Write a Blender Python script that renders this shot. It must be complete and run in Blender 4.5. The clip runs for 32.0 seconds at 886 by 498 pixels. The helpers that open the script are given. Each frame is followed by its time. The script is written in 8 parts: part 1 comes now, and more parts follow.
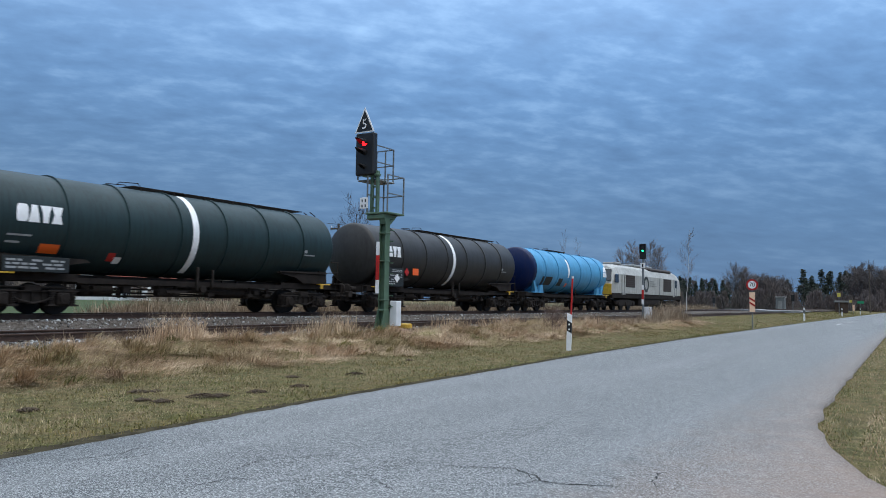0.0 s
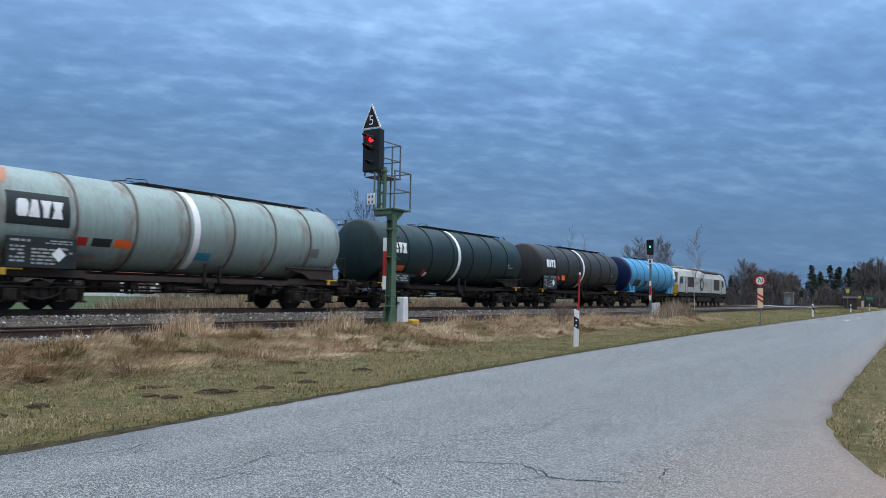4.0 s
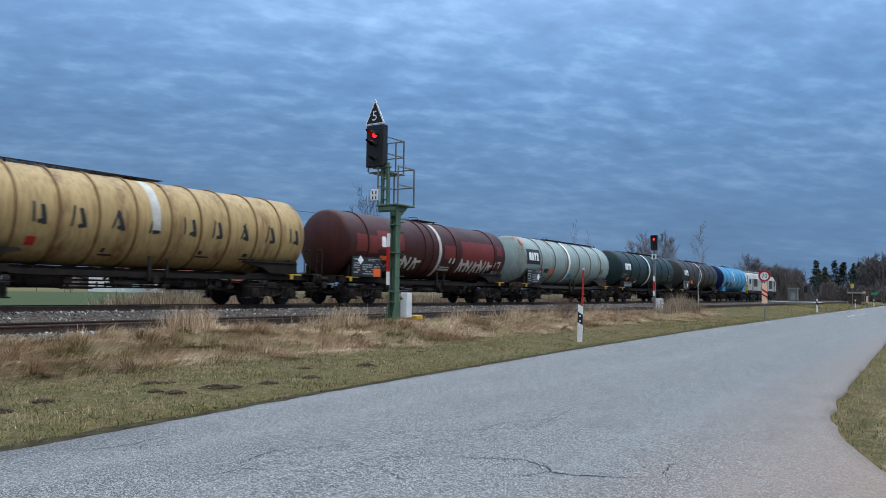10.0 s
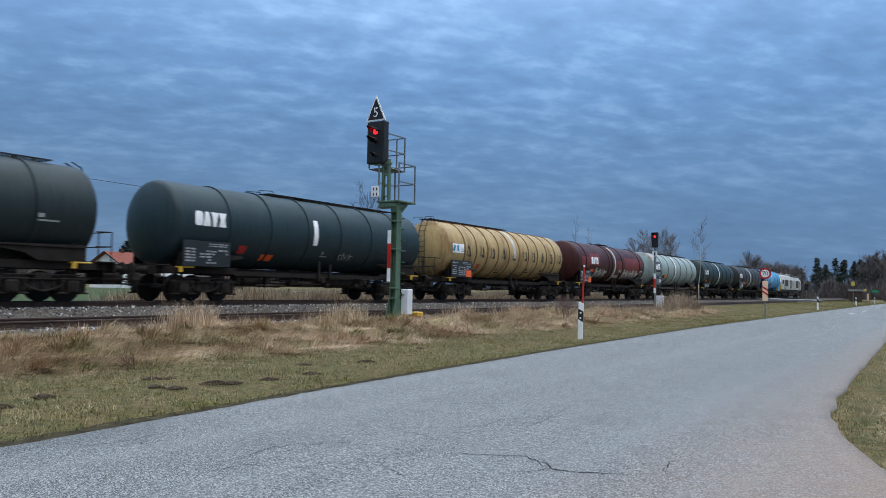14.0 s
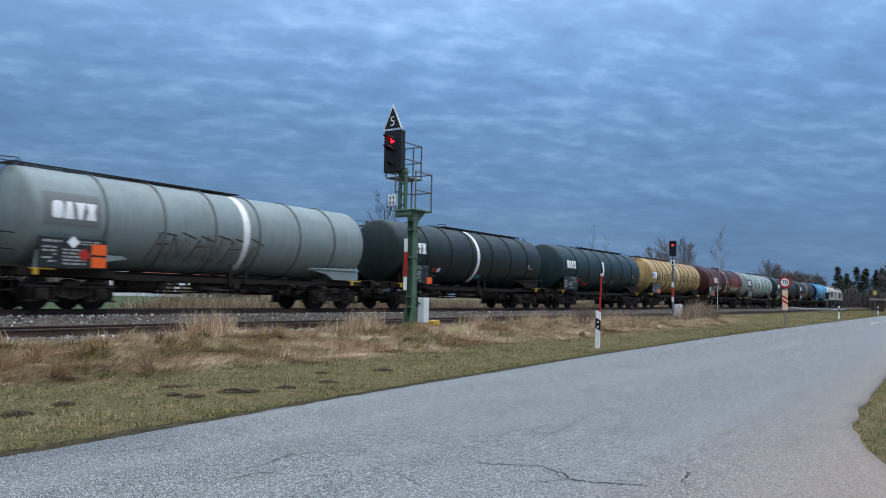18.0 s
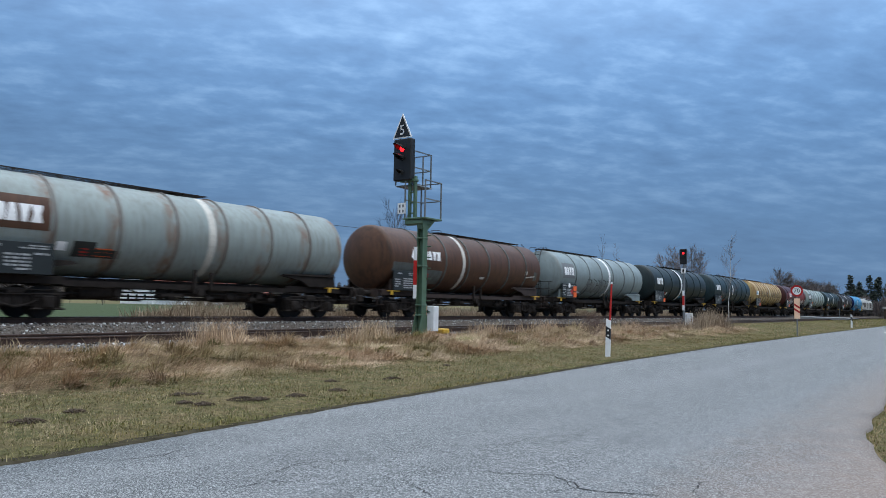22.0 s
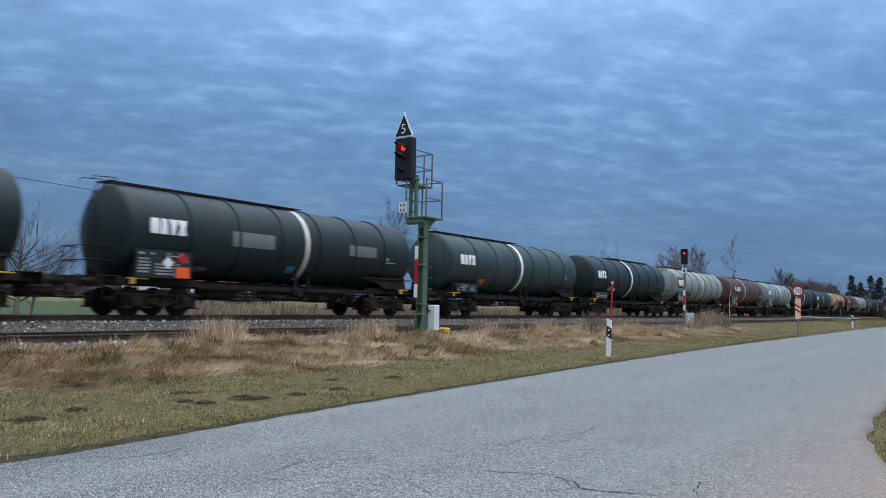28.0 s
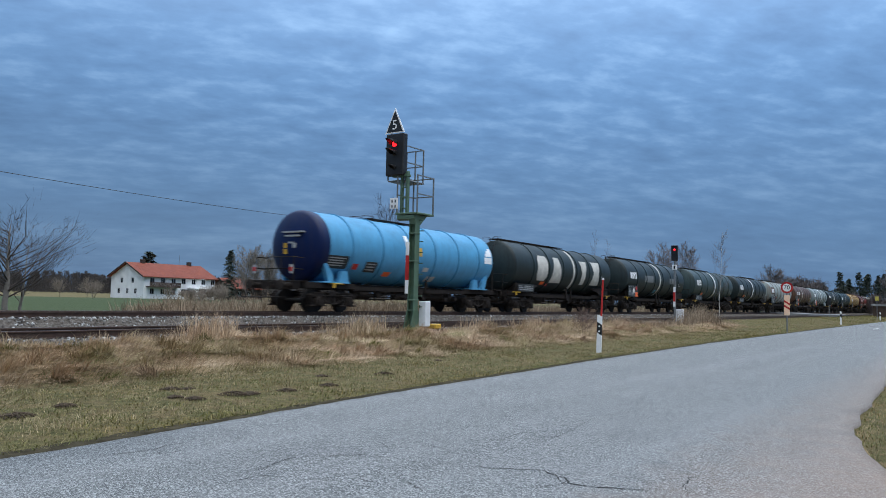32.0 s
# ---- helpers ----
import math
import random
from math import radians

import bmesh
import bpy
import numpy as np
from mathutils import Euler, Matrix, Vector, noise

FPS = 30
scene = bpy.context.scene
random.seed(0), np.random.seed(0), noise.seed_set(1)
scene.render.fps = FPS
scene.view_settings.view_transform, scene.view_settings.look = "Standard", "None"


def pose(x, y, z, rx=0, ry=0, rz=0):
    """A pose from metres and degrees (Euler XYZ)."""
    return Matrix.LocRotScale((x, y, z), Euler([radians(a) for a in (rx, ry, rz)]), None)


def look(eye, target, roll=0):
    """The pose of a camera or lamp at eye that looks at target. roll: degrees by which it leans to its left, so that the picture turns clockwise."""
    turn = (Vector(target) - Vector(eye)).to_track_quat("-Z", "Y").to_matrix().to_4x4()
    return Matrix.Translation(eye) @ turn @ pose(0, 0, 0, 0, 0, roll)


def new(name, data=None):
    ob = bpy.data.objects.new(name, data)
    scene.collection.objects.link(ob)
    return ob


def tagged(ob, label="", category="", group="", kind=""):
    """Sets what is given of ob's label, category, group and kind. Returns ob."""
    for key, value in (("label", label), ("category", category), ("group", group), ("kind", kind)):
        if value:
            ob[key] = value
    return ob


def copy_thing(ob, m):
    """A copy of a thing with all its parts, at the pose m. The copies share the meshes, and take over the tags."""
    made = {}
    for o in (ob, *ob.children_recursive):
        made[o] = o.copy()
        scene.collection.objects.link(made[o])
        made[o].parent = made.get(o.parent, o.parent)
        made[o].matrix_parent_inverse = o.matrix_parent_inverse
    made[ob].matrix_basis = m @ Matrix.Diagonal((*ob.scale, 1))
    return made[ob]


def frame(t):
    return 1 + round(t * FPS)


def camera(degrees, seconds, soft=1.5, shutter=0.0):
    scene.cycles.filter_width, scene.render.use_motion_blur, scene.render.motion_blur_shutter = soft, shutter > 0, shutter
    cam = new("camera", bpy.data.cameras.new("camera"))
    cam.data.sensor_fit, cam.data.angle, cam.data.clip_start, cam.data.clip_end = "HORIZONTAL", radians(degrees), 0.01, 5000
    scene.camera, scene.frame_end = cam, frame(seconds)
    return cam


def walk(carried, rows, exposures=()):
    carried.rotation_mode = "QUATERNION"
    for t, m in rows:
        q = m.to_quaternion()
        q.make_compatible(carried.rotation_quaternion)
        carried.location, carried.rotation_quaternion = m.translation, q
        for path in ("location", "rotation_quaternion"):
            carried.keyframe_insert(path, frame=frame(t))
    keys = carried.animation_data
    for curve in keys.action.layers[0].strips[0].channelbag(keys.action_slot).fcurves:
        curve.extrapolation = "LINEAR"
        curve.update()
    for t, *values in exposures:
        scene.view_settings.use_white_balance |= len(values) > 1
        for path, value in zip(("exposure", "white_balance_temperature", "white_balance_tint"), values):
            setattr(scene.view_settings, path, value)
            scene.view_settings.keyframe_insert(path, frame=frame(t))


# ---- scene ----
# Axes: x runs along the railway in the train's direction, y across it, away from the road, z up; z = 0 is the road.
EYE = (0.0, 0.0, 1.35)
RAIL_Z, TRACK_Y = 0.75, 22.80        # rail top and centre line of the through track
SIDE_Z, SIDE_Y = 0.49, 17.25         # the same of the siding
cam = camera(60.53, 32.0, 0.9, 0.5)
# seconds, heading from the y axis towards x, tilt, roll (degrees)
AIM = [
    (0, 57.55, 3.87, 0.92), (0.5, 57.45, 3.89, 0.96), (1, 57.36, 3.88, 0.96), (1.5, 57.30, 3.78, 1.00),
    (2, 57.31, 3.68, 0.99), (2.5, 57.28, 3.65, 0.99), (3, 57.21, 3.64, 0.95), (3.5, 57.09, 3.61, 0.93),
    (5.5, 56.94, 3.43, 0.91), (6, 56.89, 3.34, 0.90), (6.5, 56.76, 3.28, 0.91), (7, 56.64, 3.24, 0.91),
    (7.5, 56.60, 3.24, 0.91), (8, 56.58, 3.21, 0.91), (8.5, 56.61, 3.20, 0.91), (9, 56.65, 3.17, 0.85),
    (9.5, 56.71, 3.16, 0.81), (10, 56.76, 3.23, 0.86), (10.5, 56.76, 3.30, 0.86), (11, 56.76, 3.30, 0.86),
    (11.5, 56.76, 3.28, 0.91), (12, 56.73, 3.25, 0.96), (12.5, 56.73, 3.23, 1.00), (13, 56.73, 3.19, 1.03),
    (13.5, 56.74, 3.08, 1.02), (14, 56.71, 2.98, 1.00), (14.5, 56.67, 2.92, 1.08), (16.5, 56.10, 2.57, 0.89),
    (17, 55.83, 2.84, 0.97), (17.5, 55.59, 3.32, 1.08), (18, 55.45, 3.60, 1.08), (18.5, 55.33, 3.70, 1.10),
    (19, 55.22, 3.78, 1.13), (19.5, 55.10, 3.94, 1.12), (20, 54.98, 4.06, 1.16), (20.5, 54.84, 4.19, 1.13),
    (21, 54.76, 4.21, 1.14), (21.5, 54.74, 4.22, 1.13), (22, 54.71, 4.21, 1.13), (22.5, 54.71, 4.19, 1.15),
    (23, 54.68, 4.20, 1.19), (23.5, 54.68, 4.25, 1.21), (24, 54.69, 4.25, 1.19), (24.5, 54.72, 4.18, 1.23),
    (25, 54.68, 4.14, 1.26), (25.5, 54.62, 4.12, 1.21), (27.5, 54.60, 4.13, 1.33), (28, 54.64, 4.14, 1.30),
    (28.5, 54.66, 4.15, 1.33), (29, 54.67, 4.15, 1.33), (29.5, 54.64, 4.15, 1.33), (30, 54.60, 4.12, 1.36),
    (30.5, 54.72, 4.05, 1.36), (31, 54.94, 3.95, 1.33), (31.5, 55.17, 3.89, 1.31), (32, 55.32, 3.87, 1.35),
]


def aim(heading, tilt, roll):
    h, p = radians(heading), radians(tilt)
    way = Vector((math.sin(h) * math.cos(p), math.cos(h) * math.cos(p), math.sin(p)))
    return look(EYE, Vector(EYE) + way * 10.0, roll)


walk(cam, [(t, aim(h, p, r)) for t, h, p, r in AIM])


def train_run(t):
    """How far the train has run at t seconds; it picks up speed all the time."""
    x, late = t / 32.0, max(0.0, t - 29.0)
    return 125.344 * x + 68.708 * x ** 2 + 160.539 * x ** 3 - 427.427 * x ** 4 + 608.334 * x ** 5 - 406.192 * x ** 6 + 102.971 * x ** 7 - 0.183 * late ** 2 + 0.0367 * late ** 3


# ---- light: a dull blue evening sky, brightest overhead ----
world = bpy.data.worlds.new("world")
scene.world = world
world.use_nodes = True
wn, wl = world.node_tree.nodes, world.node_tree.links
wn.clear()
SUN_EL, SUN_ROT = radians(24), radians(200)
sky = wn.new("ShaderNodeTexSky")
sky.sky_type, sky.sun_disc, sky.sun_elevation, sky.sun_rotation = "NISHITA", False, SUN_EL, SUN_ROT
tc = wn.new("ShaderNodeTexCoord")
sep = wn.new("ShaderNodeSeparateXYZ")
wl.new(tc.outputs["Generated"], sep.inputs[0])


def wmath(op, a, b=None, clamp=False):
    n = wn.new("ShaderNodeMath")
    n.operation, n.use_clamp = op, clamp
    for i, v in enumerate((a, b)):
        if v is None:
            continue
        if isinstance(v, (int, float)):
            n.inputs[i].default_value = v
        else:
            wl.new(v, n.inputs[i])
    return n.outputs[0]


# cloud deck: directions are laid on a flat layer, so that the clouds crowd together towards the horizon
up = wmath("MAXIMUM", sep.outputs["Z"], 0.0)
den = wmath("ADD", up, 0.20)
comb = wn.new("ShaderNodeCombineXYZ")
wl.new(wmath("DIVIDE", sep.outputs["X"], den), comb.inputs[0])
wl.new(wmath("DIVIDE", sep.outputs["Y"], den), comb.inputs[1])


def wnoise(scale, detail, rough, off, stretch=0.8):
    mp = wn.new("ShaderNodeMapping")
    mp.vector_type = "TEXTURE"
    mp.inputs["Location"].default_value = off
    mp.inputs["Rotation"].default_value = (0, 0, radians(-42))
    mp.inputs["Scale"].default_value = (1.0, stretch, 1.0)
    wl.new(comb.outputs[0], mp.inputs[0])
    n = wn.new("ShaderNodeTexNoise")
    n.inputs["Scale"].default_value, n.inputs["Detail"].default_value, n.inputs["Roughness"].default_value = scale, detail, rough
    n.inputs["Distortion"].default_value = 0.08
    wl.new(mp.outputs[0], n.inputs["Vector"])
    return n.outputs["Fac"]


def wrange(v, a, b, lo=0.0, hi=1.0):
    n = wn.new("ShaderNodeMapRange")
    n.interpolation_type = "SMOOTHSTEP"
    for key, val in (("From Min", a), ("From Max", b), ("To Min", lo), ("To Max", hi)):
        n.inputs[key].default_value = val
    wl.new(v, n.inputs["Value"])
    return n.outputs[0]


# small rolls of cloud within broad darker and lighter fields; the rolls fade out in the haze low down
rolls = wmath("MULTIPLY", wmath("SUBTRACT", wnoise(7.6, 8, 0.55, (3.1, 1.7, 0), 0.7), 0.5), wrange(up, 0.05, 0.24, 0.35, 1.0))
fields = wmath("SUBTRACT", wnoise(1.25, 3, 0.5, (7.3, 2.2, 0), 0.55), 0.5)
cloud = wmath("ADD", 0.5, wmath("ADD", wmath("MULTIPLY", rolls, 0.58), wmath("MULTIPLY", fields, 0.36)))
ramp = wn.new("ShaderNodeValToRGB")
els = ramp.color_ramp.elements
els[0].position, els[0].color = 0.30, (0.078, 0.160, 0.312, 1)
els[1].position, els[1].color = 0.70, (0.200, 0.345, 0.565, 1)
mid = els.new(0.50)
mid.color = (0.110, 0.222, 0.414, 1)
wl.new(cloud, ramp.inputs[0])
# an overcast sky is several times as bright overhead as at the horizon, and whiter there
lift = wmath("MULTIPLY", wmath("ADD", 0.86, wmath("MULTIPLY", wmath("POWER", up, 2.0), 8.6)), wmath("ADD", 0.84, wmath("MULTIPLY", sep.outputs["X"], 0.27)))
high = wrange(up, 0.22, 0.85, 0.0, 0.85)
tint = wn.new("ShaderNodeMix")
tint.data_type = "RGBA"
wl.new(high, tint.inputs[0])
wl.new(ramp.outputs["Color"], tint.inputs[6])
tint.inputs[7].default_value = (0.335, 0.370, 0.405, 1)
vm = wn.new("ShaderNodeVectorMath")
vm.operation = "SCALE"
wl.new(tint.outputs[2], vm.inputs[0])
wl.new(lift, vm.inputs["Scale"])
bg_cloud = wn.new("ShaderNodeBackground")
wl.new(vm.outputs[0], bg_cloud.inputs["Color"])
bg_cloud.inputs["Strength"].default_value = 1.0
bg_sky = wn.new("ShaderNodeBackground")
wl.new(sky.outputs[0], bg_sky.inputs["Color"])
bg_sky.inputs["Strength"].default_value = 0.10
mixw = wn.new("ShaderNodeMixShader")
mixw.inputs[0].default_value = 0.94
wl.new(bg_sky.outputs[0], mixw.inputs[1])
wl.new(bg_cloud.outputs[0], mixw.inputs[2])
wout = wn.new("ShaderNodeOutputWorld")
wl.new(mixw.outputs[0], wout.inputs[0])

sun_data = bpy.data.lights.new("sun", "SUN")
sun_data.energy, sun_data.angle, sun_data.color = 1.15, radians(40), (1.0, 0.93, 0.86)
sun = new("sun", sun_data)
sun.matrix_world = look((0, 0, 60), (0 + math.sin(SUN_ROT) * -40, math.cos(SUN_ROT) * -40, 60 - 40 * math.tan(radians(64))))
scene.view_settings.exposure = 0.04

# ---- materials ----


class Mat:
    """A principled material with small helpers to wire noise into it."""

    def __init__(self, name, rough=0.6, metal=0.0, spec=0.5):
        self.m = bpy.data.materials.new(name)
        self.m.use_nodes = True
        self.nt = self.m.node_tree
        self.n, self.l = self.nt.nodes, self.nt.links
        self.b = self.n["Principled BSDF"]
        self.b.inputs["Roughness"].default_value = rough
        self.b.inputs["Metallic"].default_value = metal
        self.b.inputs["Specular IOR Level"].default_value = spec
        self.tc = self.n.new("ShaderNodeTexCoord")

    def coords(self, scale=(1, 1, 1), space="Object"):
        mp = self.n.new("ShaderNodeMapping")
        mp.inputs["Scale"].default_value = scale
        self.l.new(self.tc.outputs[space], mp.inputs[0])
        return mp.outputs[0]

    def world_pos(self, scale=(1, 1, 1)):
        g = self.n.new("ShaderNodeNewGeometry")
        mp = self.n.new("ShaderNodeMapping")
        mp.inputs["Scale"].default_value = scale
        self.l.new(g.outputs["Position"], mp.inputs[0])
        return mp.outputs[0]

    def noise(self, vec, scale, detail=4.0, rough=0.55):
        n = self.n.new("ShaderNodeTexNoise")
        n.inputs["Scale"].default_value, n.inputs["Detail"].default_value, n.inputs["Roughness"].default_value = scale, detail, rough
        self.l.new(vec, n.inputs["Vector"])
        return n.outputs["Fac"]

    def ramp(self, fac, *stops):
        r = self.n.new("ShaderNodeValToRGB")
        e = r.color_ramp.elements
        while len(e) < len(stops):
            e.new(0.5)
        for el, (p, c) in zip(e, stops):
            el.position = p
            el.color = (c, c, c, 1) if isinstance(c, (int, float)) else (*c, 1)
        self.l.new(fac, r.inputs[0])
        return r.outputs["Color"]

    def mix(self, fac, a, b, mode="MIX"):
        x = self.n.new("ShaderNodeMix")
        x.data_type, x.blend_type = "RGBA", mode
        for k, v in ((0, fac), (6, a), (7, b)):
            if isinstance(v, (int, float)):
                x.inputs[k].default_value = v
            elif isinstance(v, tuple):
                x.inputs[k].default_value = (*v, 1)
            else:
                self.l.new(v, x.inputs[k])
        return x.outputs[2]

    def math(self, op, a, b):
        x = self.n.new("ShaderNodeMath")
        x.operation = op
        for k, v in ((0, a), (1, b)):
            if isinstance(v, (int, float)):
                x.inputs[k].default_value = v
            else:
                self.l.new(v, x.inputs[k])
        return x.outputs[0]

    def color(self, c):
        if isinstance(c, tuple):
            self.b.inputs["Base Color"].default_value = (*c, 1)
        else:
            self.l.new(c, self.b.inputs["Base Color"])
        return self

    def roughness(self, c):
        self.l.new(c, self.b.inputs["Roughness"])
        return self

    def bump(self, h, strength=0.3, dist=0.02):
        x = self.n.new("ShaderNodeBump")
        x.inputs["Strength"].default_value, x.inputs["Distance"].default_value = strength, dist
        self.l.new(h, x.inputs["Height"])
        self.l.new(x.outputs[0], self.b.inputs["Normal"])
        return self

    def glow(self, c, strength):
        self.b.inputs["Emission Color"].default_value = (*c, 1)
        self.b.inputs["Emission Strength"].default_value = strength
        return self


def tone(c, k):
    return tuple(min(1.0, v * k) for v in c)


def plain(name, c, rough=0.6, metal=0.0, vary=0.25, scale=6.0, bump=0.0, spec=0.5):
    """Paint or metal with mottling at two scales."""
    m = Mat(name, rough, metal, spec)
    v = m.coords()
    fine, broad = m.noise(v, scale * 8, 3), m.noise(v, scale, 5, 0.6)
    col = m.ramp(broad, (0.3, tone(c, 1 - vary)), (0.7, tone(c, 1 + vary * 0.6)))
    m.color(m.mix(m.ramp(fine, (0.35, 0.0), (0.8, vary)), col, tone(c, 0.6)))
    if bump:
        m.bump(fine, bump, 0.01)
    return m.m


def tank_paint(name, c, grime=(0.045, 0.035, 0.028), dirt=0.35, rust=0.0, rough=0.42, top=None):
    """Weathered wagon paint: run-down streaks, a film of dust, rust weeping from the seams."""
    m = Mat(name, rough + 0.08, 0.0, 0.2)
    streak = m.noise(m.coords((2.2, 1.0, 0.16)), 5.0, 5, 0.6)
    cloudy = m.noise(m.coords((0.5, 1, 1)), 1.1, 5, 0.6)
    fine = m.noise(m.coords(), 30.0, 3)
    col = m.ramp(cloudy, (0.25, tone(c, 0.82)), (0.75, tone(c, 1.12)))
    col = m.mix(m.ramp(streak, (0.44, 0.0), (0.72, min(0.9, dirt * 1.5))), col, grime)
    pale = m.noise(m.coords((3.0, 1.0, 0.10)), 4.0, 4, 0.6)
    col = m.mix(m.ramp(pale, (0.56, 0.0), (0.80, dirt * 0.5)), col, tone(c, 1.3))
    col = m.mix(m.ramp(fine, (0.45, 0.0), (0.9, dirt * 0.5)), col, tone(c, 0.55))
    if rust:
        w = m.n.new("ShaderNodeTexWave")
        w.wave_type, w.bands_direction = "BANDS", "X"
        w.inputs["Scale"].default_value, w.inputs["Distortion"].default_value, w.inputs["Detail"].default_value = 0.157, 0.7, 3
        m.l.new(m.coords(), w.inputs["Vector"])
        near = m.ramp(w.outputs["Fac"], (0.72, 0.0), (0.97, 1.0))
        amount = m.math("MULTIPLY", near, m.ramp(m.noise(m.coords((1.5, 1, 0.35)), 2.6, 5, 0.65), (0.42, 0.0), (0.68, rust)))
        col = m.mix(amount, col, (0.17, 0.075, 0.035))
    m.color(col)
    m.roughness(m.ramp(cloudy, (0.2, rough + 0.12), (0.8, rough - 0.06)))
    m.bump(m.noise(m.coords((0.35, 1, 0.35)), 2.2, 2), 0.10, 0.05)
    return m.m


def glowing(name, c, strength):
    return Mat(name, 0.4).color(tone(c, 0.8)).glow(c, strength).m


M_DARKIRON = plain("grimy_iron", (0.032, 0.026, 0.022), 0.85, 0.0, 0.5, 3.0, 0.2, 0.15)
M_FRAME = plain("dirty_frame_steel", (0.026, 0.021, 0.018), 0.85, 0.0, 0.5, 2.0, 0.15, 0.15)
M_BROWNFRAME = plain("rust_brown_frame_steel", (0.042, 0.025, 0.018), 0.75, 0.0, 0.4, 2.0, 0.15)
M_WHEEL = plain("worn_wheel_steel", (0.013, 0.011, 0.010), 0.6, 0.3, 0.4, 5.0)
M_GALV = plain("galvanised_steel", (0.22, 0.235, 0.24), 0.5, 0.5, 0.25, 8.0)
M_WHITE = plain("white_paint", (0.86, 0.86, 0.85), 0.55, 0, 0.12, 4.0)
M_OFFWHITE = plain("dirty_white_paint", (0.58, 0.56, 0.50), 0.65, 0, 0.25, 3.0)
M_CHALK = plain("chalky_grey_lettering", (0.36, 0.37, 0.37), 0.7, 0, 0.3, 9.0)
M_YELLOW = plain("yellow_paint", (0.60, 0.36, 0.03), 0.5, 0, 0.3, 5.0)
M_ORANGE = Mat("orange_warning_plate", 0.35, 0, 0.6).color((0.88, 0.13, 0.015)).m
M_RED = plain("red_paint", (0.50, 0.018, 0.014), 0.45, 0, 0.2, 5.0)
M_BLACK = plain("black_paint", (0.012, 0.012, 0.013), 0.5, 0, 0.3, 5.0)
M_PANEL = plain("dark_data_panel", (0.013, 0.018, 0.018), 0.55, 0, 0.3, 3.0)
M_GRN = plain("signal_mast_green", (0.085, 0.150, 0.095), 0.55, 0, 0.25, 3.0)
M_CABINET = plain("light_grey_cabinet", (0.70, 0.72, 0.73), 0.5, 0, 0.1, 3.0)
M_GLASS = Mat("dark_glass", 0.08, 0.0, 0.6).color((0.012, 0.014, 0.017)).m

# ---- mesh helpers ----
CACHE = {}


def finish(name, bm, material, smooth=False):
    me = bpy.data.meshes.new(name)
    bmesh.ops.recalc_face_normals(bm, faces=bm.faces)
    bm.to_mesh(me)
    bm.free()
    if material is not None:
        me.materials.append(material)
    if smooth:
        me.shade_smooth()
    return me


def part(name, bm, material, parent, label="", m=None, smooth=False):
    """One mesh object under a thing or under a part."""
    ob = new(name, finish(name, bm, material, smooth))
    ob.parent = parent
    if m is not None:
        ob.matrix_basis = m
    return tagged(ob, label)


def shared(name, key, build, material, parent, m=None, label="", smooth=False):
    """The same, on one mesh for all alike pieces."""
    if key not in CACHE:
        bm = bmesh.new()
        build(bm)
        CACHE[key] = finish(name, bm, material, smooth)
    ob = new(name, CACHE[key])
    ob.parent = parent
    if m is not None:
        ob.matrix_basis = m
    return tagged(ob, label)


def thing(name, m, label, category, group="", kind=""):
    ob = new(name)
    ob.empty_display_size = 0.2
    ob.matrix_basis = m
    return tagged(ob, label, category, group, kind)


def solid(name, bm, material, label, category, group="", kind="", m=None, smooth=False):
    ob = new(name, finish(name, bm, material, smooth))
    if m is not None:
        ob.matrix_basis = m
    return tagged(ob, label, category, group, kind)


def box(bm, lo, hi, bevel=0.0):
    """A box between two corners, with its edges broken."""
    b = min(bevel, *(abs(h - l) * 0.45 for l, h in zip(lo, hi)))
    (x0, y0, z0), (x1, y1, z1) = lo, hi
    if b <= 0:
        v = [bm.verts.new(p) for p in ((x0, y0, z0), (x1, y0, z0), (x1, y1, z0), (x0, y1, z0), (x0, y0, z1), (x1, y0, z1), (x1, y1, z1), (x0, y1, z1))]
        for q in ((0, 3, 2, 1), (4, 5, 6, 7), (0, 1, 5, 4), (1, 2, 6, 5), (2, 3, 7, 6), (3, 0, 4, 7)):
            bm.faces.new([v[i] for i in q])
        return
    made = []
    for x, sx in ((x0, 1), (x1, -1)):
        for y, sy in ((y0, 1), (y1, -1)):
            for z, sz in ((z0, 1), (z1, -1)):
                made += [bm.verts.new((x, y + sy * b, z + sz * b)), bm.verts.new((x + sx * b, y, z + sz * b)), bm.verts.new((x + sx * b, y + sy * b, z))]
    bmesh.ops.convex_hull(bm, input=made, use_existing_faces=False)


def tube(bm, p, q, r, n=8, r2=None):
    p, q = Vector(p), Vector(q)
    d = (q - p).normalized()
    a = d.orthogonal().normalized()
    b = d.cross(a)
    rings = []
    for c, rr in ((p, r), (q, r if r2 is None else r2)):
        rings.append([bm.verts.new(c + (a * math.cos(k * math.tau / n) + b * math.sin(k * math.tau / n)) * rr) for k in range(n)])
    for k in range(n):
        bm.faces.new((rings[0][k], rings[0][(k + 1) % n], rings[1][(k + 1) % n], rings[1][k]))
    bm.faces.new(rings[0][::-1])
    bm.faces.new(rings[1])


def rod(bm, pts, r, n=6):
    for p, q in zip(pts, pts[1:]):
        tube(bm, p, q, r, n)


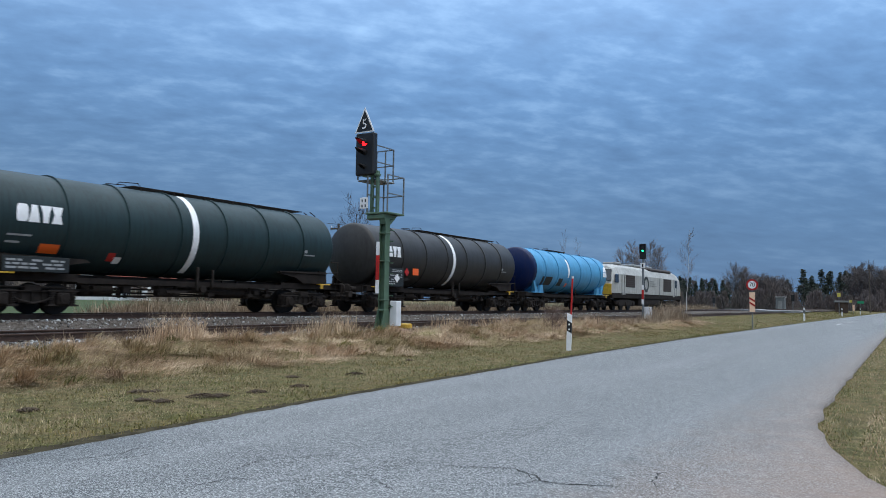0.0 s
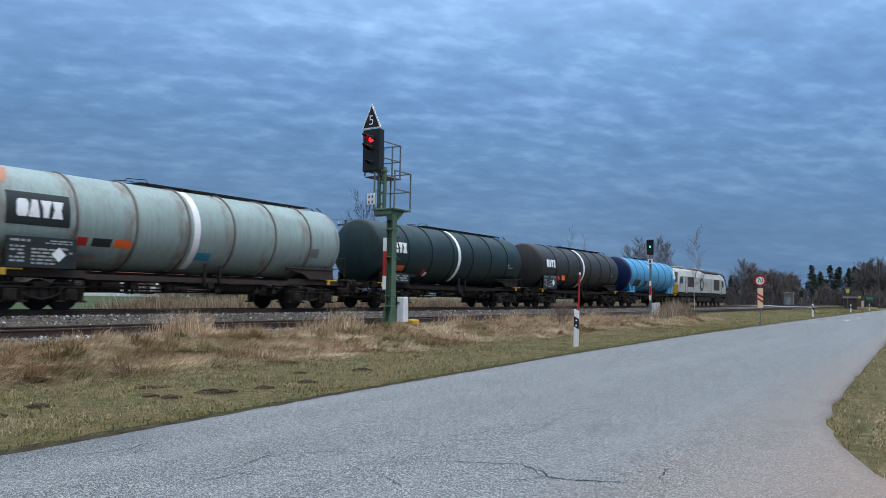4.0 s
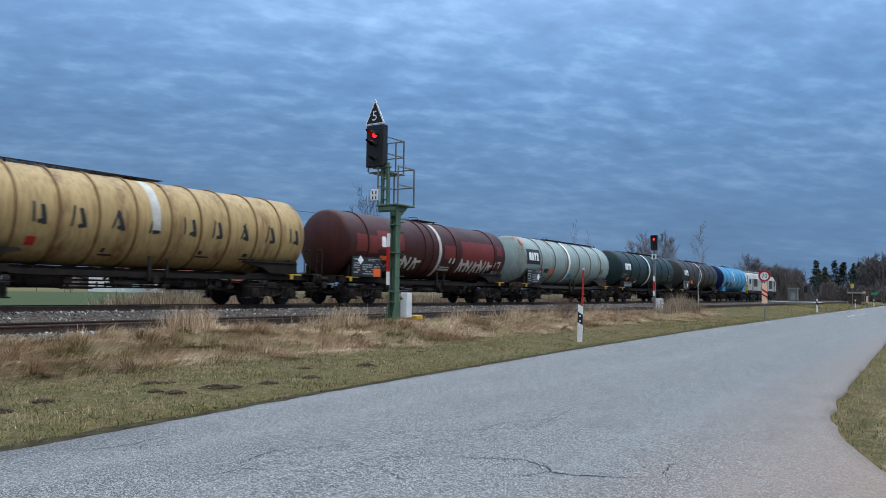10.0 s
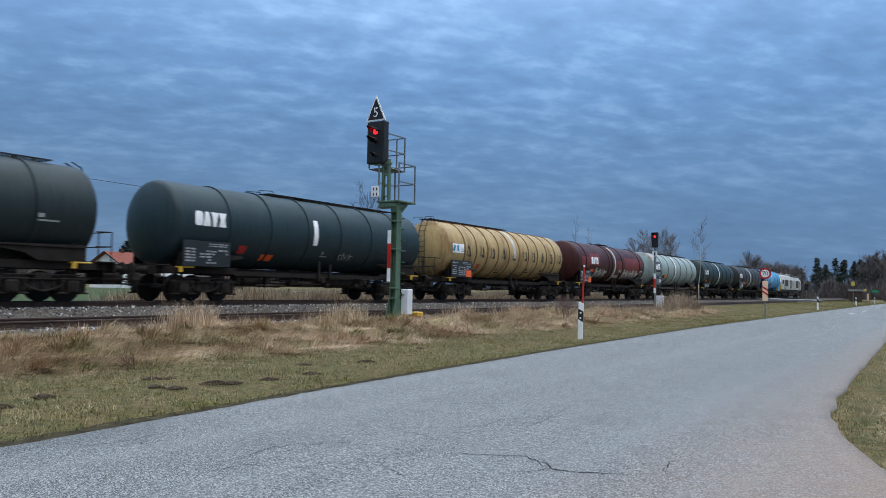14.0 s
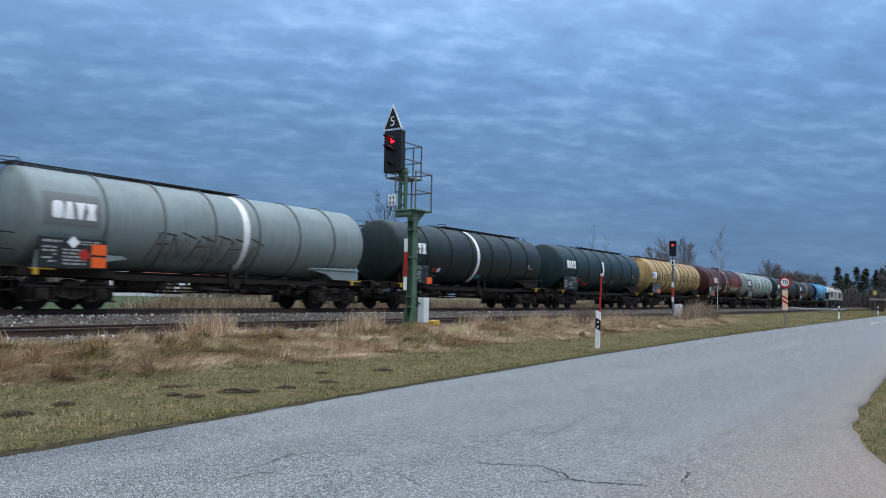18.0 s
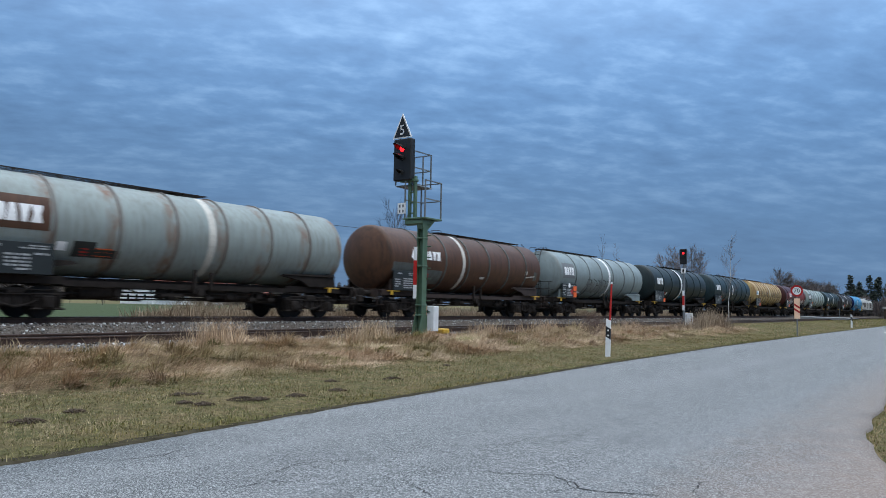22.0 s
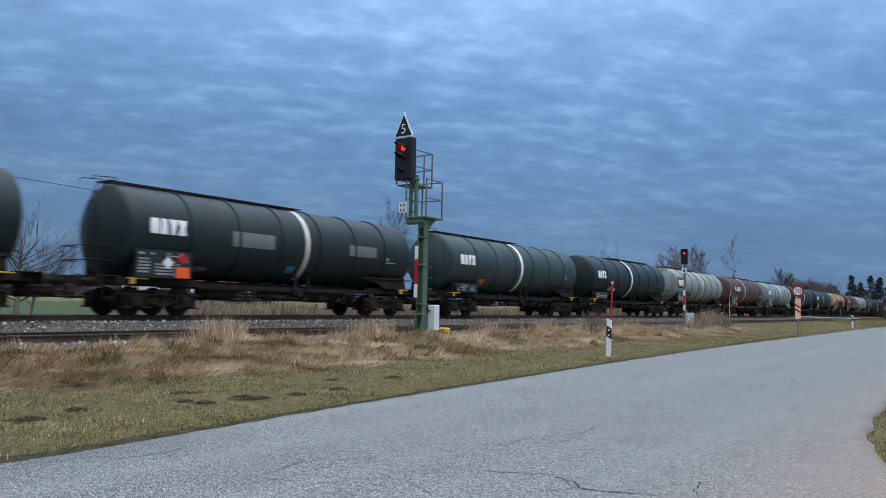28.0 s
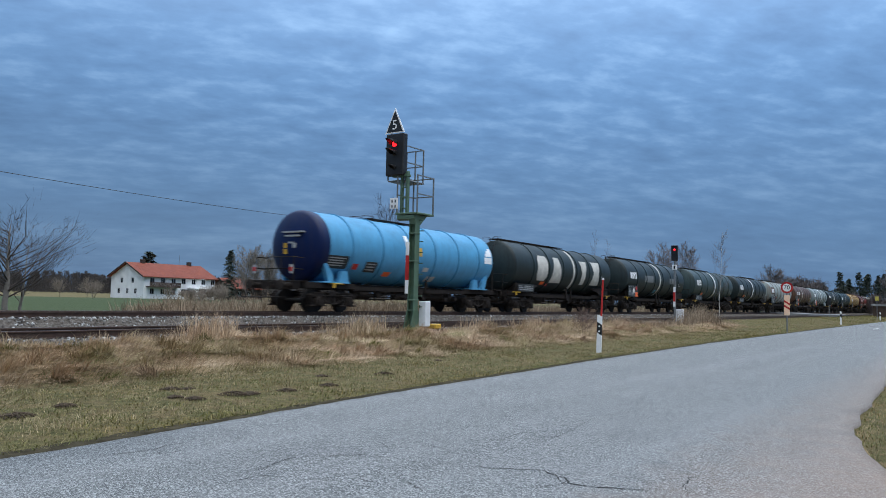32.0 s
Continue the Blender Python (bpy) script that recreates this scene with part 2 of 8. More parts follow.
def lathe(bm, prof, n=40, axis="x", at=(0, 0, 0)):
    """Turn (along, radius) pairs about an axis."""
    def place(a, r, k):
        c, s_ = math.cos(k * math.tau / n) * r, math.sin(k * math.tau / n) * r
        v = (a, c, s_) if axis == "x" else ((c, a, s_) if axis == "y" else (c, s_, a))
        return Vector(v) + Vector(at)
    rings = []
    for a, r in prof:
        rings.append([bm.verts.new(place(a, 0, 0))] if r < 1e-6 else [bm.verts.new(place(a, r, k)) for k in range(n)])
    for u, v in zip(rings, rings[1:]):
        for k in range(n):
            j = (k + 1) % n
            if len(u) == 1 and len(v) == 1:
                continue
            if len(u) == 1:
                bm.faces.new((u[0], v[k], v[j]))
            elif len(v) == 1:
                bm.faces.new((u[k], u[j], v[0]))
            else:
                bm.faces.new((u[k], u[j], v[j], v[k]))


def prism(bm, pts, y0, y1):
    """An outline in x and z, as thick as y0 to y1."""
    a = [bm.verts.new((x, y0, z)) for x, z in pts]
    b = [bm.verts.new((x, y1, z)) for x, z in pts]
    n = len(pts)
    bm.faces.new(a)
    bm.faces.new(b[::-1])
    for k in range(n):
        bm.faces.new((a[k], b[k], b[(k + 1) % n], a[(k + 1) % n]))


def numpy_mesh(name, verts, faces, material):
    """A big mesh from arrays; faces all have the same number of corners."""
    me = bpy.data.meshes.new(name)
    verts, faces = np.asarray(verts, np.float32), np.asarray(faces, np.int32)
    me.vertices.add(len(verts))
    me.vertices.foreach_set("co", verts.ravel())
    k = faces.shape[1]
    me.loops.add(faces.size)
    me.loops.foreach_set("vertex_index", faces.ravel())
    me.polygons.add(len(faces))
    me.polygons.foreach_set("loop_start", np.arange(0, faces.size, k, dtype=np.int32))
    me.update(calc_edges=True)
    me.validate()
    me.materials.append(material)
    return me

# ---- ground, road, railway ----
PROFILE = ((-900, 0.0), (-30, -0.02), (0.4, -0.05), (6.95, -0.05), (7.10, -0.008), (7.8, 0.012), (10.3, 0.07), (12.0, 0.16), (13.4, 0.22), (15.0, 0.17), (16.2, 0.18), (19.5, 0.24),
           (20.6, 0.30), (25.0, 0.32), (26.4, 0.15), (28.5, -0.02), (60, 0.0), (170, 0.25), (400, 0.6), (3000, 4.0))
PY, PZ = [p[0] for p in PROFILE], [p[1] for p in PROFILE]
LEFT = ((-400, 3.9), (-30, 5.98), (3.5, 6.51), (8.4, 6.93), (17.8, 7.53), (30, 8.02), (60, 8.4), (110, 8.55), (400, 9.0), (1500, 10.0))
RIGHT = ((-400, -3.0), (-7.2, -0.9), (-6.6, -3.0), (-6.2, -25.0), (4.4, -25.0), (4.9, -3.0), (5.5, -0.7), (6.3, 0.05), (7.0, 0.44), (8.3, 0.81), (10.0, 1.12), (13, 1.22), (28, 1.44), (38, 1.6), (110, 2.1), (400, 2.7), (1500, 3.7))


def edge_at(table, x):
    return float(np.interp(x, [p[0] for p in table], [p[1] for p in table]))


def rough_ground(x, y):
    return 0.05 * noise.noise((x * 0.45, y * 0.45, 0.3)) + 0.025 * noise.noise((x * 1.7, y * 1.7, 4.1))


def ground_z(x, y):
    # near the road the section follows the road's edge
    w = min(1.0, max(0.0, (11.5 - y) / 2.5)) if y > 4 else 0.0
    z = float(np.interp(y - w * (edge_at(LEFT, x) - 7.05), PY, PZ))
    # past the second signal the bank is mown and rises to the railway
    if 10.5 < y < 21.5 and x > 50:
        z += min(1.0, (x - 50) / 8) * float(np.interp(y, (10.5, 12.5, 14.8, 16.0, 20.0, 21.5), (0, 0.10, 0.20, 0.12, 0.08, 0)))
    # shoulder of the rough bank below the siding
    if 11.0 < y < 16.2 and x < 52:
        z += min(1.0, (52 - x) / 8) * float(np.interp(y, (11.0, 12.5, 14.0, 15.1, 16.2), (0, 0.05, 0.09, 0.11, 0)))
    e = edge_at(LEFT, x)
    amp = min(1.0, (y - e) / 1.2) if y > e else (0.0 if y > 0.0 or (-7 < x < 6.5) else 0.7)
    if 15.4 < y < 25.5:
        amp = 0.2
    if y < 0.6 and x > 6.0:
        z += 0.06 * min(1.0, max(0.0, edge_at(RIGHT, x) - y) / 1.2)
    if 10.6 < y < 15.4 and x < 60:
        z += 0.24 * max(0.0, math.sin((y - 10.6) / 4.8 * math.pi)) * noise.noise((x * 0.55, y * 0.7, 9.0))
    return z + amp * rough_ground(x, y)


def grass_material():
    m = Mat("grass_ground", 0.95, 0, 0.1)
    p = m.world_pos()
    g = m.n.new("ShaderNodeSeparateXYZ")
    m.l.new(p, g.inputs[0])
    broad, fine, tuft = m.noise(p, 0.35, 5, 0.6), m.noise(p, 9.0, 5, 0.7), m.noise(p, 2.2, 4, 0.6)
    hair = m.noise(p, 55.0, 4, 0.7)
    fine = m.math("ADD", m.math("MULTIPLY", fine, 0.5), m.math("MULTIPLY", hair, 0.5))
    green = m.ramp(fine, (0.36, (0.028, 0.028, 0.012)), (0.52, (0.098, 0.092, 0.036)), (0.68, (0.24, 0.195, 0.095)))
    dry = m.ramp(fine, (0.3, (0.075, 0.050, 0.028)), (0.55, (0.22, 0.150, 0.082)), (0.8, (0.40, 0.285, 0.165)))
    lush = m.ramp(fine, (0.3, (0.042, 0.058, 0.026)), (0.8, (0.082, 0.104, 0.050)))
    bank = m.ramp(m.math("ADD", g.outputs["Y"], m.math("MULTIPLY", broad, 2.2)), (0.0, 0.0), (1.0, 1.0))
    lo = m.n.new("ShaderNodeMapRange")
    lo.inputs["From Min"].default_value, lo.inputs["From Max"].default_value = 10.9, 12.3
    m.l.new(m.math("ADD", g.outputs["Y"], m.math("MULTIPLY", broad, 1.6)), lo.inputs["Value"])
    far = m.n.new("ShaderNodeMapRange")
    far.inputs["From Min"].default_value, far.inputs["From Max"].default_value = 53, 45
    m.l.new(m.math("ADD", g.outputs["X"], m.math("MULTIPLY", tuft, 6.0)), far.inputs["Value"])
    drier = m.math("MULTIPLY", lo.outputs[0], far.outputs[0])
    mixed = m.mix(m.ramp(tuft, (0.40, 0.0), (0.66, 0.60)), green, dry)
    col = m.mix(drier, mixed, dry)
    field = m.n.new("ShaderNodeMapRange")
    field.inputs["From Min"].default_value, field.inputs["From Max"].default_value = 33.0, 34.5
    m.l.new(m.math("ADD", g.outputs["Y"], m.math("MULTIPLY", broad, 4.0)), field.inputs["Value"])
    col = m.mix(field.outputs[0], col, lush)
    plough = m.n.new("ShaderNodeMapRange")
    plough.inputs["From Min"].default_value, plough.inputs["From Max"].default_value = 150.0, 155.0
    m.l.new(g.outputs["Y"], plough.inputs["Value"])
    col = m.mix(plough.outputs[0], col, m.ramp(fine, (0.3, (0.09, 0.075, 0.035)), (0.8, (0.22, 0.18, 0.09))))
    m.color(col)
    m.bump(fine, 0.8, 0.05)
    return m.m


M_GRASS = grass_material()


def steps(*spans):
    out = []
    for a, b, d in spans:
        n = max(1, round((b - a) / d))
        out += [a + (b - a) * i / n for i in range(n)]
    return out + [spans[-1][1]]


gx = steps((-3000, -300, 450), (-300, -40, 40), (-40, -8, 4), (-8, 60, 0.5), (60, 130, 3), (130, 500, 37), (500, 4500, 500))
gy = steps((-3000, -100, 400), (-100, -8, 12), (-8, 6, 1.0), (6, 29, 0.32), (29, 60, 3), (60, 300, 20), (300, 4500, 420))
gv = [(x, y, ground_z(x, y)) for x in gx for y in gy]
ny = len(gy)
gf = [(i * ny + j, (i + 1) * ny + j, (i + 1) * ny + j + 1, i * ny + j + 1) for i in range(len(gx) - 1) for j in range(ny - 1)]
ground = tagged(new("ground", numpy_mesh("ground", gv, gf, M_GRASS)), "grassy verge, dry bank and green field running to the horizon", "ground", kind="structure")


def asphalt_material():
    m = Mat("worn_asphalt", 0.85, 0, 0.35)
    p = m.world_pos()
    g = m.n.new("ShaderNodeSeparateXYZ")
    m.l.new(p, g.inputs[0])
    vor = m.n.new("ShaderNodeTexVoronoi")
    vor.inputs["Scale"].default_value = 112.0
    m.l.new(p, vor.inputs["Vector"])
    chips = m.ramp(vor.outputs["Color"], (0.15, (0.030, 0.031, 0.032)), (0.5, (0.126, 0.130, 0.128)), (0.89, (0.46, 0.47, 0.455)))
    grit = m.noise(p, 120.0, 2, 0.6)
    broad = m.noise(p, 0.5, 5, 0.6)
    mid = m.noise(p, 3.0, 5, 0.65)
    # wear runs along the lanes
    lanes = m.noise(m.world_pos((0.03, 0.9, 1)), 1.3, 3, 0.5)
    col = m.mix(m.ramp(grit, (0.42, 0.0), (0.8, 0.4)), chips, (0.05, 0.05, 0.052))
    col = m.mix(m.ramp(broad, (0.3, 0.22), (0.7, 0.0)), col, (0.12, 0.12, 0.122))
    col = m.mix(m.ramp(lanes, (0.45, 0.0), (0.75, 0.30)), col, (0.27, 0.27, 0.27))
    # earth and grit that wheels carry on to the outer edge
    side = m.n.new("ShaderNodeMapRange")
    side.inputs["From Min"].default_value, side.inputs["From Max"].default_value = 3.2, 0.9
    m.l.new(m.math("ADD", g.outputs["Y"], m.math("MULTIPLY", mid, 1.6)), side.inputs["Value"])
    col = m.mix(m.math("MULTIPLY", side.outputs[0], 0.70), col, (0.27, 0.185, 0.135))
    # tarry patches, slightly darker
    col = m.mix(m.ramp(m.noise(p, 1.1, 3, 0.5), (0.58, 0.0), (0.66, 0.16)), col, (0.09, 0.09, 0.095))
    m.color(col)
    h = m.math("ADD", vor.outputs["Distance"], m.math("MULTIPLY", grit, 0.5))
    m.bump(h, 0.35, 0.008)
    return m.m


M_ASPHALT = asphalt_material()
rx = steps((-400, -40, 40), (-40, -8, 4), (-8, 20, 0.2), (20, 60, 1), (60, 200, 7), (200, 1500, 65))
rv, rf, NR = [], [], 26
for x in rx:
    l, r = edge_at(LEFT, x), edge_at(RIGHT, x)
    fray = 0.0 if x > 90 else 0.05
    l += fray * noise.noise((x * 0.9, 2.0, 0)) + fray * 0.5 * noise.noise((x * 3.1, 5.0, 0))
    r += fray * noise.noise((x * 0.9, 9.0, 0)) + fray * 0.5 * noise.noise((x * 2.6, 7.0, 0))
    for j in range(-1, NR + 2):
        y = r + (l - r) * min(NR, max(0, j)) / NR
        rv.append((x, y, 0.008 * noise.noise((x * 0.3, y * 0.5, 2)) - (0.10 if j in (-1, NR + 1) else 0.0)))
for i in range(len(rx) - 1):
    for j in range(NR + 2):
        a = i * (NR + 3) + j
        rf.append((a, a + NR + 3, a + NR + 4, a + 1))
road = tagged(new("road", numpy_mesh("road", rv, rf, M_ASPHALT)), "worn grey asphalt country road with cracks and frayed edges", "road", kind="structure")

# cracks: thin dark gaps that wander over the surface
M_CRACK = plain("open_crack", (0.034, 0.033, 0.031), 0.95)


def crack(points, width, seed):
    rng = random.Random(seed)
    line = []
    for (x0, y0), (x1, y1) in zip(points, points[1:]):
        n = max(3, int(math.hypot(x1 - x0, y1 - y0) / 0.045))
        line += [(x0 + (x1 - x0) * k / n + rng.uniform(-0.016, 0.016), y0 + (y1 - y0) * k / n + rng.uniform(-0.016, 0.016)) for k in range(n)]
    line.append(points[-1])
    bm = bmesh.new()
    prev = None
    for k, (x, y) in enumerate(line):
        x2, y2 = line[min(k + 1, len(line) - 1)]
        x1, y1 = line[max(k - 1, 0)]
        d = Vector((x2 - x1, y2 - y1)).normalized()
        w = width * rng.uniform(0.2, 0.9) * min(1.0, 0.2 + 3 * min(k, len(line) - 1 - k) / len(line))
        z = 0.008 * noise.noise((x * 0.3, y * 0.5, 2)) + 0.004
        pair = (bm.verts.new((x - d.y * w, y + d.x * w, z)), bm.verts.new((x + d.y * w, y - d.x * w, z)))
        if prev:
            bm.faces.new((prev[0], prev[1], pair[1], pair[0]))
        prev = pair
    return part("crack", bm, M_CRACK, road)


for k, (wide, line) in enumerate((
        (0.009, ((3.85, 4.62), (4.12, 4.56), (4.61, 4.70), (5.11, 4.34), (5.17, 4.07), (5.16, 3.60))), (0.010, ((5.16, 3.60), (5.37, 3.29), (5.60, 2.84), (5.48, 2.66), (5.27, 2.49))),
        (0.012, ((5.56, 2.80), (5.50, 2.62), (5.33, 2.49), (5.34, 2.32), (5.44, 2.09), (5.58, 1.83))), (0.008, ((5.4, 2.55), (5.24, 2.52), (5.07, 2.67))),
        (0.009, ((5.75, 1.87), (5.8, 1.78), (6.11, 1.82), (6.27, 1.77))), (0.006, ((5.8, 1.78), (5.65, 1.68))),
        (0.008, ((3.50, 6.36), (3.71, 5.90), (4.11, 5.83), (4.30, 5.91), (4.82, 5.88), (5.38, 5.65))), (0.008, ((4.11, 5.83), (4.01, 5.62), (4.36, 5.61))),
        (0.007, ((5.86, 4.29), (5.76, 3.77), (5.92, 3.63))), (0.006, ((5.65, 4.66), (5.55, 4.38), (5.68, 4.08))), (0.009, ((6.22, 3.82), (7.0, 3.82), (7.59, 3.52), (8.58, 3.68))),
        (0.007, ((7.0, 3.82), (7.01, 3.43), (7.59, 3.52))), (0.008, ((8.58, 3.68), (9.07, 3.59), (10.02, 3.49))), (0.008, ((4.64, 3.65), (4.61, 3.47), (4.44, 3.19))),
        (0.007, ((4.11, 4.07), (4.32, 3.93), (4.34, 3.84))), (0.007, ((3.64, 4.42), (4.0, 4.42), (4.15, 4.16))))):
    crack(line, wide, k + 1)
# hairline cracks that run the same way, across the lane
hair = random.Random(12)
for k in range(9):
    x, y = hair.uniform(4.2, 7.6), hair.uniform(3.2, 5.2)
    line = [(x, y)]
    for _ in range(hair.randint(2, 4)):
        x, y = x + hair.uniform(0.02, 0.30), y - hair.uniform(0.12, 0.32)
        line.append((x, y))
    crack(line, 0.005, 20 + k)

# bare dark soil between the asphalt and the grass
M_EDGE = plain("dark_verge_soil", (0.062, 0.052, 0.032), 0.98, 0, 0.7, 5.0, 1.0, 0.05)


def soil_strip(table, out, reach):
    """A ragged strip of earth that laps over the asphalt's edge; out: which way the grass lies."""
    sv = []
    sx = steps((6.4 if out < 0 else -8, 30, 0.12), (30, 90, 1.5))
    for x in sx:
        e = edge_at(table, x)
        w = reach * (1 + 0.7 * noise.noise((x * 0.8, 3.0, out)) + 0.5 * noise.noise((x * 3.1, 3.0, out + 2)))
        lap = (0.09 if out > 0 else 0.0) + (0.04 if out > 0 else 0.02) * noise.noise((x * 2.3, 8.0, out)) + 0.03 * noise.noise((x * 7.0, 8.0, out))
        for d in (-lap, -0.01, w * 0.5, w):
            y = e + out * d
            z = 0.008 * noise.noise((x * 0.3, y * 0.5, 2)) + (0.001 if d == -lap else 0.005)
            sv.append((x, y, z if d < 0 else max(ground_z(x, y) + 0.006, z - 0.012 if d < w else -1)))
    sf = [(i * 4 + j, (i + 1) * 4 + j, (i + 1) * 4 + j + 1, i * 4 + j + 1) for i in range(len(sx) - 1) for j in range(3)]
    tagged(new("verge_edge", numpy_mesh("verge_edge", sv, sf, M_EDGE)), "strip of dark bare soil along the road's edge", "soil", kind="structure")


soil_strip(LEFT, 1, 0.12)

# worn centre dashes far down the road
for k, (xa, ya, xb, yb) in enumerate(((62.0, 5.6, 67.0, 5.62), (74.0, 5.65, 79.0, 5.67))):
    bm = bmesh.new()
    vs_ = [bm.verts.new(q) for q in ((xa, ya - 0.06, 0.014), (xb, yb - 0.06, 0.014), (xb, yb + 0.06, 0.014), (xa, ya + 0.06, 0.014))]
    bm.faces.new(vs_)
    part("road_marking", bm, M_OFFWHITE, road, "worn white dash")

M_RAIL = plain("rusty_rail_steel", (0.085, 0.050, 0.036), 0.7, 0.3, 0.35, 4.0)
M_RAILTOP = plain("worn_rail_head", (0.14, 0.115, 0.10), 0.4, 0.8, 0.2, 4.0)
M_SLEEPER = plain("weathered_concrete_sleeper", (0.17, 0.15, 0.13), 0.9, 0, 0.3, 3.0, 0.3)
M_FISH = plain("rail_clip_steel", (0.05, 0.035, 0.028), 0.7, 0.4, 0.3)


def stone_material():
    m = Mat("ballast_stone", 0.9, 0, 0.3)
    g = m.n.new("ShaderNodeNewGeometry")
    per = m.ramp(g.outputs["Random Per Island"], (0.0, (0.050, 0.043, 0.037)), (0.40, (0.125, 0.115, 0.103)), (0.75, (0.30, 0.29, 0.275)), (1.0, (0.66, 0.66, 0.64)))
    fine = m.noise(m.world_pos(), 40.0, 4)
    m.color(m.mix(m.ramp(fine, (0.4, 0.0), (0.8, 0.6)), per, (0.08, 0.065, 0.055)))
    m.bump(fine, 0.5, 0.01)
    return m.m


M_STONE = stone_material()


def bed_material():
    m = Mat("ballast_bed", 0.95, 0, 0.2)
    p = m.world_pos()
    v = m.n.new("ShaderNodeTexVoronoi")
    v.inputs["Scale"].default_value = 18.0
    m.l.new(p, v.inputs["Vector"])
    m.color(m.mix(m.ramp(m.noise(p, 0.9, 4), (0.4, 0.1), (0.7, 0.7)), m.ramp(v.outputs["Color"], (0.1, (0.045, 0.037, 0.030)), (0.9, (0.165, 0.148, 0.130))), (0.085, 0.062, 0.046)))
    m.bump(v.outputs["Distance"], 0.8, 0.05)
    return m.m


M_BED = bed_material()


def railway(name, y, z, label, x0=-90.0, x1=620.0):
    """A track: bed, two rails, sleepers with clips where the view comes near."""
    t = thing(name, pose(0, y, z), label, "railway track", kind="structure")
    bm = bmesh.new()
    top = -0.185
    sect = ((-2.45, -0.62), (-1.75, top), (1.75, top), (2.45, -0.62))
    xs = steps((x0, 0, 9), (0, 70, 0.6), (70, x1, 10))
    prev = None
    for x in xs:
        ring = [bm.verts.new((x, a, b + (0.02 * noise.noise((x * 1.4, a * 2, z)) if abs(a) < 2 else 0))) for a, b in sect]
        if prev:
            for k in range(3):
                bm.faces.new((prev[k], ring[k], ring[k + 1], prev[k + 1]))
        prev = ring
    part("ballast_bed", bm, M_BED, t)
    for side in (-1, 1):
        bm = bmesh.new()
        c = side * 0.752
        for lo, hi in (((x0, c - 0.07, -0.172), (x1, c + 0.07, -0.150)), ((x0, c - 0.009, -0.150), (x1, c + 0.009, -0.040))):
            box(bm, lo, hi)
        box(bm, (x0, c - 0.036, -0.040), (x1, c + 0.036, -0.003), 0.006)
        rail = part("rail", bm, M_RAIL, t, "rusty steel rail")
        bm = bmesh.new()
        box(bm, (x0, c - 0.030, -0.003), (x1, c + 0.030, 0.0))
        part("rail_head", bm, M_RAILTOP, rail, "worn bright running surface")

    def sleeper(bm):
        prism(bm, ((-0.13, -0.36), (0.13, -0.36), (0.11, -0.175), (-0.11, -0.175)), -1.3, 1.3)

    def clip(bm):
        for s_ in (-1, 1):
            box(bm, (-0.06, s_ * 0.075 - 0.04, -0.175), (0.06, s_ * 0.075 + 0.04, -0.135), 0.01)

    x = -6.0
    while x < 80:
        sl = shared("sleeper", "sleeper", sleeper, M_SLEEPER, t, pose(x, 0, 0))
        if x < 34:
            for s_ in (-1, 1):
                shared("rail_clip", "clip", clip, M_FISH, sl, pose(0, s_ * 0.752, 0))
        x += 0.6
    return t


railway("track_1", TRACK_Y, RAIL_Z, "through track with rusty rails on grey ballast")
railway("track_2", SIDE_Y, SIDE_Z, "siding with rusty rails half buried in ballast and dry grass")


def stones(name, count, spread, seed, lo=0.022, hi=0.050, label="loose grey broken-stone ballast between the rails", material=None):
    """Loose ballast: many small broken stones in one object."""
    rng = np.random.default_rng(seed)
    base = np.array([(-1, -1, -1), (1, -1, -1), (1, 1, -1), (-1, 1, -1), (-1, -1, 1), (1, -1, 1), (1, 1, 1), (-1, 1, 1)], float) * 0.62
    quads = np.array(((0, 3, 2, 1), (4, 5, 6, 7), (0, 1, 5, 4), (1, 2, 6, 5), (2, 3, 7, 6), (3, 0, 4, 7)))
    vs, fs = [], []
    for k in range(count):
        x, y, z = spread(rng)
        q = Euler(tuple(rng.uniform(0, 6.28, 3))).to_matrix()
        r = rng.uniform(lo, hi)
        pts = (base + rng.uniform(-0.33, 0.33, base.shape)) * r * rng.uniform(0.7, 1.3, 3)
        vs.append(pts @ np.array(q).T + (x, y, z))
        fs.append(quads + 8 * k)
    return tagged(new(name, numpy_mesh(name, np.concatenate(vs), np.concatenate(fs), material or M_STONE)), label, "gravel" if material else "ballast", kind="stuff")


def near_x(rng, a=2.0, b=75.0):
    return a + (b - a) * rng.random() ** 2.1


def spread_between(rng):
    x, y = near_x(rng), rng.uniform(18.1, 22.0)
    d1, d2 = abs(y - SIDE_Y), abs(y - TRACK_Y)
    z1 = SIDE_Z - 0.185 - max(0.0, d1 - 1.75) * 0.62
    z2 = RAIL_Z - 0.185 - max(0.0, d2 - 1.75) * 0.62
    return x, y, max(z1, z2, ground_z(x, y)) + rng.uniform(-0.005, 0.025)


def spread_side(rng):
    x, y = near_x(rng, 1.0, 60.0), rng.uniform(15.0, 18.0)
    d1 = abs(y - SIDE_Y)
    return x, y, max(SIDE_Z - 0.185 - max(0.0, d1 - 1.75) * 0.62, ground_z(x, y)) + rng.uniform(-0.005, 0.02)


stones("ballast_stones", 14000, spread_between, 5, 0.020, 0.045)
stones("ballast_stones", 4500, spread_side, 6)


# ---- the train ----
TR = 1.48           # tank radius
TZ = 2.72           # height of the tank's middle over the rail
SIDE = -1.46        # plane of the data panels, on the side of the road


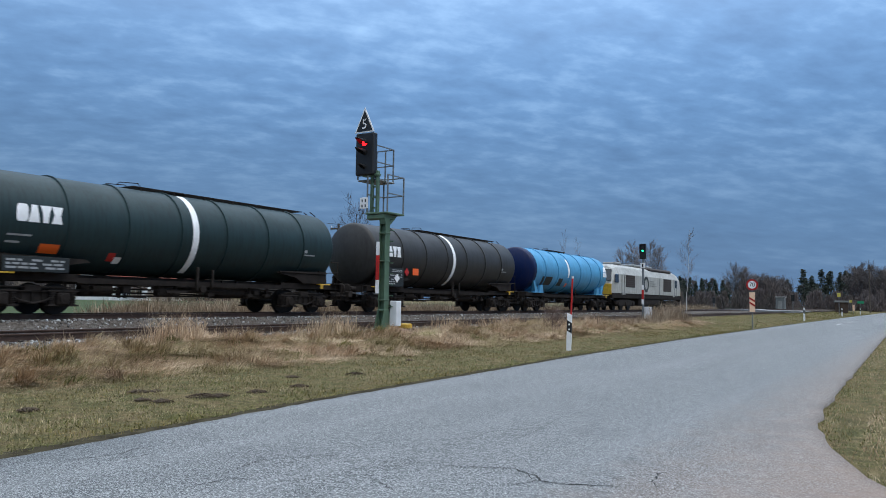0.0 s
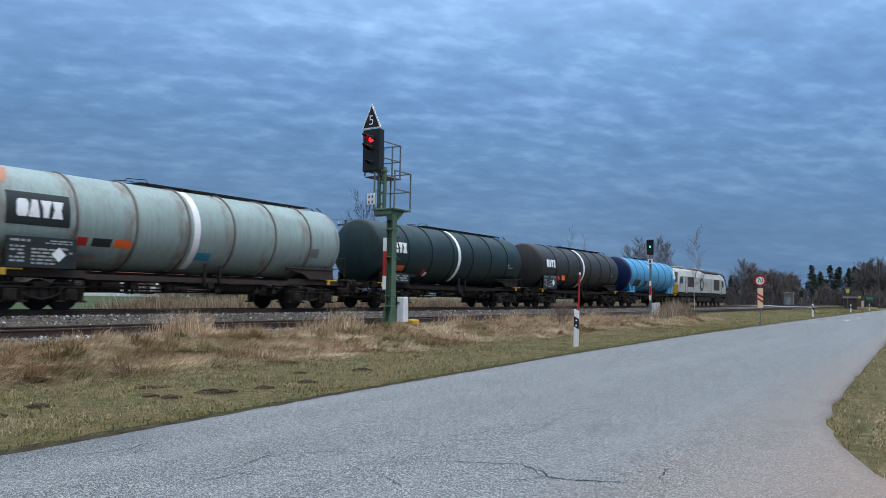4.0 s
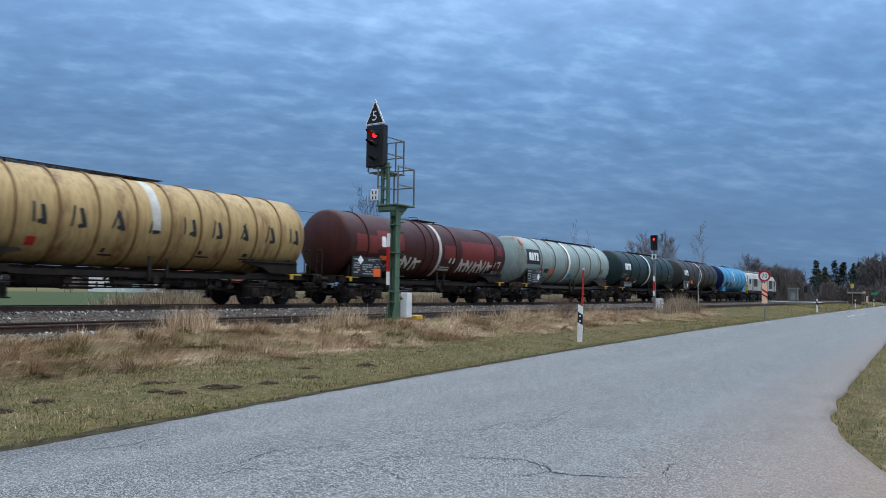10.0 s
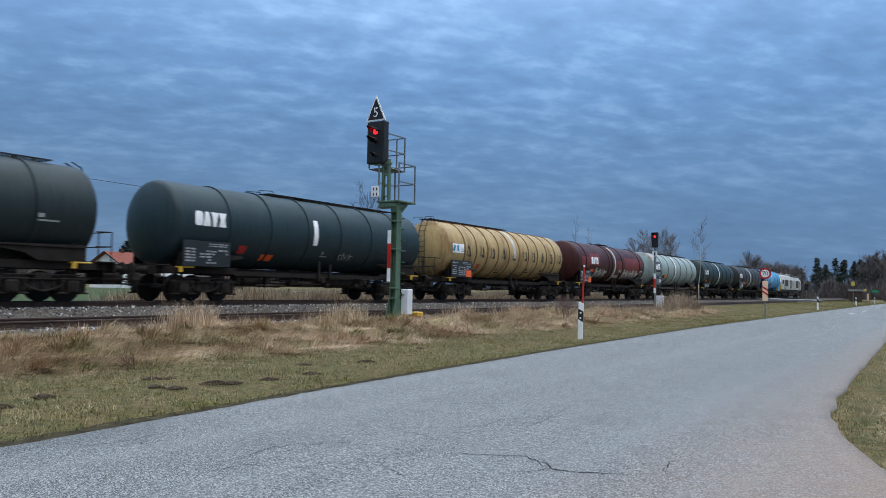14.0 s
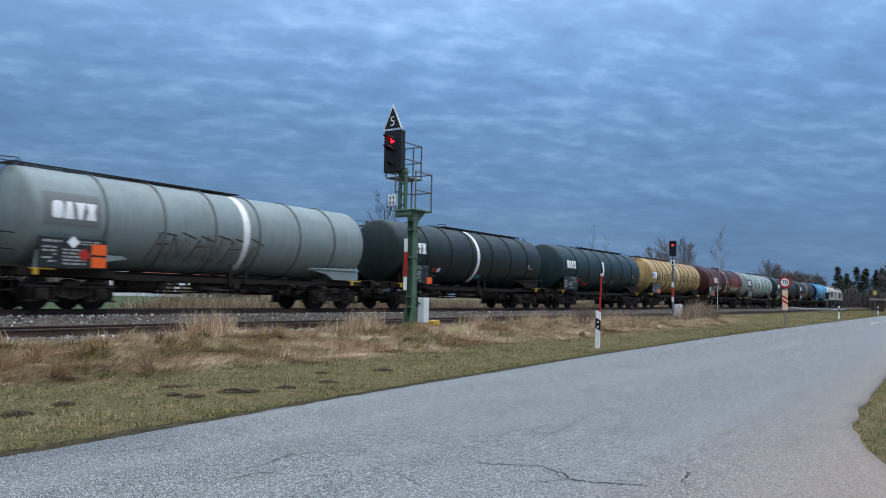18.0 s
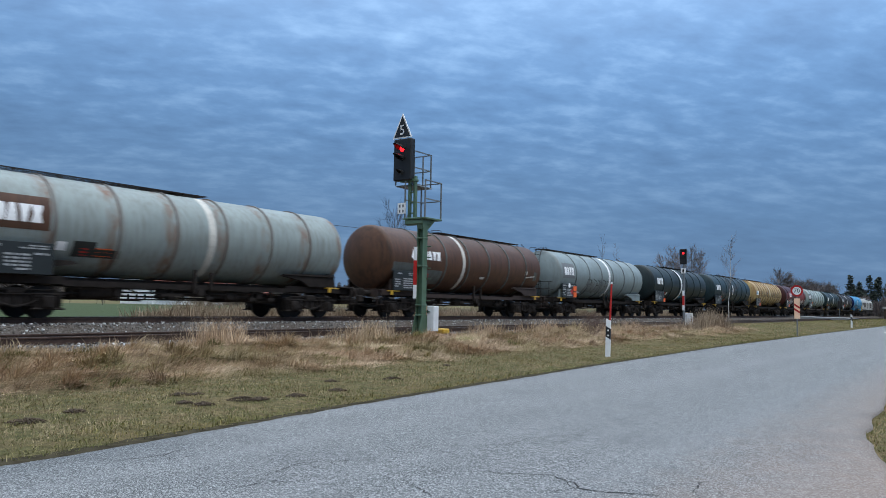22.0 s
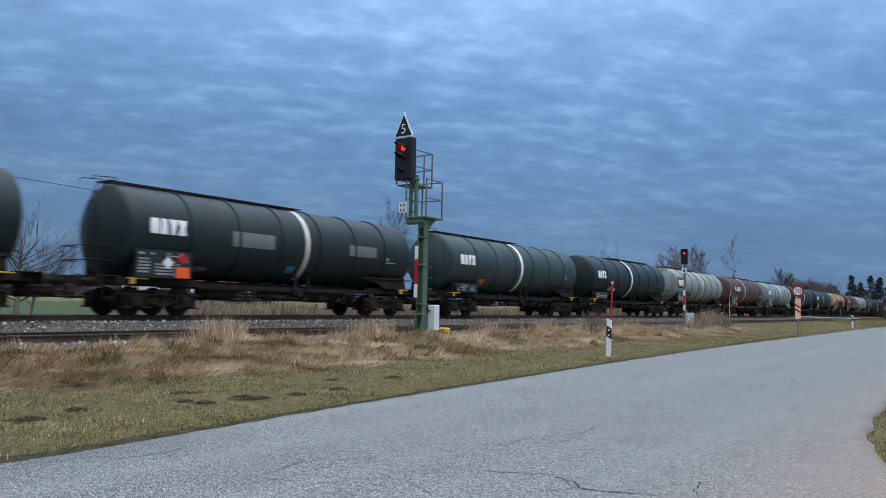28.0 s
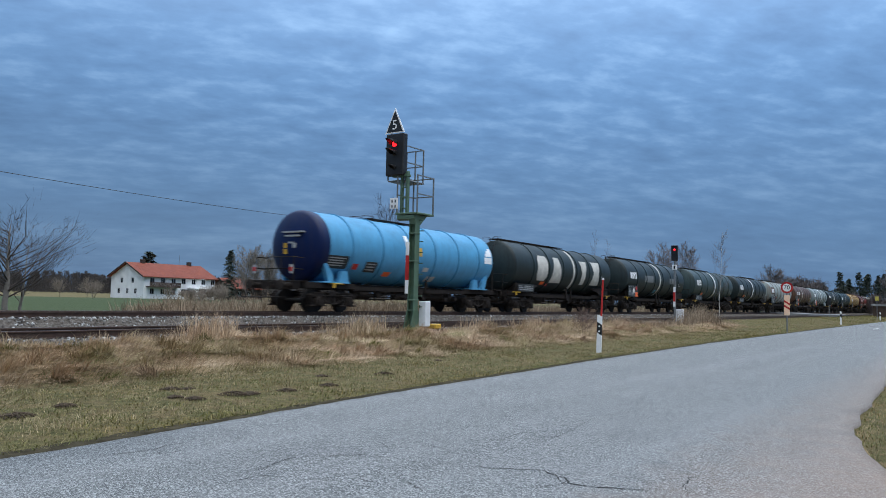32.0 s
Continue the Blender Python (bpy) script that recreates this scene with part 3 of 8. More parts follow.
def on_tank(x, h, lift=0.006):
    """The place on the tank's near side at x and at height h over the rail."""
    a = math.asin(max(-0.999, min(0.999, (h - TZ) / TR)))
    r = TR + lift
    return Vector((x, -r * math.cos(a), TZ + r * math.sin(a)))


def stroke(bm, a, b, w, lift=0.006, w2=None):
    """A painted stroke on the tank from a to b, both (x, height); it follows the curve."""
    n = max(1, int(math.hypot(b[0] - a[0], b[1] - a[1]) / 0.07))
    m = max(1, int(w / 0.12))
    d = Vector((b[0] - a[0], b[1] - a[1])).normalized()
    side = Vector((-d.y, d.x))
    grid = []
    for i in range(n + 1):
        p = Vector(a).lerp(Vector(b), i / n)
        ww = w if w2 is None else w + (w2 - w) * i / n
        grid.append([bm.verts.new(on_tank(*(p + side * ww * (j / m - 0.5)), lift)) for j in range(m + 1)])
    for i in range(n):
        for j in range(m):
            bm.faces.new((grid[i][j], grid[i + 1][j], grid[i + 1][j + 1], grid[i][j + 1]))


def patch(bm, x0, x1, h0, h1, lift=0.005):
    """A painted field on the tank between two places and two heights."""
    n = max(1, int((h1 - h0) / 0.08))
    rows = [[bm.verts.new(on_tank(x, h0 + (h1 - h0) * i / n, lift)) for x in (x0, x1)] for i in range(n + 1)]
    for u, v in zip(rows, rows[1:]):
        bm.faces.new((u[0], u[1], v[1], v[0]))


def head_profile(half, r=TR, lift=0.0):
    """Dished end of a tank, from its middle out: a flat crown that turns into the shell through a tight knuckle."""
    big, small = 2.0 * r, 0.17 * r
    bend = math.asin((r - small) / (big - small))
    depth = big - (big - small) * math.cos(bend)
    prof = [(-half - depth - lift, 0.0)]
    for k in range(1, 8):
        a = bend * k / 7
        prof.append((-half - depth + big * (1 - math.cos(a)) - lift, (big + lift) * math.sin(a)))
    for k in range(1, 7):
        a = bend + (math.pi / 2 - bend) * k / 6
        prof.append((-half - (small + lift) * math.cos(a), r - small + (small + lift) * math.sin(a)))
    return prof, depth


def tank_shape(bm, half=6.9, r=TR):
    prof, _ = head_profile(half, r)
    back = [(-x, q) for x, q in prof[::-1]]
    n = 14
    prof = prof + [(-half + 2 * half * k / n, r) for k in range(1, n)] + back
    lathe(bm, prof, 64, "x", (0, 0, TZ))


def hoop(bm, x, w=0.085, h=0.045, a0=0.0, a1=360.0, r=TR):
    """A stiffening hoop round the tank, or a stretch of one."""
    n = max(6, int((a1 - a0) / 7))
    rows = []
    for i in range(n + 1):
        a = radians(a0 + (a1 - a0) * i / n)
        rows.append([bm.verts.new((x + dx, -math.cos(a) * q, TZ + math.sin(a) * q)) for dx, q in ((-w / 2, r - 0.01), (-w / 2 * 0.7, r + h), (w / 2 * 0.7, r + h), (w / 2, r - 0.01))])
    for u, v in zip(rows, rows[1:]):
        for k in range(3):
            bm.faces.new((u[k], u[k + 1], v[k + 1], v[k]))


def side_frame(bm):
    """Welded side frame of a bogie with axle boxes and coil springs, in x and z, at y = 0; the outer side is -y."""
    prism(bm, ((-1.28, 0.56), (-1.28, 0.76), (-0.56, 0.80), (-0.34, 0.68), (0.34, 0.68), (0.56, 0.80), (1.28, 0.76), (1.28, 0.56), (0.62, 0.54), (0.42, 0.36), (-0.42, 0.36), (-0.62, 0.54)), -0.09, 0.09)
    for z in (0.34, 0.66):
        box(bm, (-0.42, -0.17, z), (0.42, 0.10, z + 0.035), 0.008)
    for s_ in (-1, 1):
        c = s_ * 0.9
        # axle box with its round cover and bolts
        box(bm, (c - 0.19, -0.25, 0.26), (c + 0.19, 0.10, 0.66), 0.05)
        tube(bm, (c, -0.30, 0.46), (c, -0.24, 0.46), 0.145, 14)
        tube(bm, (c, -0.32, 0.46), (c, -0.29, 0.46), 0.07, 10)
        for k in (-1, 1):
            # wing of the box, coil spring on it and the spring cap
            box(bm, (c + k * 0.33 - 0.15, -0.22, 0.24), (c + k * 0.33 + 0.15, 0.08, 0.29), 0.015)
            tube(bm, (c + k * 0.32, -0.08, 0.28), (c + k * 0.32, -0.08, 0.62), 0.085, 10)
            for j in range(5):
                tube(bm, (c + k * 0.32, -0.08, 0.295 + 0.062 * j), (c + k * 0.32, -0.08, 0.325 + 0.062 * j), 0.128, 12)
            tube(bm, (c + k * 0.32, -0.08, 0.61), (c + k * 0.32, -0.08, 0.70), 0.14, 12)
        box(bm, (c - 0.46, -0.23, 0.66), (c + 0.46, 0.09, 0.71), 0.015)
        box(bm, (s_ * 1.28 - 0.05, -0.12, 0.34), (s_ * 1.28 + 0.05, 0.10, 0.62), 0.02)
    # middle: side bearer, stiffeners, brake rod and pipe
    box(bm, (-0.24, -0.16, 0.68), (0.24, 0.08, 0.86), 0.03)
    for x in (-0.30, 0.0, 0.30):
        box(bm, (x - 0.02, -0.14, 0.37), (x + 0.02, -0.085, 0.67))
    rod(bm, ((-0.62, -0.15, 0.56), (-0.40, -0.17, 0.42), (0.0, -0.18, 0.32), (0.40, -0.17, 0.42), (0.62, -0.15, 0.56)), 0.032, 6)
    tube(bm, (-1.15, -0.14, 0.80), (1.15, -0.14, 0.80), 0.022, 6)


def wheelset(bm):
    for s_ in (-1, 1):
        y = s_ * 0.75
        lathe(bm, ((y - 0.065, 0.0), (y - 0.065, 0.40), (y - 0.065, 0.46), (y + 0.065, 0.46), (y + 0.065, 0.40), (y + 0.03, 0.36), (y + 0.03, 0.16), (y + 0.07, 0.12), (y + 0.07, 0.0)), 24, "y")
        lathe(bm, ((y - s_ * 0.068 - 0.014, 0.0), (y - s_ * 0.068 - 0.014, 0.487), (y - s_ * 0.068 + 0.014, 0.487), (y - s_ * 0.068 + 0.014, 0.0)), 24, "y")
    tube(bm, (0, -0.95, 0), (0, 0.95, 0), 0.085, 12)
    # balance holes and chalk marks make the turning show
    for s_ in (-1, 1):
        for k in range(2):
            a = k * math.pi
            box(bm, (0.24 * math.cos(a) - 0.035, s_ * 0.79, 0.24 * math.sin(a) - 0.035), (0.24 * math.cos(a) + 0.035, s_ * 0.80, 0.24 * math.sin(a) + 0.035), 0.005)


def brake_gear(bm):
    box(bm, (-0.16, -0.9, 0.42), (0.16, 0.9, 0.72), 0.04)
    for s_ in (-1, 1):
        box(bm, (s_ * 0.32 - 0.05, -0.86, 0.30), (s_ * 0.32 + 0.05, -0.66, 0.62), 0.02)
        box(bm, (s_ * 0.32 - 0.05, 0.66, 0.30), (s_ * 0.32 + 0.05, 0.86, 0.62), 0.02)
        box(bm, (s_ * 1.02 - 0.04, -0.9, 0.56), (s_ * 1.02 + 0.04, 0.9, 0.66), 0.02)


TURNING = []


def bogie(parent, x):
    b = shared("bogie", "bogie", brake_gear, M_DARKIRON, parent, pose(x, 0, 0))
    for s_ in (-1, 1):
        shared("side_frame", "side_frame", side_frame, M_DARKIRON, b, pose(0, s_ * 1.02, 0, 0, 0, 0 if s_ < 0 else 180))
    for s_ in (-1, 1):
        w = shared("wheelset", "wheelset", wheelset, M_WHEEL, b, pose(s_ * 0.9, 0, 0.46), smooth=False)
        TURNING.append((w, s_ * 0.9, 0.46))
    return b


def buffer_shape(bm):
    lathe(bm, ((0.0, 0.0), (0.0, 0.14), (0.05, 0.14), (0.06, 0.105), (0.34, 0.105), (0.34, 0.075), (0.50, 0.075), (0.51, 0.20), (0.545, 0.225), (0.575, 0.19), (0.585, 0.0)), 18, "x")


def coupling_shape(bm):
    box(bm, (0.0, -0.05, 0.98), (0.30, 0.05, 1.10), 0.02)
    box(bm, (0.26, -0.035, 1.02), (0.36, 0.035, 1.20), 0.02)
    rod(bm, ((0.30, -0.05, 1.06), (0.42, -0.05, 0.86), (0.52, -0.05, 0.62)), 0.022)
    rod(bm, ((0.30, 0.05, 1.06), (0.42, 0.05, 0.86), (0.52, 0.05, 0.62)), 0.022)


def hose_shape(bm):
    rod(bm, ((0.02, 0.0, 0.98), (0.20, 0.01, 0.80), (0.34, 0.01, 0.62), (0.46, 0.0, 0.66)), 0.022)


def hanger_shape(bm):
    """Bracket with a cross tube, hung under the sill."""
    box(bm, (-0.05, -0.05, 0.62), (0.05, 0.05, 1.0), 0.01)
    box(bm, (-0.16, -0.07, 0.60), (0.16, 0.07, 0.72), 0.02)
    tube(bm, (-0.1, -0.11, 0.66), (-0.1, 0.11, 0.66), 0.07, 10)


def valve_box(bm):
    box(bm, (-0.30, -0.16, 0.60), (0.30, 0.16, 0.96), 0.04)
    tube(bm, (-0.18, -0.20, 0.78), (-0.18, 0.0, 0.78), 0.10, 12)
    tube(bm, (0.16, -0.20, 0.72), (0.16, 0.0, 0.72), 0.06, 10)


def brake_pipe(bm):
    rod(bm, ((-4.2, 0, 0.90), (-2.2, 0, 0.90), (-1.9, 0, 0.80), (1.6, 0, 0.80), (1.9, 0, 0.88), (4.2, 0, 0.88)), 0.024, 6)


def brake_rod(bm):
    tube(bm, (-4.4, 0, 0.70), (4.4, 0, 0.62), 0.030, 6)


def sill(bm, x0, x1, z0, z1):
    """Side sill of a wagon, a channel section."""
    prism(bm, ((x0, z0), (x1, z0), (x1, z1), (x0, z1)), -0.015, 0.015)
    for z in (z0 + 0.001, z1 - 0.023):
        box(bm, (x0 + 0.001, 0.005, z), (x1 - 0.001, 0.09, z + 0.022))


def saddle(bm):
    """Cradle between tank and frame at one end: flared plates and ribs, at x = 0 the tank's end."""
    for y in (-1.30, 1.18):
        prism(bm, ((-2.75, 1.58), (-2.60, 1.66), (0.05, 1.72), (0.10, 1.21), (-1.35, 1.21), (-1.75, 1.42)), y, y + 0.12)
    box(bm, (-1.30, -1.2, 1.20), (-1.22, 1.2, 1.62))
    box(bm, (-0.25, -1.2, 1.20), (-0.17, 1.2, 1.75))
    box(bm, (-2.70, -1.34, 1.60), (0.06, -1.24, 1.66), 0.01)


def blue_saddle(bm):
    for y in (-1.30, 1.12):
        prism(bm, ((-0.55, 1.21), (-0.18, 1.21), (0.12, 1.95), (-0.02, 2.06), (-0.40, 1.60)), y, y + 0.18)
        prism(bm, ((-1.45, 1.21), (-0.80, 1.21), (-0.95, 1.72), (-1.30, 1.72)), y, y + 0.18)
    box(bm, (-1.5, -1.32, 1.20), (0.1, 1.32, 1.26), 0.01)


def walkway(bm, x0, x1):
    """Grating on the tank's top, on brackets, with its kick rails."""
    z = TZ + TR + 0.055
    for y0, y1 in ((-0.40, -0.37), (0.37, 0.40)):
        box(bm, (x0, y0, z - 0.003), (x1, y1, z + 0.024))
    for y in (-0.36, 0.36):
        rod(bm, ((x0 + 0.3, y, z + 0.02), (x0 + 0.2, y, z + 0.13), (x0 - 0.5, y, z + 0.08), (x0 - 0.6, y, z - 0.03)), 0.014, 6)
    n = int((x1 - x0) / 0.12)
    for k in range(n + 1):
        x = x0 + (x1 - x0) * k / n
        box(bm, (x - 0.016, -0.36, z), (x + 0.016, 0.36, z + 0.022))
    k = x0 + 0.3
    while k < x1:
        for y in (-0.39, 0.39):
            box(bm, (k - 0.03, y - 0.025, z - 0.20), (k + 0.03, y + 0.025, z - 0.01))
        k += 1.35


def manhole(bm):
    z = TZ + TR
    lathe(bm, ((z - 0.15, 0.0), (z - 0.15, 0.30), (z + 0.05, 0.30), (z + 0.05, 0.34), (z + 0.08, 0.34), (z + 0.11, 0.22), (z + 0.12, 0.0)), 20, "z")


def end_guard(bm):
    """Hoop of bent tube on the end platform, with a bar across."""
    rod(bm, ((0.36, -0.16, 1.20), (0.36, -0.16, 2.22), (0.36, -0.09, 2.34), (0.36, 0.09, 2.34), (0.36, 0.16, 2.22), (0.36, 0.16, 1.20)), 0.026, 8)
    rod(bm, ((0.36, -0.16, 1.80), (0.36, 0.16, 1.80)), 0.018, 6)


def railing_post(bm):
    tube(bm, (0.42, 0, 1.22), (0.42, 0, 2.18), 0.020, 6)


def railing_bar(bm):
    """Bar of the end platform's railing with its two returns, at z = 0."""
    rod(bm, ((-0.12, -1.05, -0.02), (0.42, -1.06, 0), (0.42, 1.06, 0), (-0.12, 1.05, -0.02)), 0.018, 6)


def ladder(bm):
    for y in (-0.18, 0.18):
        rod(bm, ((0.06, y, 1.2), (0.10, y, 3.6), (-0.18, y, 4.20), (-0.5, y, 4.34)), 0.022)
    for k in range(10):
        z = 1.45 + 0.27 * k
        tube(bm, (0.07, -0.18, z), (0.07, 0.18, z), 0.014, 6)


def deck(bm):
    box(bm, (-0.55, -1.35, 1.205), (0.03, 1.35, 1.245), 0.01)
    box(bm, (-0.03, -1.35, 0.90), (0.03, 1.35, 1.205), 0.02)
    for s_ in (-1, 1):
        rod(bm, ((-0.35, s_ * 1.28, 1.20), (-0.35, s_ * 1.32, 0.55)), 0.02)
        rod(bm, ((-0.02, s_ * 1.28, 1.20), (-0.02, s_ * 1.32, 0.55)), 0.02)
        for z in (0.56, 0.84):
            box(bm, (-0.36, s_ * 1.32 - 0.09, z), (0.0, s_ * 1.32 + 0.09, z + 0.025))


def air_tank(bm):
    lathe(bm, ((-0.62, 0.0), (-0.60, 0.15), (-0.54, 0.205), (0.54, 0.205), (0.60, 0.15), (0.62, 0.0)), 18, "x")
    for x in (-0.35, 0.35):
        box(bm, (x - 0.03, -0.05, 0.15), (x + 0.03, 0.05, 0.40))


def outlet(bm):
    """Bottom outlet: valve, pipe to each side, hand wheel and drip guards."""
    tube(bm, (0, -1.20, 0.86), (0, 1.20, 0.86), 0.085, 12)
    tube(bm, (0, 0, 0.86), (0, 0, 1.30), 0.14, 12)
    for s_ in (-1, 1):
        lathe(bm, ((s_ * 1.20 - 0.05, 0.0), (s_ * 1.20 - 0.05, 0.13), (s_ * 1.20 + 0.05, 0.13), (s_ * 1.20 + 0.05, 0.0)), 14, "y", (0, 0, 0.86))
        box(bm, (-0.32, s_ * 1.22 - 0.04, 0.80), (-0.22, s_ * 1.22 + 0.04, 1.62), 0.01)
        box(bm, (0.36, s_ * 1.22 - 0.04, 0.92), (0.44, s_ * 1.22 + 0.04, 1.55), 0.01)
    box(bm, (0.55, -0.95, 0.66), (1.35, -0.60, 1.0), 0.04)
    rod(bm, ((-2.8, -0.62, 0.92), (3.2, -0.62, 0.92)), 0.028)
    rod(bm, ((-4.2, -0.35, 0.80), (4.2, -0.35, 0.80)), 0.030)
    box(bm, (1.5, -0.75, 0.78), (2.5, -0.25, 1.0), 0.05)
    box(bm, (-1.5, -1.18, 0.70), (-0.7, -1.14, 0.78))


def centre_beam(bm):
    """Backbone under the tank, with cross stretchers to the side sills."""
    box(bm, (-4.6, -0.42, 0.98), (4.6, 0.42, 1.215), 0.01)
    for x in (-3.9, -2.3, -0.9, 1.1, 2.5, 3.9):
        box(bm, (x - 0.06, -1.10, 0.97), (x + 0.06, 1.10, 1.09))


def brake_gear(bm):
    """Brake cylinder, levers, slack adjuster and pull rods, hung in the middle of the frame."""
    lathe(bm, ((-0.36, 0.0), (-0.36, 0.17), (0.30, 0.19), (0.34, 0.10), (0.36, 0.0)), 16, "x", (2.55, -0.55, 0.74))
    box(bm, (1.75, -0.70, 0.60), (2.05, -0.40, 0.95), 0.03)
    for x, tall in ((1.3, 0.40), (3.35, 0.46), (-0.55, 0.36)):
        prism(bm, ((x - 0.05, 0.97), (x + 0.05, 0.97), (x + 0.09, 0.97 - tall), (x - 0.02, 0.97 - tall)), -0.60, -0.56)
        prism(bm, ((x - 0.05, 0.97), (x + 0.05, 0.97), (x + 0.09, 0.97 - tall), (x - 0.02, 0.97 - tall)), -0.30, -0.26)
    rod(bm, ((-4.3, -0.45, 0.56), (-1.6, -0.45, 0.58), (1.3, -0.45, 0.60), (4.3, -0.45, 0.54)), 0.026, 6)
    rod(bm, ((-0.9, -0.85, 0.78), (-0.2, -0.85, 0.74), (3.3, -0.85, 0.72)), 0.034, 6)
    tube(bm, (-0.9, -0.48, 0.68), (-0.1, -0.48, 0.68), 0.060, 10)
    box(bm, (3.0, -1.05, 0.66), (3.28, -0.82, 0.94), 0.03)


def lamp_guard(bm):
    rod(bm, ((0, -1.1, 1.18), (0.0, -1.42, 1.18), (0.55, -1.42, 1.18)), 0.024)
    box(bm, (-0.06, -1.44, 1.00), (0.10, -1.40, 1.17), 0.01)


def lettering(bm, x0, x1, z0, z1, rows, seed, y=None, fill=0.75):
    """Unreadable small writing: plain bars in rows."""
    rng = random.Random(seed)
    y = SIDE - 0.018 if y is None else y
    h = (z1 - z0) / rows
    for r in range(rows):
        x = x0
        while x < x1:
            w = rng.uniform(0.08, 0.30)
            if rng.random() < fill:
                box(bm, (x, y - 0.003, z0 + h * (r + 0.25)), (min(x + w, x1), y, z0 + h * (r + 0.80)))
            x += w + 0.05


def plate(bm, x, z, w, h, y=None, turn=0.0):
    y = SIDE - 0.030 if y is None else y
    c, s_ = math.cos(radians(turn)), math.sin(radians(turn))
    pts = [(x + c * a - s_ * b, z + s_ * a + c * b) for a, b in ((-w / 2, -h / 2), (w / 2, -h / 2), (w / 2, h / 2), (-w / 2, h / 2))]
    prism(bm, pts, y, y + 0.012)


# outlines of plain blocks: (height, left edge, right edge), all from 0 to 1
BLOCKS = (
    ((0.0, 0.16, 0.84), (0.18, 0.0, 1.0), (0.82, 0.0, 1.0), (1.0, 0.16, 0.84)),
    ((0.0, 0.0, 1.0), (1.0, 0.26, 0.74)),
    ((0.0, 0.26, 0.74), (0.55, 0.20, 0.80), (1.0, 0.0, 1.0)),
    ((0.0, 0.0, 1.0), (0.5, 0.20, 0.80), (1.0, 0.0, 1.0)),
)


def block(bm, k, x0, x1, h0, h1, lean=0.0):
    """One plain painted block on the tank, between two places and two heights."""
    shape = BLOCKS[k % 4]
    us = sorted({i / 12 for i in range(13)} | {p[0] for p in shape})
    hs = [p[0] for p in shape]
    rows = []
    for u in us:
        l, r = np.interp(u, hs, [p[1] for p in shape]), np.interp(u, hs, [p[2] for p in shape])
        h = h0 + (h1 - h0) * u
        rows.append([bm.verts.new(on_tank(x0 + (x1 - x0) * e + lean * u, h, 0.008)) for e in (l, (l + r) / 2, r)])
    for u, v in zip(rows, rows[1:]):
        for k in (0, 1):
            bm.faces.new((u[k], u[k + 1], v[k + 1], v[k]))


def logo_block(bm, k, x, h, w=1.36, tall=0.50):
    """One of the four plain blocks of a firm's mark."""
    a = x - w / 2 + w * k / 4
    block(bm, k, a, a + w / 4 * 0.97, h - tall / 2, h + tall / 2, 0.02)


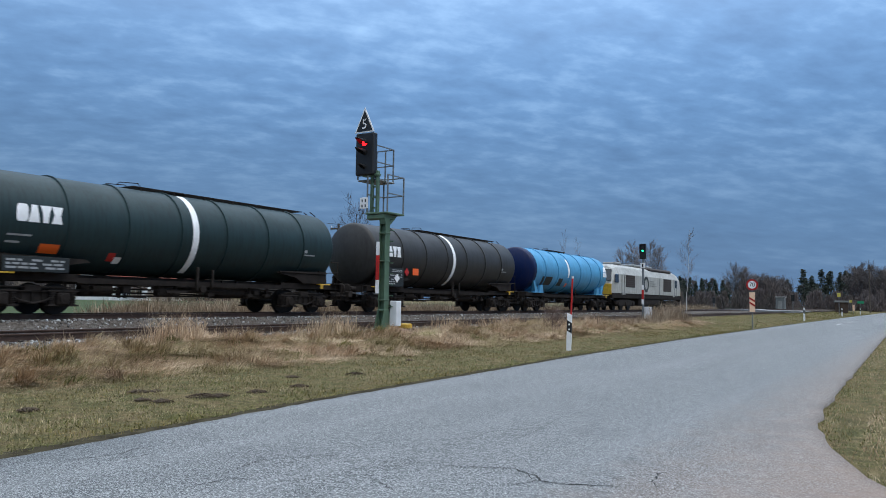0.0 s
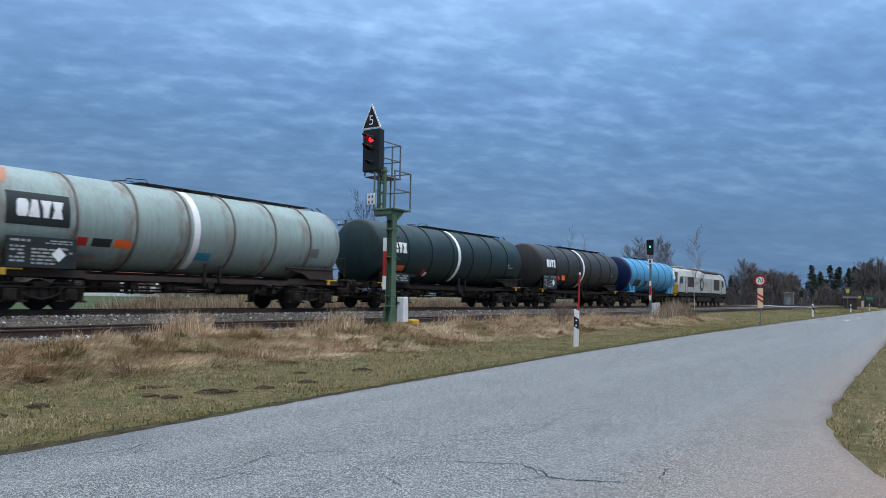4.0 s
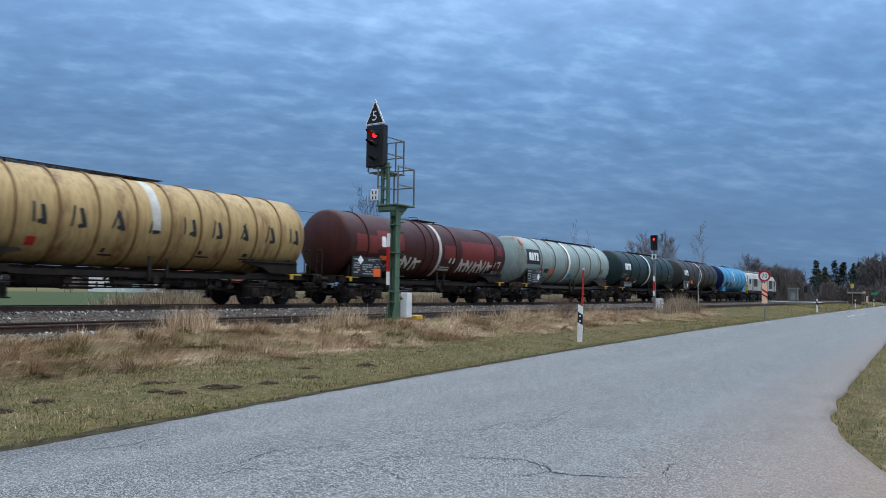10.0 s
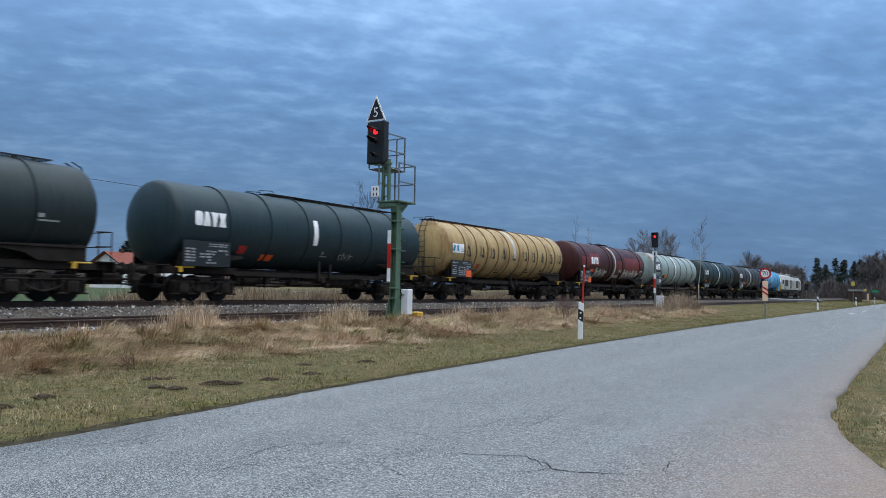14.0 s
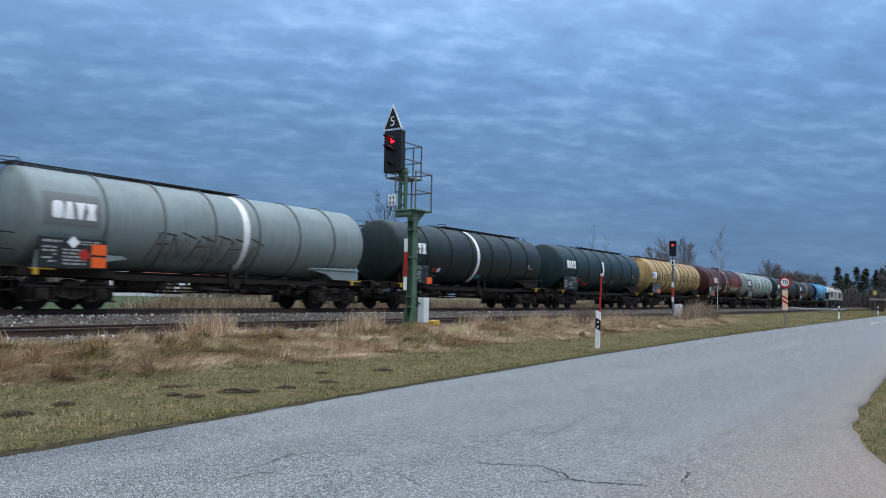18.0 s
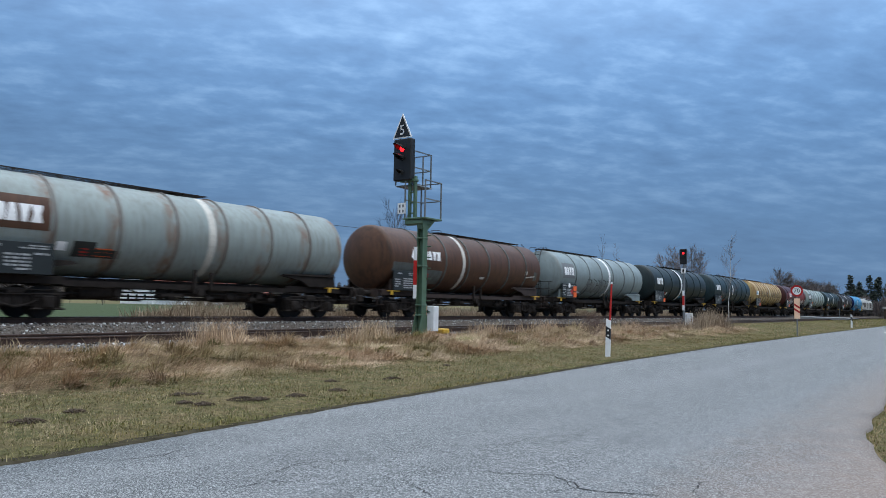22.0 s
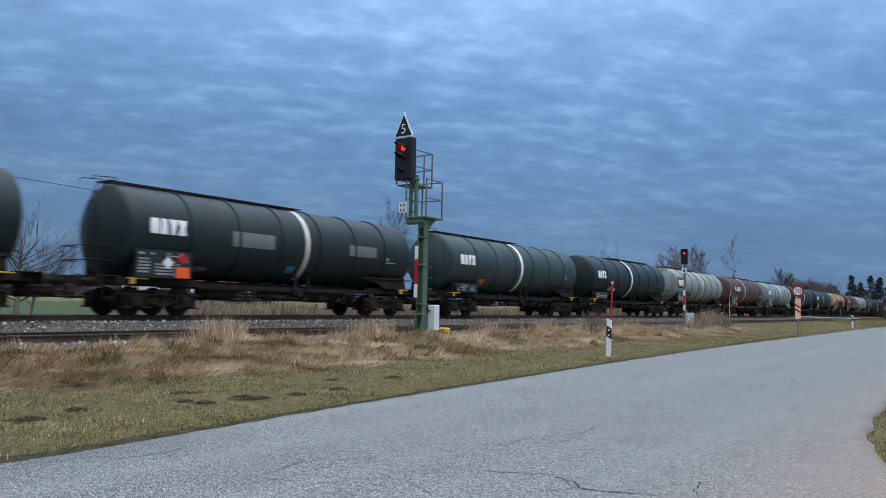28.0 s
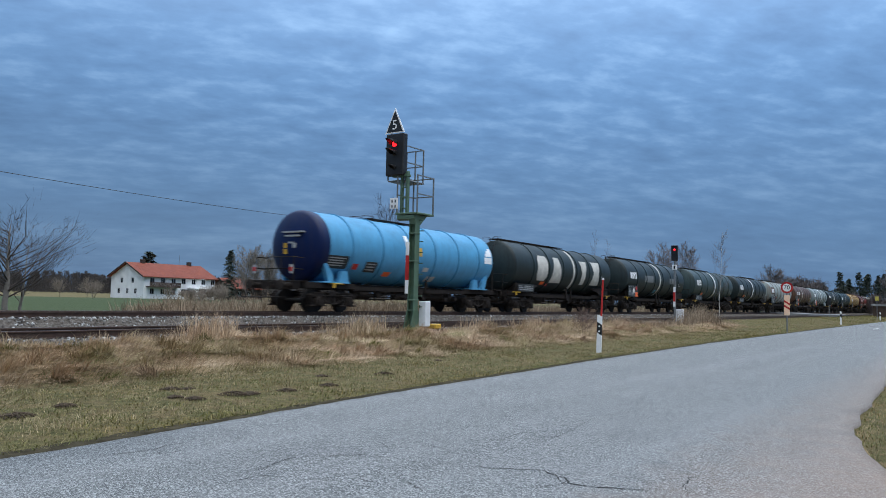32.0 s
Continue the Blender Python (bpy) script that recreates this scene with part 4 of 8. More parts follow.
def wagon(name, label, spec):
    x = spec["x"]
    tank_mat, style = spec["tank"], spec.get("style", "grey")
    frame_mat = spec.get("frame", M_FRAME)
    blue = style == "blue"
    w = thing(name, pose(x, TRACK_Y, RAIL_Z), label, "tank wagon", "wagons of the freight train")
    w["x0"] = x
    bm = bmesh.new()
    half = spec.get("half", 6.9)
    tank_shape(bm, half)
    tank = part("tank", bm, tank_mat, w, smooth=True)
    hoops = spec.get("hoops", (-4.83, -2.80, -0.77, 1.22, 3.27, 5.22))
    for hx in hoops:
        bm = bmesh.new()
        hoop(bm, hx)
        part("hoop", bm, spec.get("hoop_mat", tank_mat), tank)
    if "cap" in spec:
        bm = bmesh.new()
        lathe(bm, head_profile(half, TR, 0.006)[0] + [(-half + 0.30, TR + 0.006)], 64, "x", (0, 0, TZ))
        part("end_cap", bm, spec["cap"], tank, spec["cap_label"], smooth=True)
    if "band" in spec:
        bx, a0, a1, bw = spec["band"]
        bm = bmesh.new()
        hoop(bm, bx, bw, 0.012, a0, a1)
        part("stripe", bm, spec.get("band_mat", M_WHITE), tank, "white stripe round the tank")
    for mat, marks, lab in spec.get("marks", ()):
        for mk in marks:
            if mk[0] == "l":
                for k in range(4):
                    bm = bmesh.new()
                    logo_block(bm, k, *mk[1:])
                    part("marking", bm, mat, tank, lab)
                continue
            bm = bmesh.new()
            if mk[0] == "p":
                patch(bm, *mk[1:])
            elif mk[0] == "b":
                block(bm, *mk[1:])
            else:
                stroke(bm, mk[1], mk[2], mk[3], 0.009, mk[4] if len(mk) > 4 else None)
            part("marking", bm, mat, tank, lab)
    # frame, ends, running gear
    for s_ in (-1, 1):
        for key, span in (("rear", (-7.78, -4.3, 0.98, 1.21)), ("middle", (-4.3, 4.3, 0.94, 1.11)), ("fore", (4.3, 7.78, 0.98, 1.21))):
            shared("side_sill", "sill_" + key + frame_mat.name, lambda b: sill(b, *span), frame_mat, w, pose(0, s_ * 1.14, 0, 0, 0, 0 if s_ < 0 else 180))
        end = pose(s_ * 7.80, 0, 0, 0, 0, 0 if s_ > 0 else 180)
        shared("end_platform", "deck" + frame_mat.name, deck, frame_mat, w, end)
        shared("coupling", "coupling", coupling_shape, M_DARKIRON, w, end)
        for y in (-0.875, 0.875):
            shared("buffer", "buffer", buffer_shape, M_DARKIRON, w, pose(s_ * 7.80, y, 1.06, 0, 0, 0 if s_ > 0 else 180), smooth=False)
        saddle_mat = spec.get("saddle", tank_mat if blue else frame_mat)
        shared("saddle", "saddle" + saddle_mat.name, blue_saddle if blue else saddle, saddle_mat, w, pose(s_ * (half - 0.25 if blue else 6.75), 0, 0, 0, 0, 0 if s_ > 0 else 180))
        bogie(w, s_ * 5.65)
    for hx in (-7.80, 7.80):
        for hy in (-0.33, 0.33):
            shared("brake_hose", "brake_hose", hose_shape, M_DARKIRON, w, pose(hx, hy, 0, 0, 0, 0 if hx > 0 else 180))
    shared("brake_pipe", "brake_pipe", brake_pipe, M_DARKIRON, w, pose(0, -1.02, 0))
    shared("brake_rod", "brake_rod", brake_rod, M_DARKIRON, w, pose(0, -0.35, 0))
    rear = spec.get("walk") == REAR_WALK
    shared("centre_beam", "centre_beam", centre_beam, M_FRAME, w)
    shared("brake_gear", "brake_gear", brake_gear, M_DARKIRON, w)
    shared("valve_box", "valve_box", valve_box, M_DARKIRON, w, pose(1.9 if rear else -1.0, -0.85, 0))
    for hx in (-0.6, 0.9, 2.8, 3.7):
        shared("hanger", "hanger", hanger_shape, M_DARKIRON, w, pose(hx, -0.98, 0))
    shared("air_reservoir", "air_tank", air_tank, M_DARKIRON, w, pose(spec.get("air", -3.1 if rear else 2.0), -0.75, 0.80))
    shared("outlet_valve", "outlet", outlet, M_DARKIRON, w, pose(spec.get("outlet", 0.4), 0, 0))
    for hx in spec.get("yellow", (-6.9, 6.4)):
        shared("brake_handle", "lamp_guard", lamp_guard, M_YELLOW, w, pose(hx, 0, 0), "yellow brake changeover handle")
    # top and ends
    wx = spec.get("walk", (-2.2, 6.2))
    shared("walkway", "walk%s" % (wx,), lambda b: walkway(b, *wx), M_DARKIRON, w)
    shared("manhole", "manhole", manhole, M_DARKIRON, w, pose(spec.get("hatch", 0.0), 0, 0), smooth=False)
    far_end = spec.get("rail_end", 1)
    end = pose(far_end * 7.42, 0, 0, 0, 0, 0 if far_end > 0 else 180)
    if spec.get("guards", False):
        for y in (-0.30, 0.40):
            shared("end_guard", "end_guard", end_guard, M_DARKIRON, w, end @ pose(0, y, 0))
    elif spec.get("railing", True):
        for y in (-1.05, -0.35, 0.35, 1.05):
            shared("railing_post", "railing_post", railing_post, M_DARKIRON, w, end @ pose(0, y, 0))
        for z in (2.18, 1.72):
            shared("railing_bar", "railing_bar", railing_bar, M_DARKIRON, w, end @ pose(0, 0, z))
    if spec.get("ladder", True):
        shared("ladder", "ladder", ladder, M_DARKIRON, w, end)
    # data panel, plates and small writing
    if spec.get("panel", True):
        bm = bmesh.new()
        box(bm, (-6.85, SIDE - 0.012, 1.22), (-4.80, SIDE + 0.03, 2.10), 0.008)
        pan = part("data_panel", bm, spec.get("panel_mat", M_PANEL), w, "dark panel with rows of small writing")
        bm = bmesh.new()
        lettering(bm, -6.75, -6.35, 1.35, 1.86, 5, x, fill=0.9)
        lettering(bm, -6.75, -6.2, 1.92, 2.04, 1, x + 3, fill=0.9)
        lettering(bm, -6.15, -5.45, 1.30, 1.80, 5, x + 1, fill=0.9)
        lettering(bm, -5.75, -4.95, 1.90, 2.04, 2, x + 2, fill=0.9)
        lettering(bm, -5.35, -4.95, 1.62, 1.84, 2, x + 4, fill=0.7)
        tagged(part("panel_writing", bm, M_CHALK, pan), kind="stuff")
    elif spec.get("writing", True):
        bm = bmesh.new()
        box(bm, (-6.7, SIDE + 0.022, 1.22), (-4.75, SIDE + 0.06, 1.66), 0.008)
        part("data_plate", bm, M_PANEL, w, "dark plate with small writing")
        bm = bmesh.new()
        lettering(bm, -6.6, -4.9, 1.28, 1.60, 3, x, SIDE + 0.018)
        tagged(part("plate_writing", bm, M_CHALK, w), kind="stuff")
    for nm, mat, args, lab in spec.get("plates", ()):
        bm = bmesh.new()
        plate(bm, *args)
        part(nm, bm, mat, w, lab)
    return w

GREEN_GREY = tank_paint("dark_green_grey_paint", (0.021, 0.041, 0.043), (0.014, 0.014, 0.013), dirt=0.30)
DARK_GREY = tank_paint("dark_grey_paint", (0.025, 0.037, 0.038), (0.014, 0.014, 0.013), dirt=0.35)
BROWN_GREY = tank_paint("brownish_grey_paint", (0.042, 0.041, 0.039), (0.02, 0.017, 0.015), dirt=0.35)
SLATE = tank_paint("slate_blue_grey_paint", (0.024, 0.044, 0.050), (0.014, 0.014, 0.013), dirt=0.28)
FADED_SLATE = tank_paint("faded_slate_paint", (0.046, 0.069, 0.068), (0.020, 0.022, 0.021), dirt=0.35)
BLACK_GREY = tank_paint("blackish_grey_paint", (0.024, 0.035, 0.036), (0.014, 0.014, 0.013), dirt=0.30)
LIGHT_GREY = tank_paint("light_grey_green_paint", (0.300, 0.380, 0.360), (0.15, 0.14, 0.12), dirt=0.24, rust=0.75)
PALE_GREY = tank_paint("pale_blue_grey_paint", (0.235, 0.285, 0.285), (0.12, 0.12, 0.11), dirt=0.22, rust=0.15)
BEIGE_GREY = tank_paint("beige_grey_paint", (0.270, 0.315, 0.300), (0.13, 0.10, 0.075), dirt=0.36, rust=0.95)
OXBLOOD = tank_paint("oxblood_red_paint", (0.066, 0.020, 0.017), (0.022, 0.013, 0.012), dirt=0.5)
RED_FRESH = tank_paint("fresher_red_paint", (0.190, 0.034, 0.028), dirt=0.25)
CREAM = tank_paint("cream_yellow_paint", (0.480, 0.340, 0.150), (0.17, 0.095, 0.045), dirt=0.42, rust=0.95)
RUST = tank_paint("rust_brown_paint", (0.108, 0.054, 0.032), (0.040, 0.028, 0.021), dirt=0.6)
RUST_GREY = tank_paint("worn_grey_primer", (0.120, 0.135, 0.128), dirt=0.5)
SKY_BLUE = tank_paint("sky_blue_paint", (0.088, 0.325, 0.545), (0.05, 0.10, 0.15), dirt=0.22, rough=0.35)
NAVY = tank_paint("navy_blue_paint", (0.003, 0.012, 0.062), dirt=0.15, rough=0.35)
# besides rust and stains, the hoops' shade lines are put into these colours
HOOP_GREY = tank_paint("rusty_shaded_grey_hoop", (0.20, 0.19, 0.175), (0.10, 0.05, 0.03), dirt=0.7)
HOOP_PALE = tank_paint("shaded_pale_hoop", (0.165, 0.185, 0.185), dirt=0.4)
HOOP_CREAM = tank_paint("stained_shaded_cream_hoop", (0.25, 0.155, 0.075), (0.10, 0.05, 0.02), dirt=0.6)
HOOP_BLUE = tank_paint("shaded_blue_hoop", (0.070, 0.27, 0.46), dirt=0.2)
M_TEAL = plain("teal_label", (0.03, 0.26, 0.42), 0.5)
M_DKGRAF = plain("dark_spray_paint", (0.020, 0.024, 0.022), 0.7)
M_PINK = plain("faded_orange_primer", (0.50, 0.22, 0.14), 0.7)
M_GREYFILL = plain("grey_spray_paint", (0.185, 0.20, 0.195), 0.6, 0, 0.2, 3.0)
M_GREYPATCH = plain("grey_overpaint", (0.16, 0.17, 0.17), 0.6, 0, 0.15, 2.0)

ORANGE_LOW = ("warning_plate", M_ORANGE, (-5.15, 1.42, 0.52, 0.36), "orange warning plate with two rows")
DIAMOND = ("hazard_diamond", M_WHITE, (-5.35, 1.62, 0.30, 0.30, SIDE - 0.026, 45), "white hazard diamond")
RED_DIAMOND = ("hazard_diamond", M_RED, (-4.55, 1.95, 0.28, 0.28, SIDE - 0.026, 45), "red hazard diamond")


def small_text(x, h, w=0.7):
    return [("s", (x, h), (x + w, h), 0.05), ("s", (x + 0.05, h + 0.14), (x + w * 0.35, h + 0.14), 0.12)]


def zigzag(x, h, n, w, tall, lean=0.25, thick=0.11):
    """Spray-painted scrawl as a row of plain bars: uprights, slants between them and short cross strokes."""
    out = []
    for k in range(n):
        a, low, top = x + w * k, h - tall * (0.5 - 0.06 * (k % 2)), h + tall * (0.5 - 0.08 * (k % 3))
        tilt = lean * tall * (0.7, 0.2, 0.9, -0.1)[k % 4]
        out.append(("s", (a, low), (a + tilt, top), thick * (1.0 + 0.2 * (k % 2))))
        out.append(("s", (a + tilt, top - 0.03), (a + w * 0.52, h - tall * (0.42 - 0.2 * (k % 3 == 1))), thick))
        if k % 2:
            out.append(("s", (a + w * 0.5, h - tall * 0.4), (a + w * 0.74, top - 0.05), thick * 0.9))
        else:
            out.append(("s", (a + w * 0.3, h + tall * 0.08), (a + w * 0.9, h + tall * 0.12), thick * 0.85))
    return out


def sprayed_pair(x, h0, h1, k):
    """Dark sprayed bars, about a hand wide, each pair set a little different."""
    a, lean = (-0.18, -0.12, -0.22)[k % 3], (0.14, -0.02, 0.08, 0.20)[k % 4]
    low = h0 + 0.05 * (k % 2)
    return [("s", (x + a, low), (x + a + lean, h1), 0.07), ("s", (x + 0.20, h0), (x + 0.10 - lean * 0.5, h1 - 0.06), 0.14), ("s", (x - 0.02, low + 0.02), (x + 0.14, low + 0.06), 0.12)]


REAR_WALK, FRONT_WALK = (-7.2, 1.1), (-2.0, 6.2)
LOGO = (M_WHITE, [("l", -5.72, 2.88)], "firm's mark in white blocks")
TEXT = (M_CHALK, small_text(5.2, 2.35), "small white writing")

wagons = []


def add(label, **spec):
    wagons.append(wagon("tank_wagon", label, spec))


add("sky-blue tank wagon with a navy end behind the locomotive", x=51.2, half=6.5, style="blue", tank=SKY_BLUE, hoop_mat=HOOP_BLUE, cap=NAVY, cap_label="navy-blue tank end",
    band=(-0.95, -15, 38, 0.30), walk=(-2.4, 0.8), railing=False, ladder=False, panel=False, writing=False, yellow=(6.6,),
    marks=[(M_WHITE, [("s", (5.75, 2.78), (6.5, 2.78), 0.34), ("s", (5.85, 3.08), (6.5, 3.08), 0.16), ("s", (6.0, 3.24), (6.5, 3.24), 0.16), ("s", (6.2, 3.38), (6.5, 3.38), 0.12)], "white firm's mark"),
           (M_PANEL, [("p", -5.2, -3.6, 1.75, 2.3), ("p", -2.5, -1.8, 1.75, 2.25)], "dark data fields"), (M_ORANGE, [("p", -1.1, -0.6, 1.7, 1.95)], "orange warning plate")])
add("brownish-grey tank wagon with a white stripe", x=34.83, tank=BROWN_GREY, band=(-0.1, -62, 70, 0.30), walk=FRONT_WALK,
    marks=[LOGO, TEXT], plates=[DIAMOND, RED_DIAMOND, ("warning_plate", M_ORANGE, (-3.8, 1.98, 0.5, 0.33), "orange warning plate")], hoops=(-4.83, -2.80, -0.77, 1.22, 3.27, 5.22))
add("dark green-grey tank wagon with a white stripe", x=17.77, tank=GREEN_GREY, band=(-0.2, -62, 70, 0.30), walk=FRONT_WALK, panel=False,
    marks=[LOGO, TEXT, (M_CHALK, [("s", (-6.6, 2.25), (-5.9, 2.25), 0.05), ("s", (-6.6, 2.05), (-6.2, 2.05), 0.06)], "small writing"),
           (M_ORANGE, [("p", -5.6, -5.0, 1.78, 2.05)], "orange warning plate"), (M_RED, [("p", -3.35, -3.1, 1.66, 1.92)], "red label"), (M_WHITE, [("p", -3.1, -2.85, 1.60, 1.80)], "white label")])
add("light grey-green tank wagon streaked with rust", x=0.78, tank=LIGHT_GREY, hoop_mat=HOOP_GREY, band=(-0.45, -62, 70, 0.32), walk=FRONT_WALK, saddle=M_BROWNFRAME, frame=M_BROWNFRAME,
    marks=[(M_PANEL, [("p", -6.9, -5.05, 2.42, 3.35)], "dark field behind the mark"), (M_WHITE, [("l", -5.95, 2.90)], "firm's mark in white blocks"),
           (M_RED, [("p", -4.75, -4.4, 1.95, 2.2)], "red label"), (M_DKGRAF, [("p", -4.25, -3.6, 1.95, 2.2)], "blacked-out label"), (M_ORANGE, [("p", -3.5, -2.9, 1.95, 2.2)], "orange warning plate"),
           (M_TEAL, [("p", -0.35, 0.35, 1.72, 1.98)], "teal label"), (M_GREYPATCH, [("p", 5.2, 5.75, 2.1, 2.45)], "grey label"), (M_PINK, [("s", (-7.0, 3.6), (-6.75, 4.12), 0.34)], "faded orange primer")],
    plates=[DIAMOND])
add("oxblood-red tank wagon with pale scrawl and patches of fresher red", x=-15.93, tank=OXBLOOD, band=(0.1, -62, 62, 0.28), band_mat=M_OFFWHITE, walk=(-0.7, 1.2), hoops=(-5.75, -1.25, -0.55, 1.6, 5.7), hoop_mat=OXBLOOD, frame=M_FRAME, rail_end=-1, guards=True, ladder=False,
    marks=[(RED_FRESH, [("p", -5.05, -3.05, 2.50, 3.36), ("p", 2.2, 5.66, 1.95, 3.32), ("p", -6.55, -5.8, 2.35, 3.12), ("p", -5.7, -5.06, 2.30, 3.1), ("p", 6.0, 6.6, 2.70, 3.25), ("p", 0.5, 1.55, 2.3, 3.0)], "fresher red paint"),
           (M_WHITE, [("l", -4.12, 2.85)], "firm's mark in white blocks"),
           (M_OFFWHITE, zigzag(2.1, 2.02, 5, 0.72, 0.74, 0.25, 0.14) + zigzag(-3.75, 2.0, 3, 0.78, 0.72, 0.25, 0.14) + [("s", (1.05, 2.1), (1.15, 2.36), 0.15), ("s", (1.42, 2.1), (1.52, 2.36), 0.15), ("s", (-4.45, 1.7), (-4.4, 1.85), 0.13), ("s", (-4.2, 1.68), (-4.12, 1.84), 0.13), ("s", (5.85, 2.05), (5.95, 2.32), 0.09), ("s", (6.1, 2.32), (6.5, 2.34), 0.09), ("s", (6.45, 2.32), (6.35, 2.0), 0.09), ("s", (5.8, 1.76), (6.15, 1.76), 0.14), ("s", (6.3, 1.76), (6.65, 1.76), 0.14), ("s", (0.35, 1.88), (1.25, 1.88), 0.06), ("s", (0.32, 1.76), (1.3, 1.76), 0.10)], "pale sprayed scrawl"),
           (M_ORANGE, [("p", -4.8, -4.2, 2.02, 2.22)], "orange label"), (M_RED, [("p", -4.1, -3.8, 2.0, 2.22)], "red label")],
    plates=[ORANGE_LOW, ("hazard_diamond", M_WHITE, (-6.3, 1.95, 0.28, 0.28, SIDE - 0.026, 45), "white hazard diamond")])
add("cream-yellow tank wagon with dark sprayed bars and many hoops", x=-32.82, tank=CREAM, hoop_mat=HOOP_CREAM, band=(0.15, -10, 70, 0.40), band_mat=M_OFFWHITE, walk=REAR_WALK, rail_end=-1,
    hoops=(-5.55, -4.35, -3.1, -1.85, -0.55, 0.75, 1.95, 3.2, 4.5, 5.75), frame=M_FRAME, panel_mat=M_PANEL,
    marks=[(M_WHITE, [("p", -6.75, -5.65, 2.50, 2.98)], "white field of the mark"), (M_TEAL, [("s", (-6.68, 2.58), (-6.53, 2.90), 0.2), ("s", (-6.25, 2.60), (-6.25, 2.90), 0.2), ("p", -5.92, -5.66, 2.50, 2.75)], "blue bars of the mark"),
           (M_DKGRAF, [s_ for k, u in enumerate((-5.15, -3.72, -2.5, -1.22, 0.05, 1.5, 2.65, 3.87, 5.2, 6.45)) for s_ in sprayed_pair(u, 2.36, 2.99, k)], "dark sprayed bars"),
           (M_RED, [("p", -3.95, -3.65, 1.75, 2.0)], "red label"), (M_DKGRAF, small_text(-1.6, 1.6, 0.5) + small_text(2.0, 1.7, 0.6) + small_text(4.0, 1.7, 0.8), "dark scribbles")],
    plates=[ORANGE_LOW])
add("slate-grey tank wagon with a short white stripe", x=-49.6, tank=SLATE, band=(-0.35, -18, 22, 0.30), walk=FRONT_WALK,
    marks=[LOGO, TEXT, (M_RED, [("p", -4.25, -3.9, 1.75, 2.05)], "red label"), (M_ORANGE, [("p", -3.0, -2.4, 1.55, 1.78)], "orange warning plate"), (M_CHALK, small_text(0.15, 1.85, 0.4) + zigzag(1.2, 1.9, 3, 0.35, 0.35, 0.25, 0.03), "pale scribbles")], plates=[])
add("blackish-grey tank wagon with a white stripe", x=-66.65, tank=BLACK_GREY, band=(-0.25, -62, 70, 0.30), walk=FRONT_WALK,
    marks=[LOGO, TEXT, (M_RED, [("p", -4.2, -3.95, 1.82, 2.02)], "red label"), (M_WHITE, [("p", -3.8, -3.55, 1.82, 2.02)], "white label"), (M_TEAL, [("p", 0.0, 0.45, 1.6, 1.82)], "teal label")],
    plates=[("warning_plate", M_ORANGE, (-4.75, 1.36, 0.42, 0.32), "orange warning plate")])
add("pale grey tank wagon with dark sprayed outlines", x=-83.36, tank=PALE_GREY, hoop_mat=HOOP_PALE, band=(0.6, -62, 70, 0.34), walk=REAR_WALK, rail_end=-1, saddle=PALE_GREY,
    marks=[(M_GREYPATCH, [("p", -6.75, -5.05, 2.45, 3.4)], "grey field behind the mark"), (M_WHITE, [("l", -5.85, 2.90)], "firm's mark in white blocks"), (M_GREYFILL, zigzag(-3.1, 2.02, 6, 0.72, 0.80, 0.45, 0.34), "grey sprayed fill"), (M_DKGRAF, zigzag(-3.25, 2.05, 6, 0.74, 0.92, 0.45, 0.045) + [("s", (-2.9 + 0.75 * k, 2.5 + 0.06 * (k % 2)), (-2.3 + 0.75 * k, 2.44 - 0.05 * (k % 3)), 0.05) for k in range(6)], "dark sprayed outlines")],
    plates=[("warning_plate", M_ORANGE, (-5.05, 1.42, 0.46, 0.32), "orange warning plate"), ("warning_plate", M_ORANGE, (-5.05, 1.80, 0.46, 0.32), "orange warning plate"), ("hazard_diamond", M_WHITE, (-5.85, 1.98, 0.26, 0.26, SIDE - 0.026, 45), "white hazard diamond"), ("hazard_diamond", M_RED, (-5.5, 1.62, 0.28, 0.28, SIDE - 0.026, 45), "red hazard diamond")])
add("rust-brown tank wagon with a cream stripe", x=-100.12, tank=RUST, band=(-1.2, -62, 70, 0.30), band_mat=M_OFFWHITE, walk=FRONT_WALK, frame=M_BROWNFRAME, hoop_mat=RUST_GREY,
    marks=[(RUST_GREY, [("p", -6.85, -4.75, 2.1, 2.5), ("p", -4.6, -3.0, 1.6, 2.25)], "worn grey primer"), (M_WHITE, [("l", -3.95, 2.92, 1.4, 0.42), ("s", (-5.5, 2.72), (-5.3, 3.1), 0.22), ("s", (-5.25, 3.1), (-5.0, 2.72), 0.22)], "firm's mark in white blocks"),
           (M_OFFWHITE, [("p", 5.15, 5.4, 2.4, 2.62), ("s", (5.2, 2.25), (6.3, 2.35), 0.07), ("s", (0.5, 2.05), (0.9, 2.05), 0.12)], "small white labels"), (RUST_GREY, [("p", 6.2, 6.55, 2.1, 2.6)], "grey patch"), (M_RED, [("p", -4.3, -4.0, 1.85, 2.1)], "red label")],
    plates=[("warning_plate", M_ORANGE, (-5.0, 1.95, 0.46, 0.30), "orange warning plate"), ("warning_plate", M_ORANGE, (-5.0, 1.30, 0.46, 0.28), "orange warning plate")])
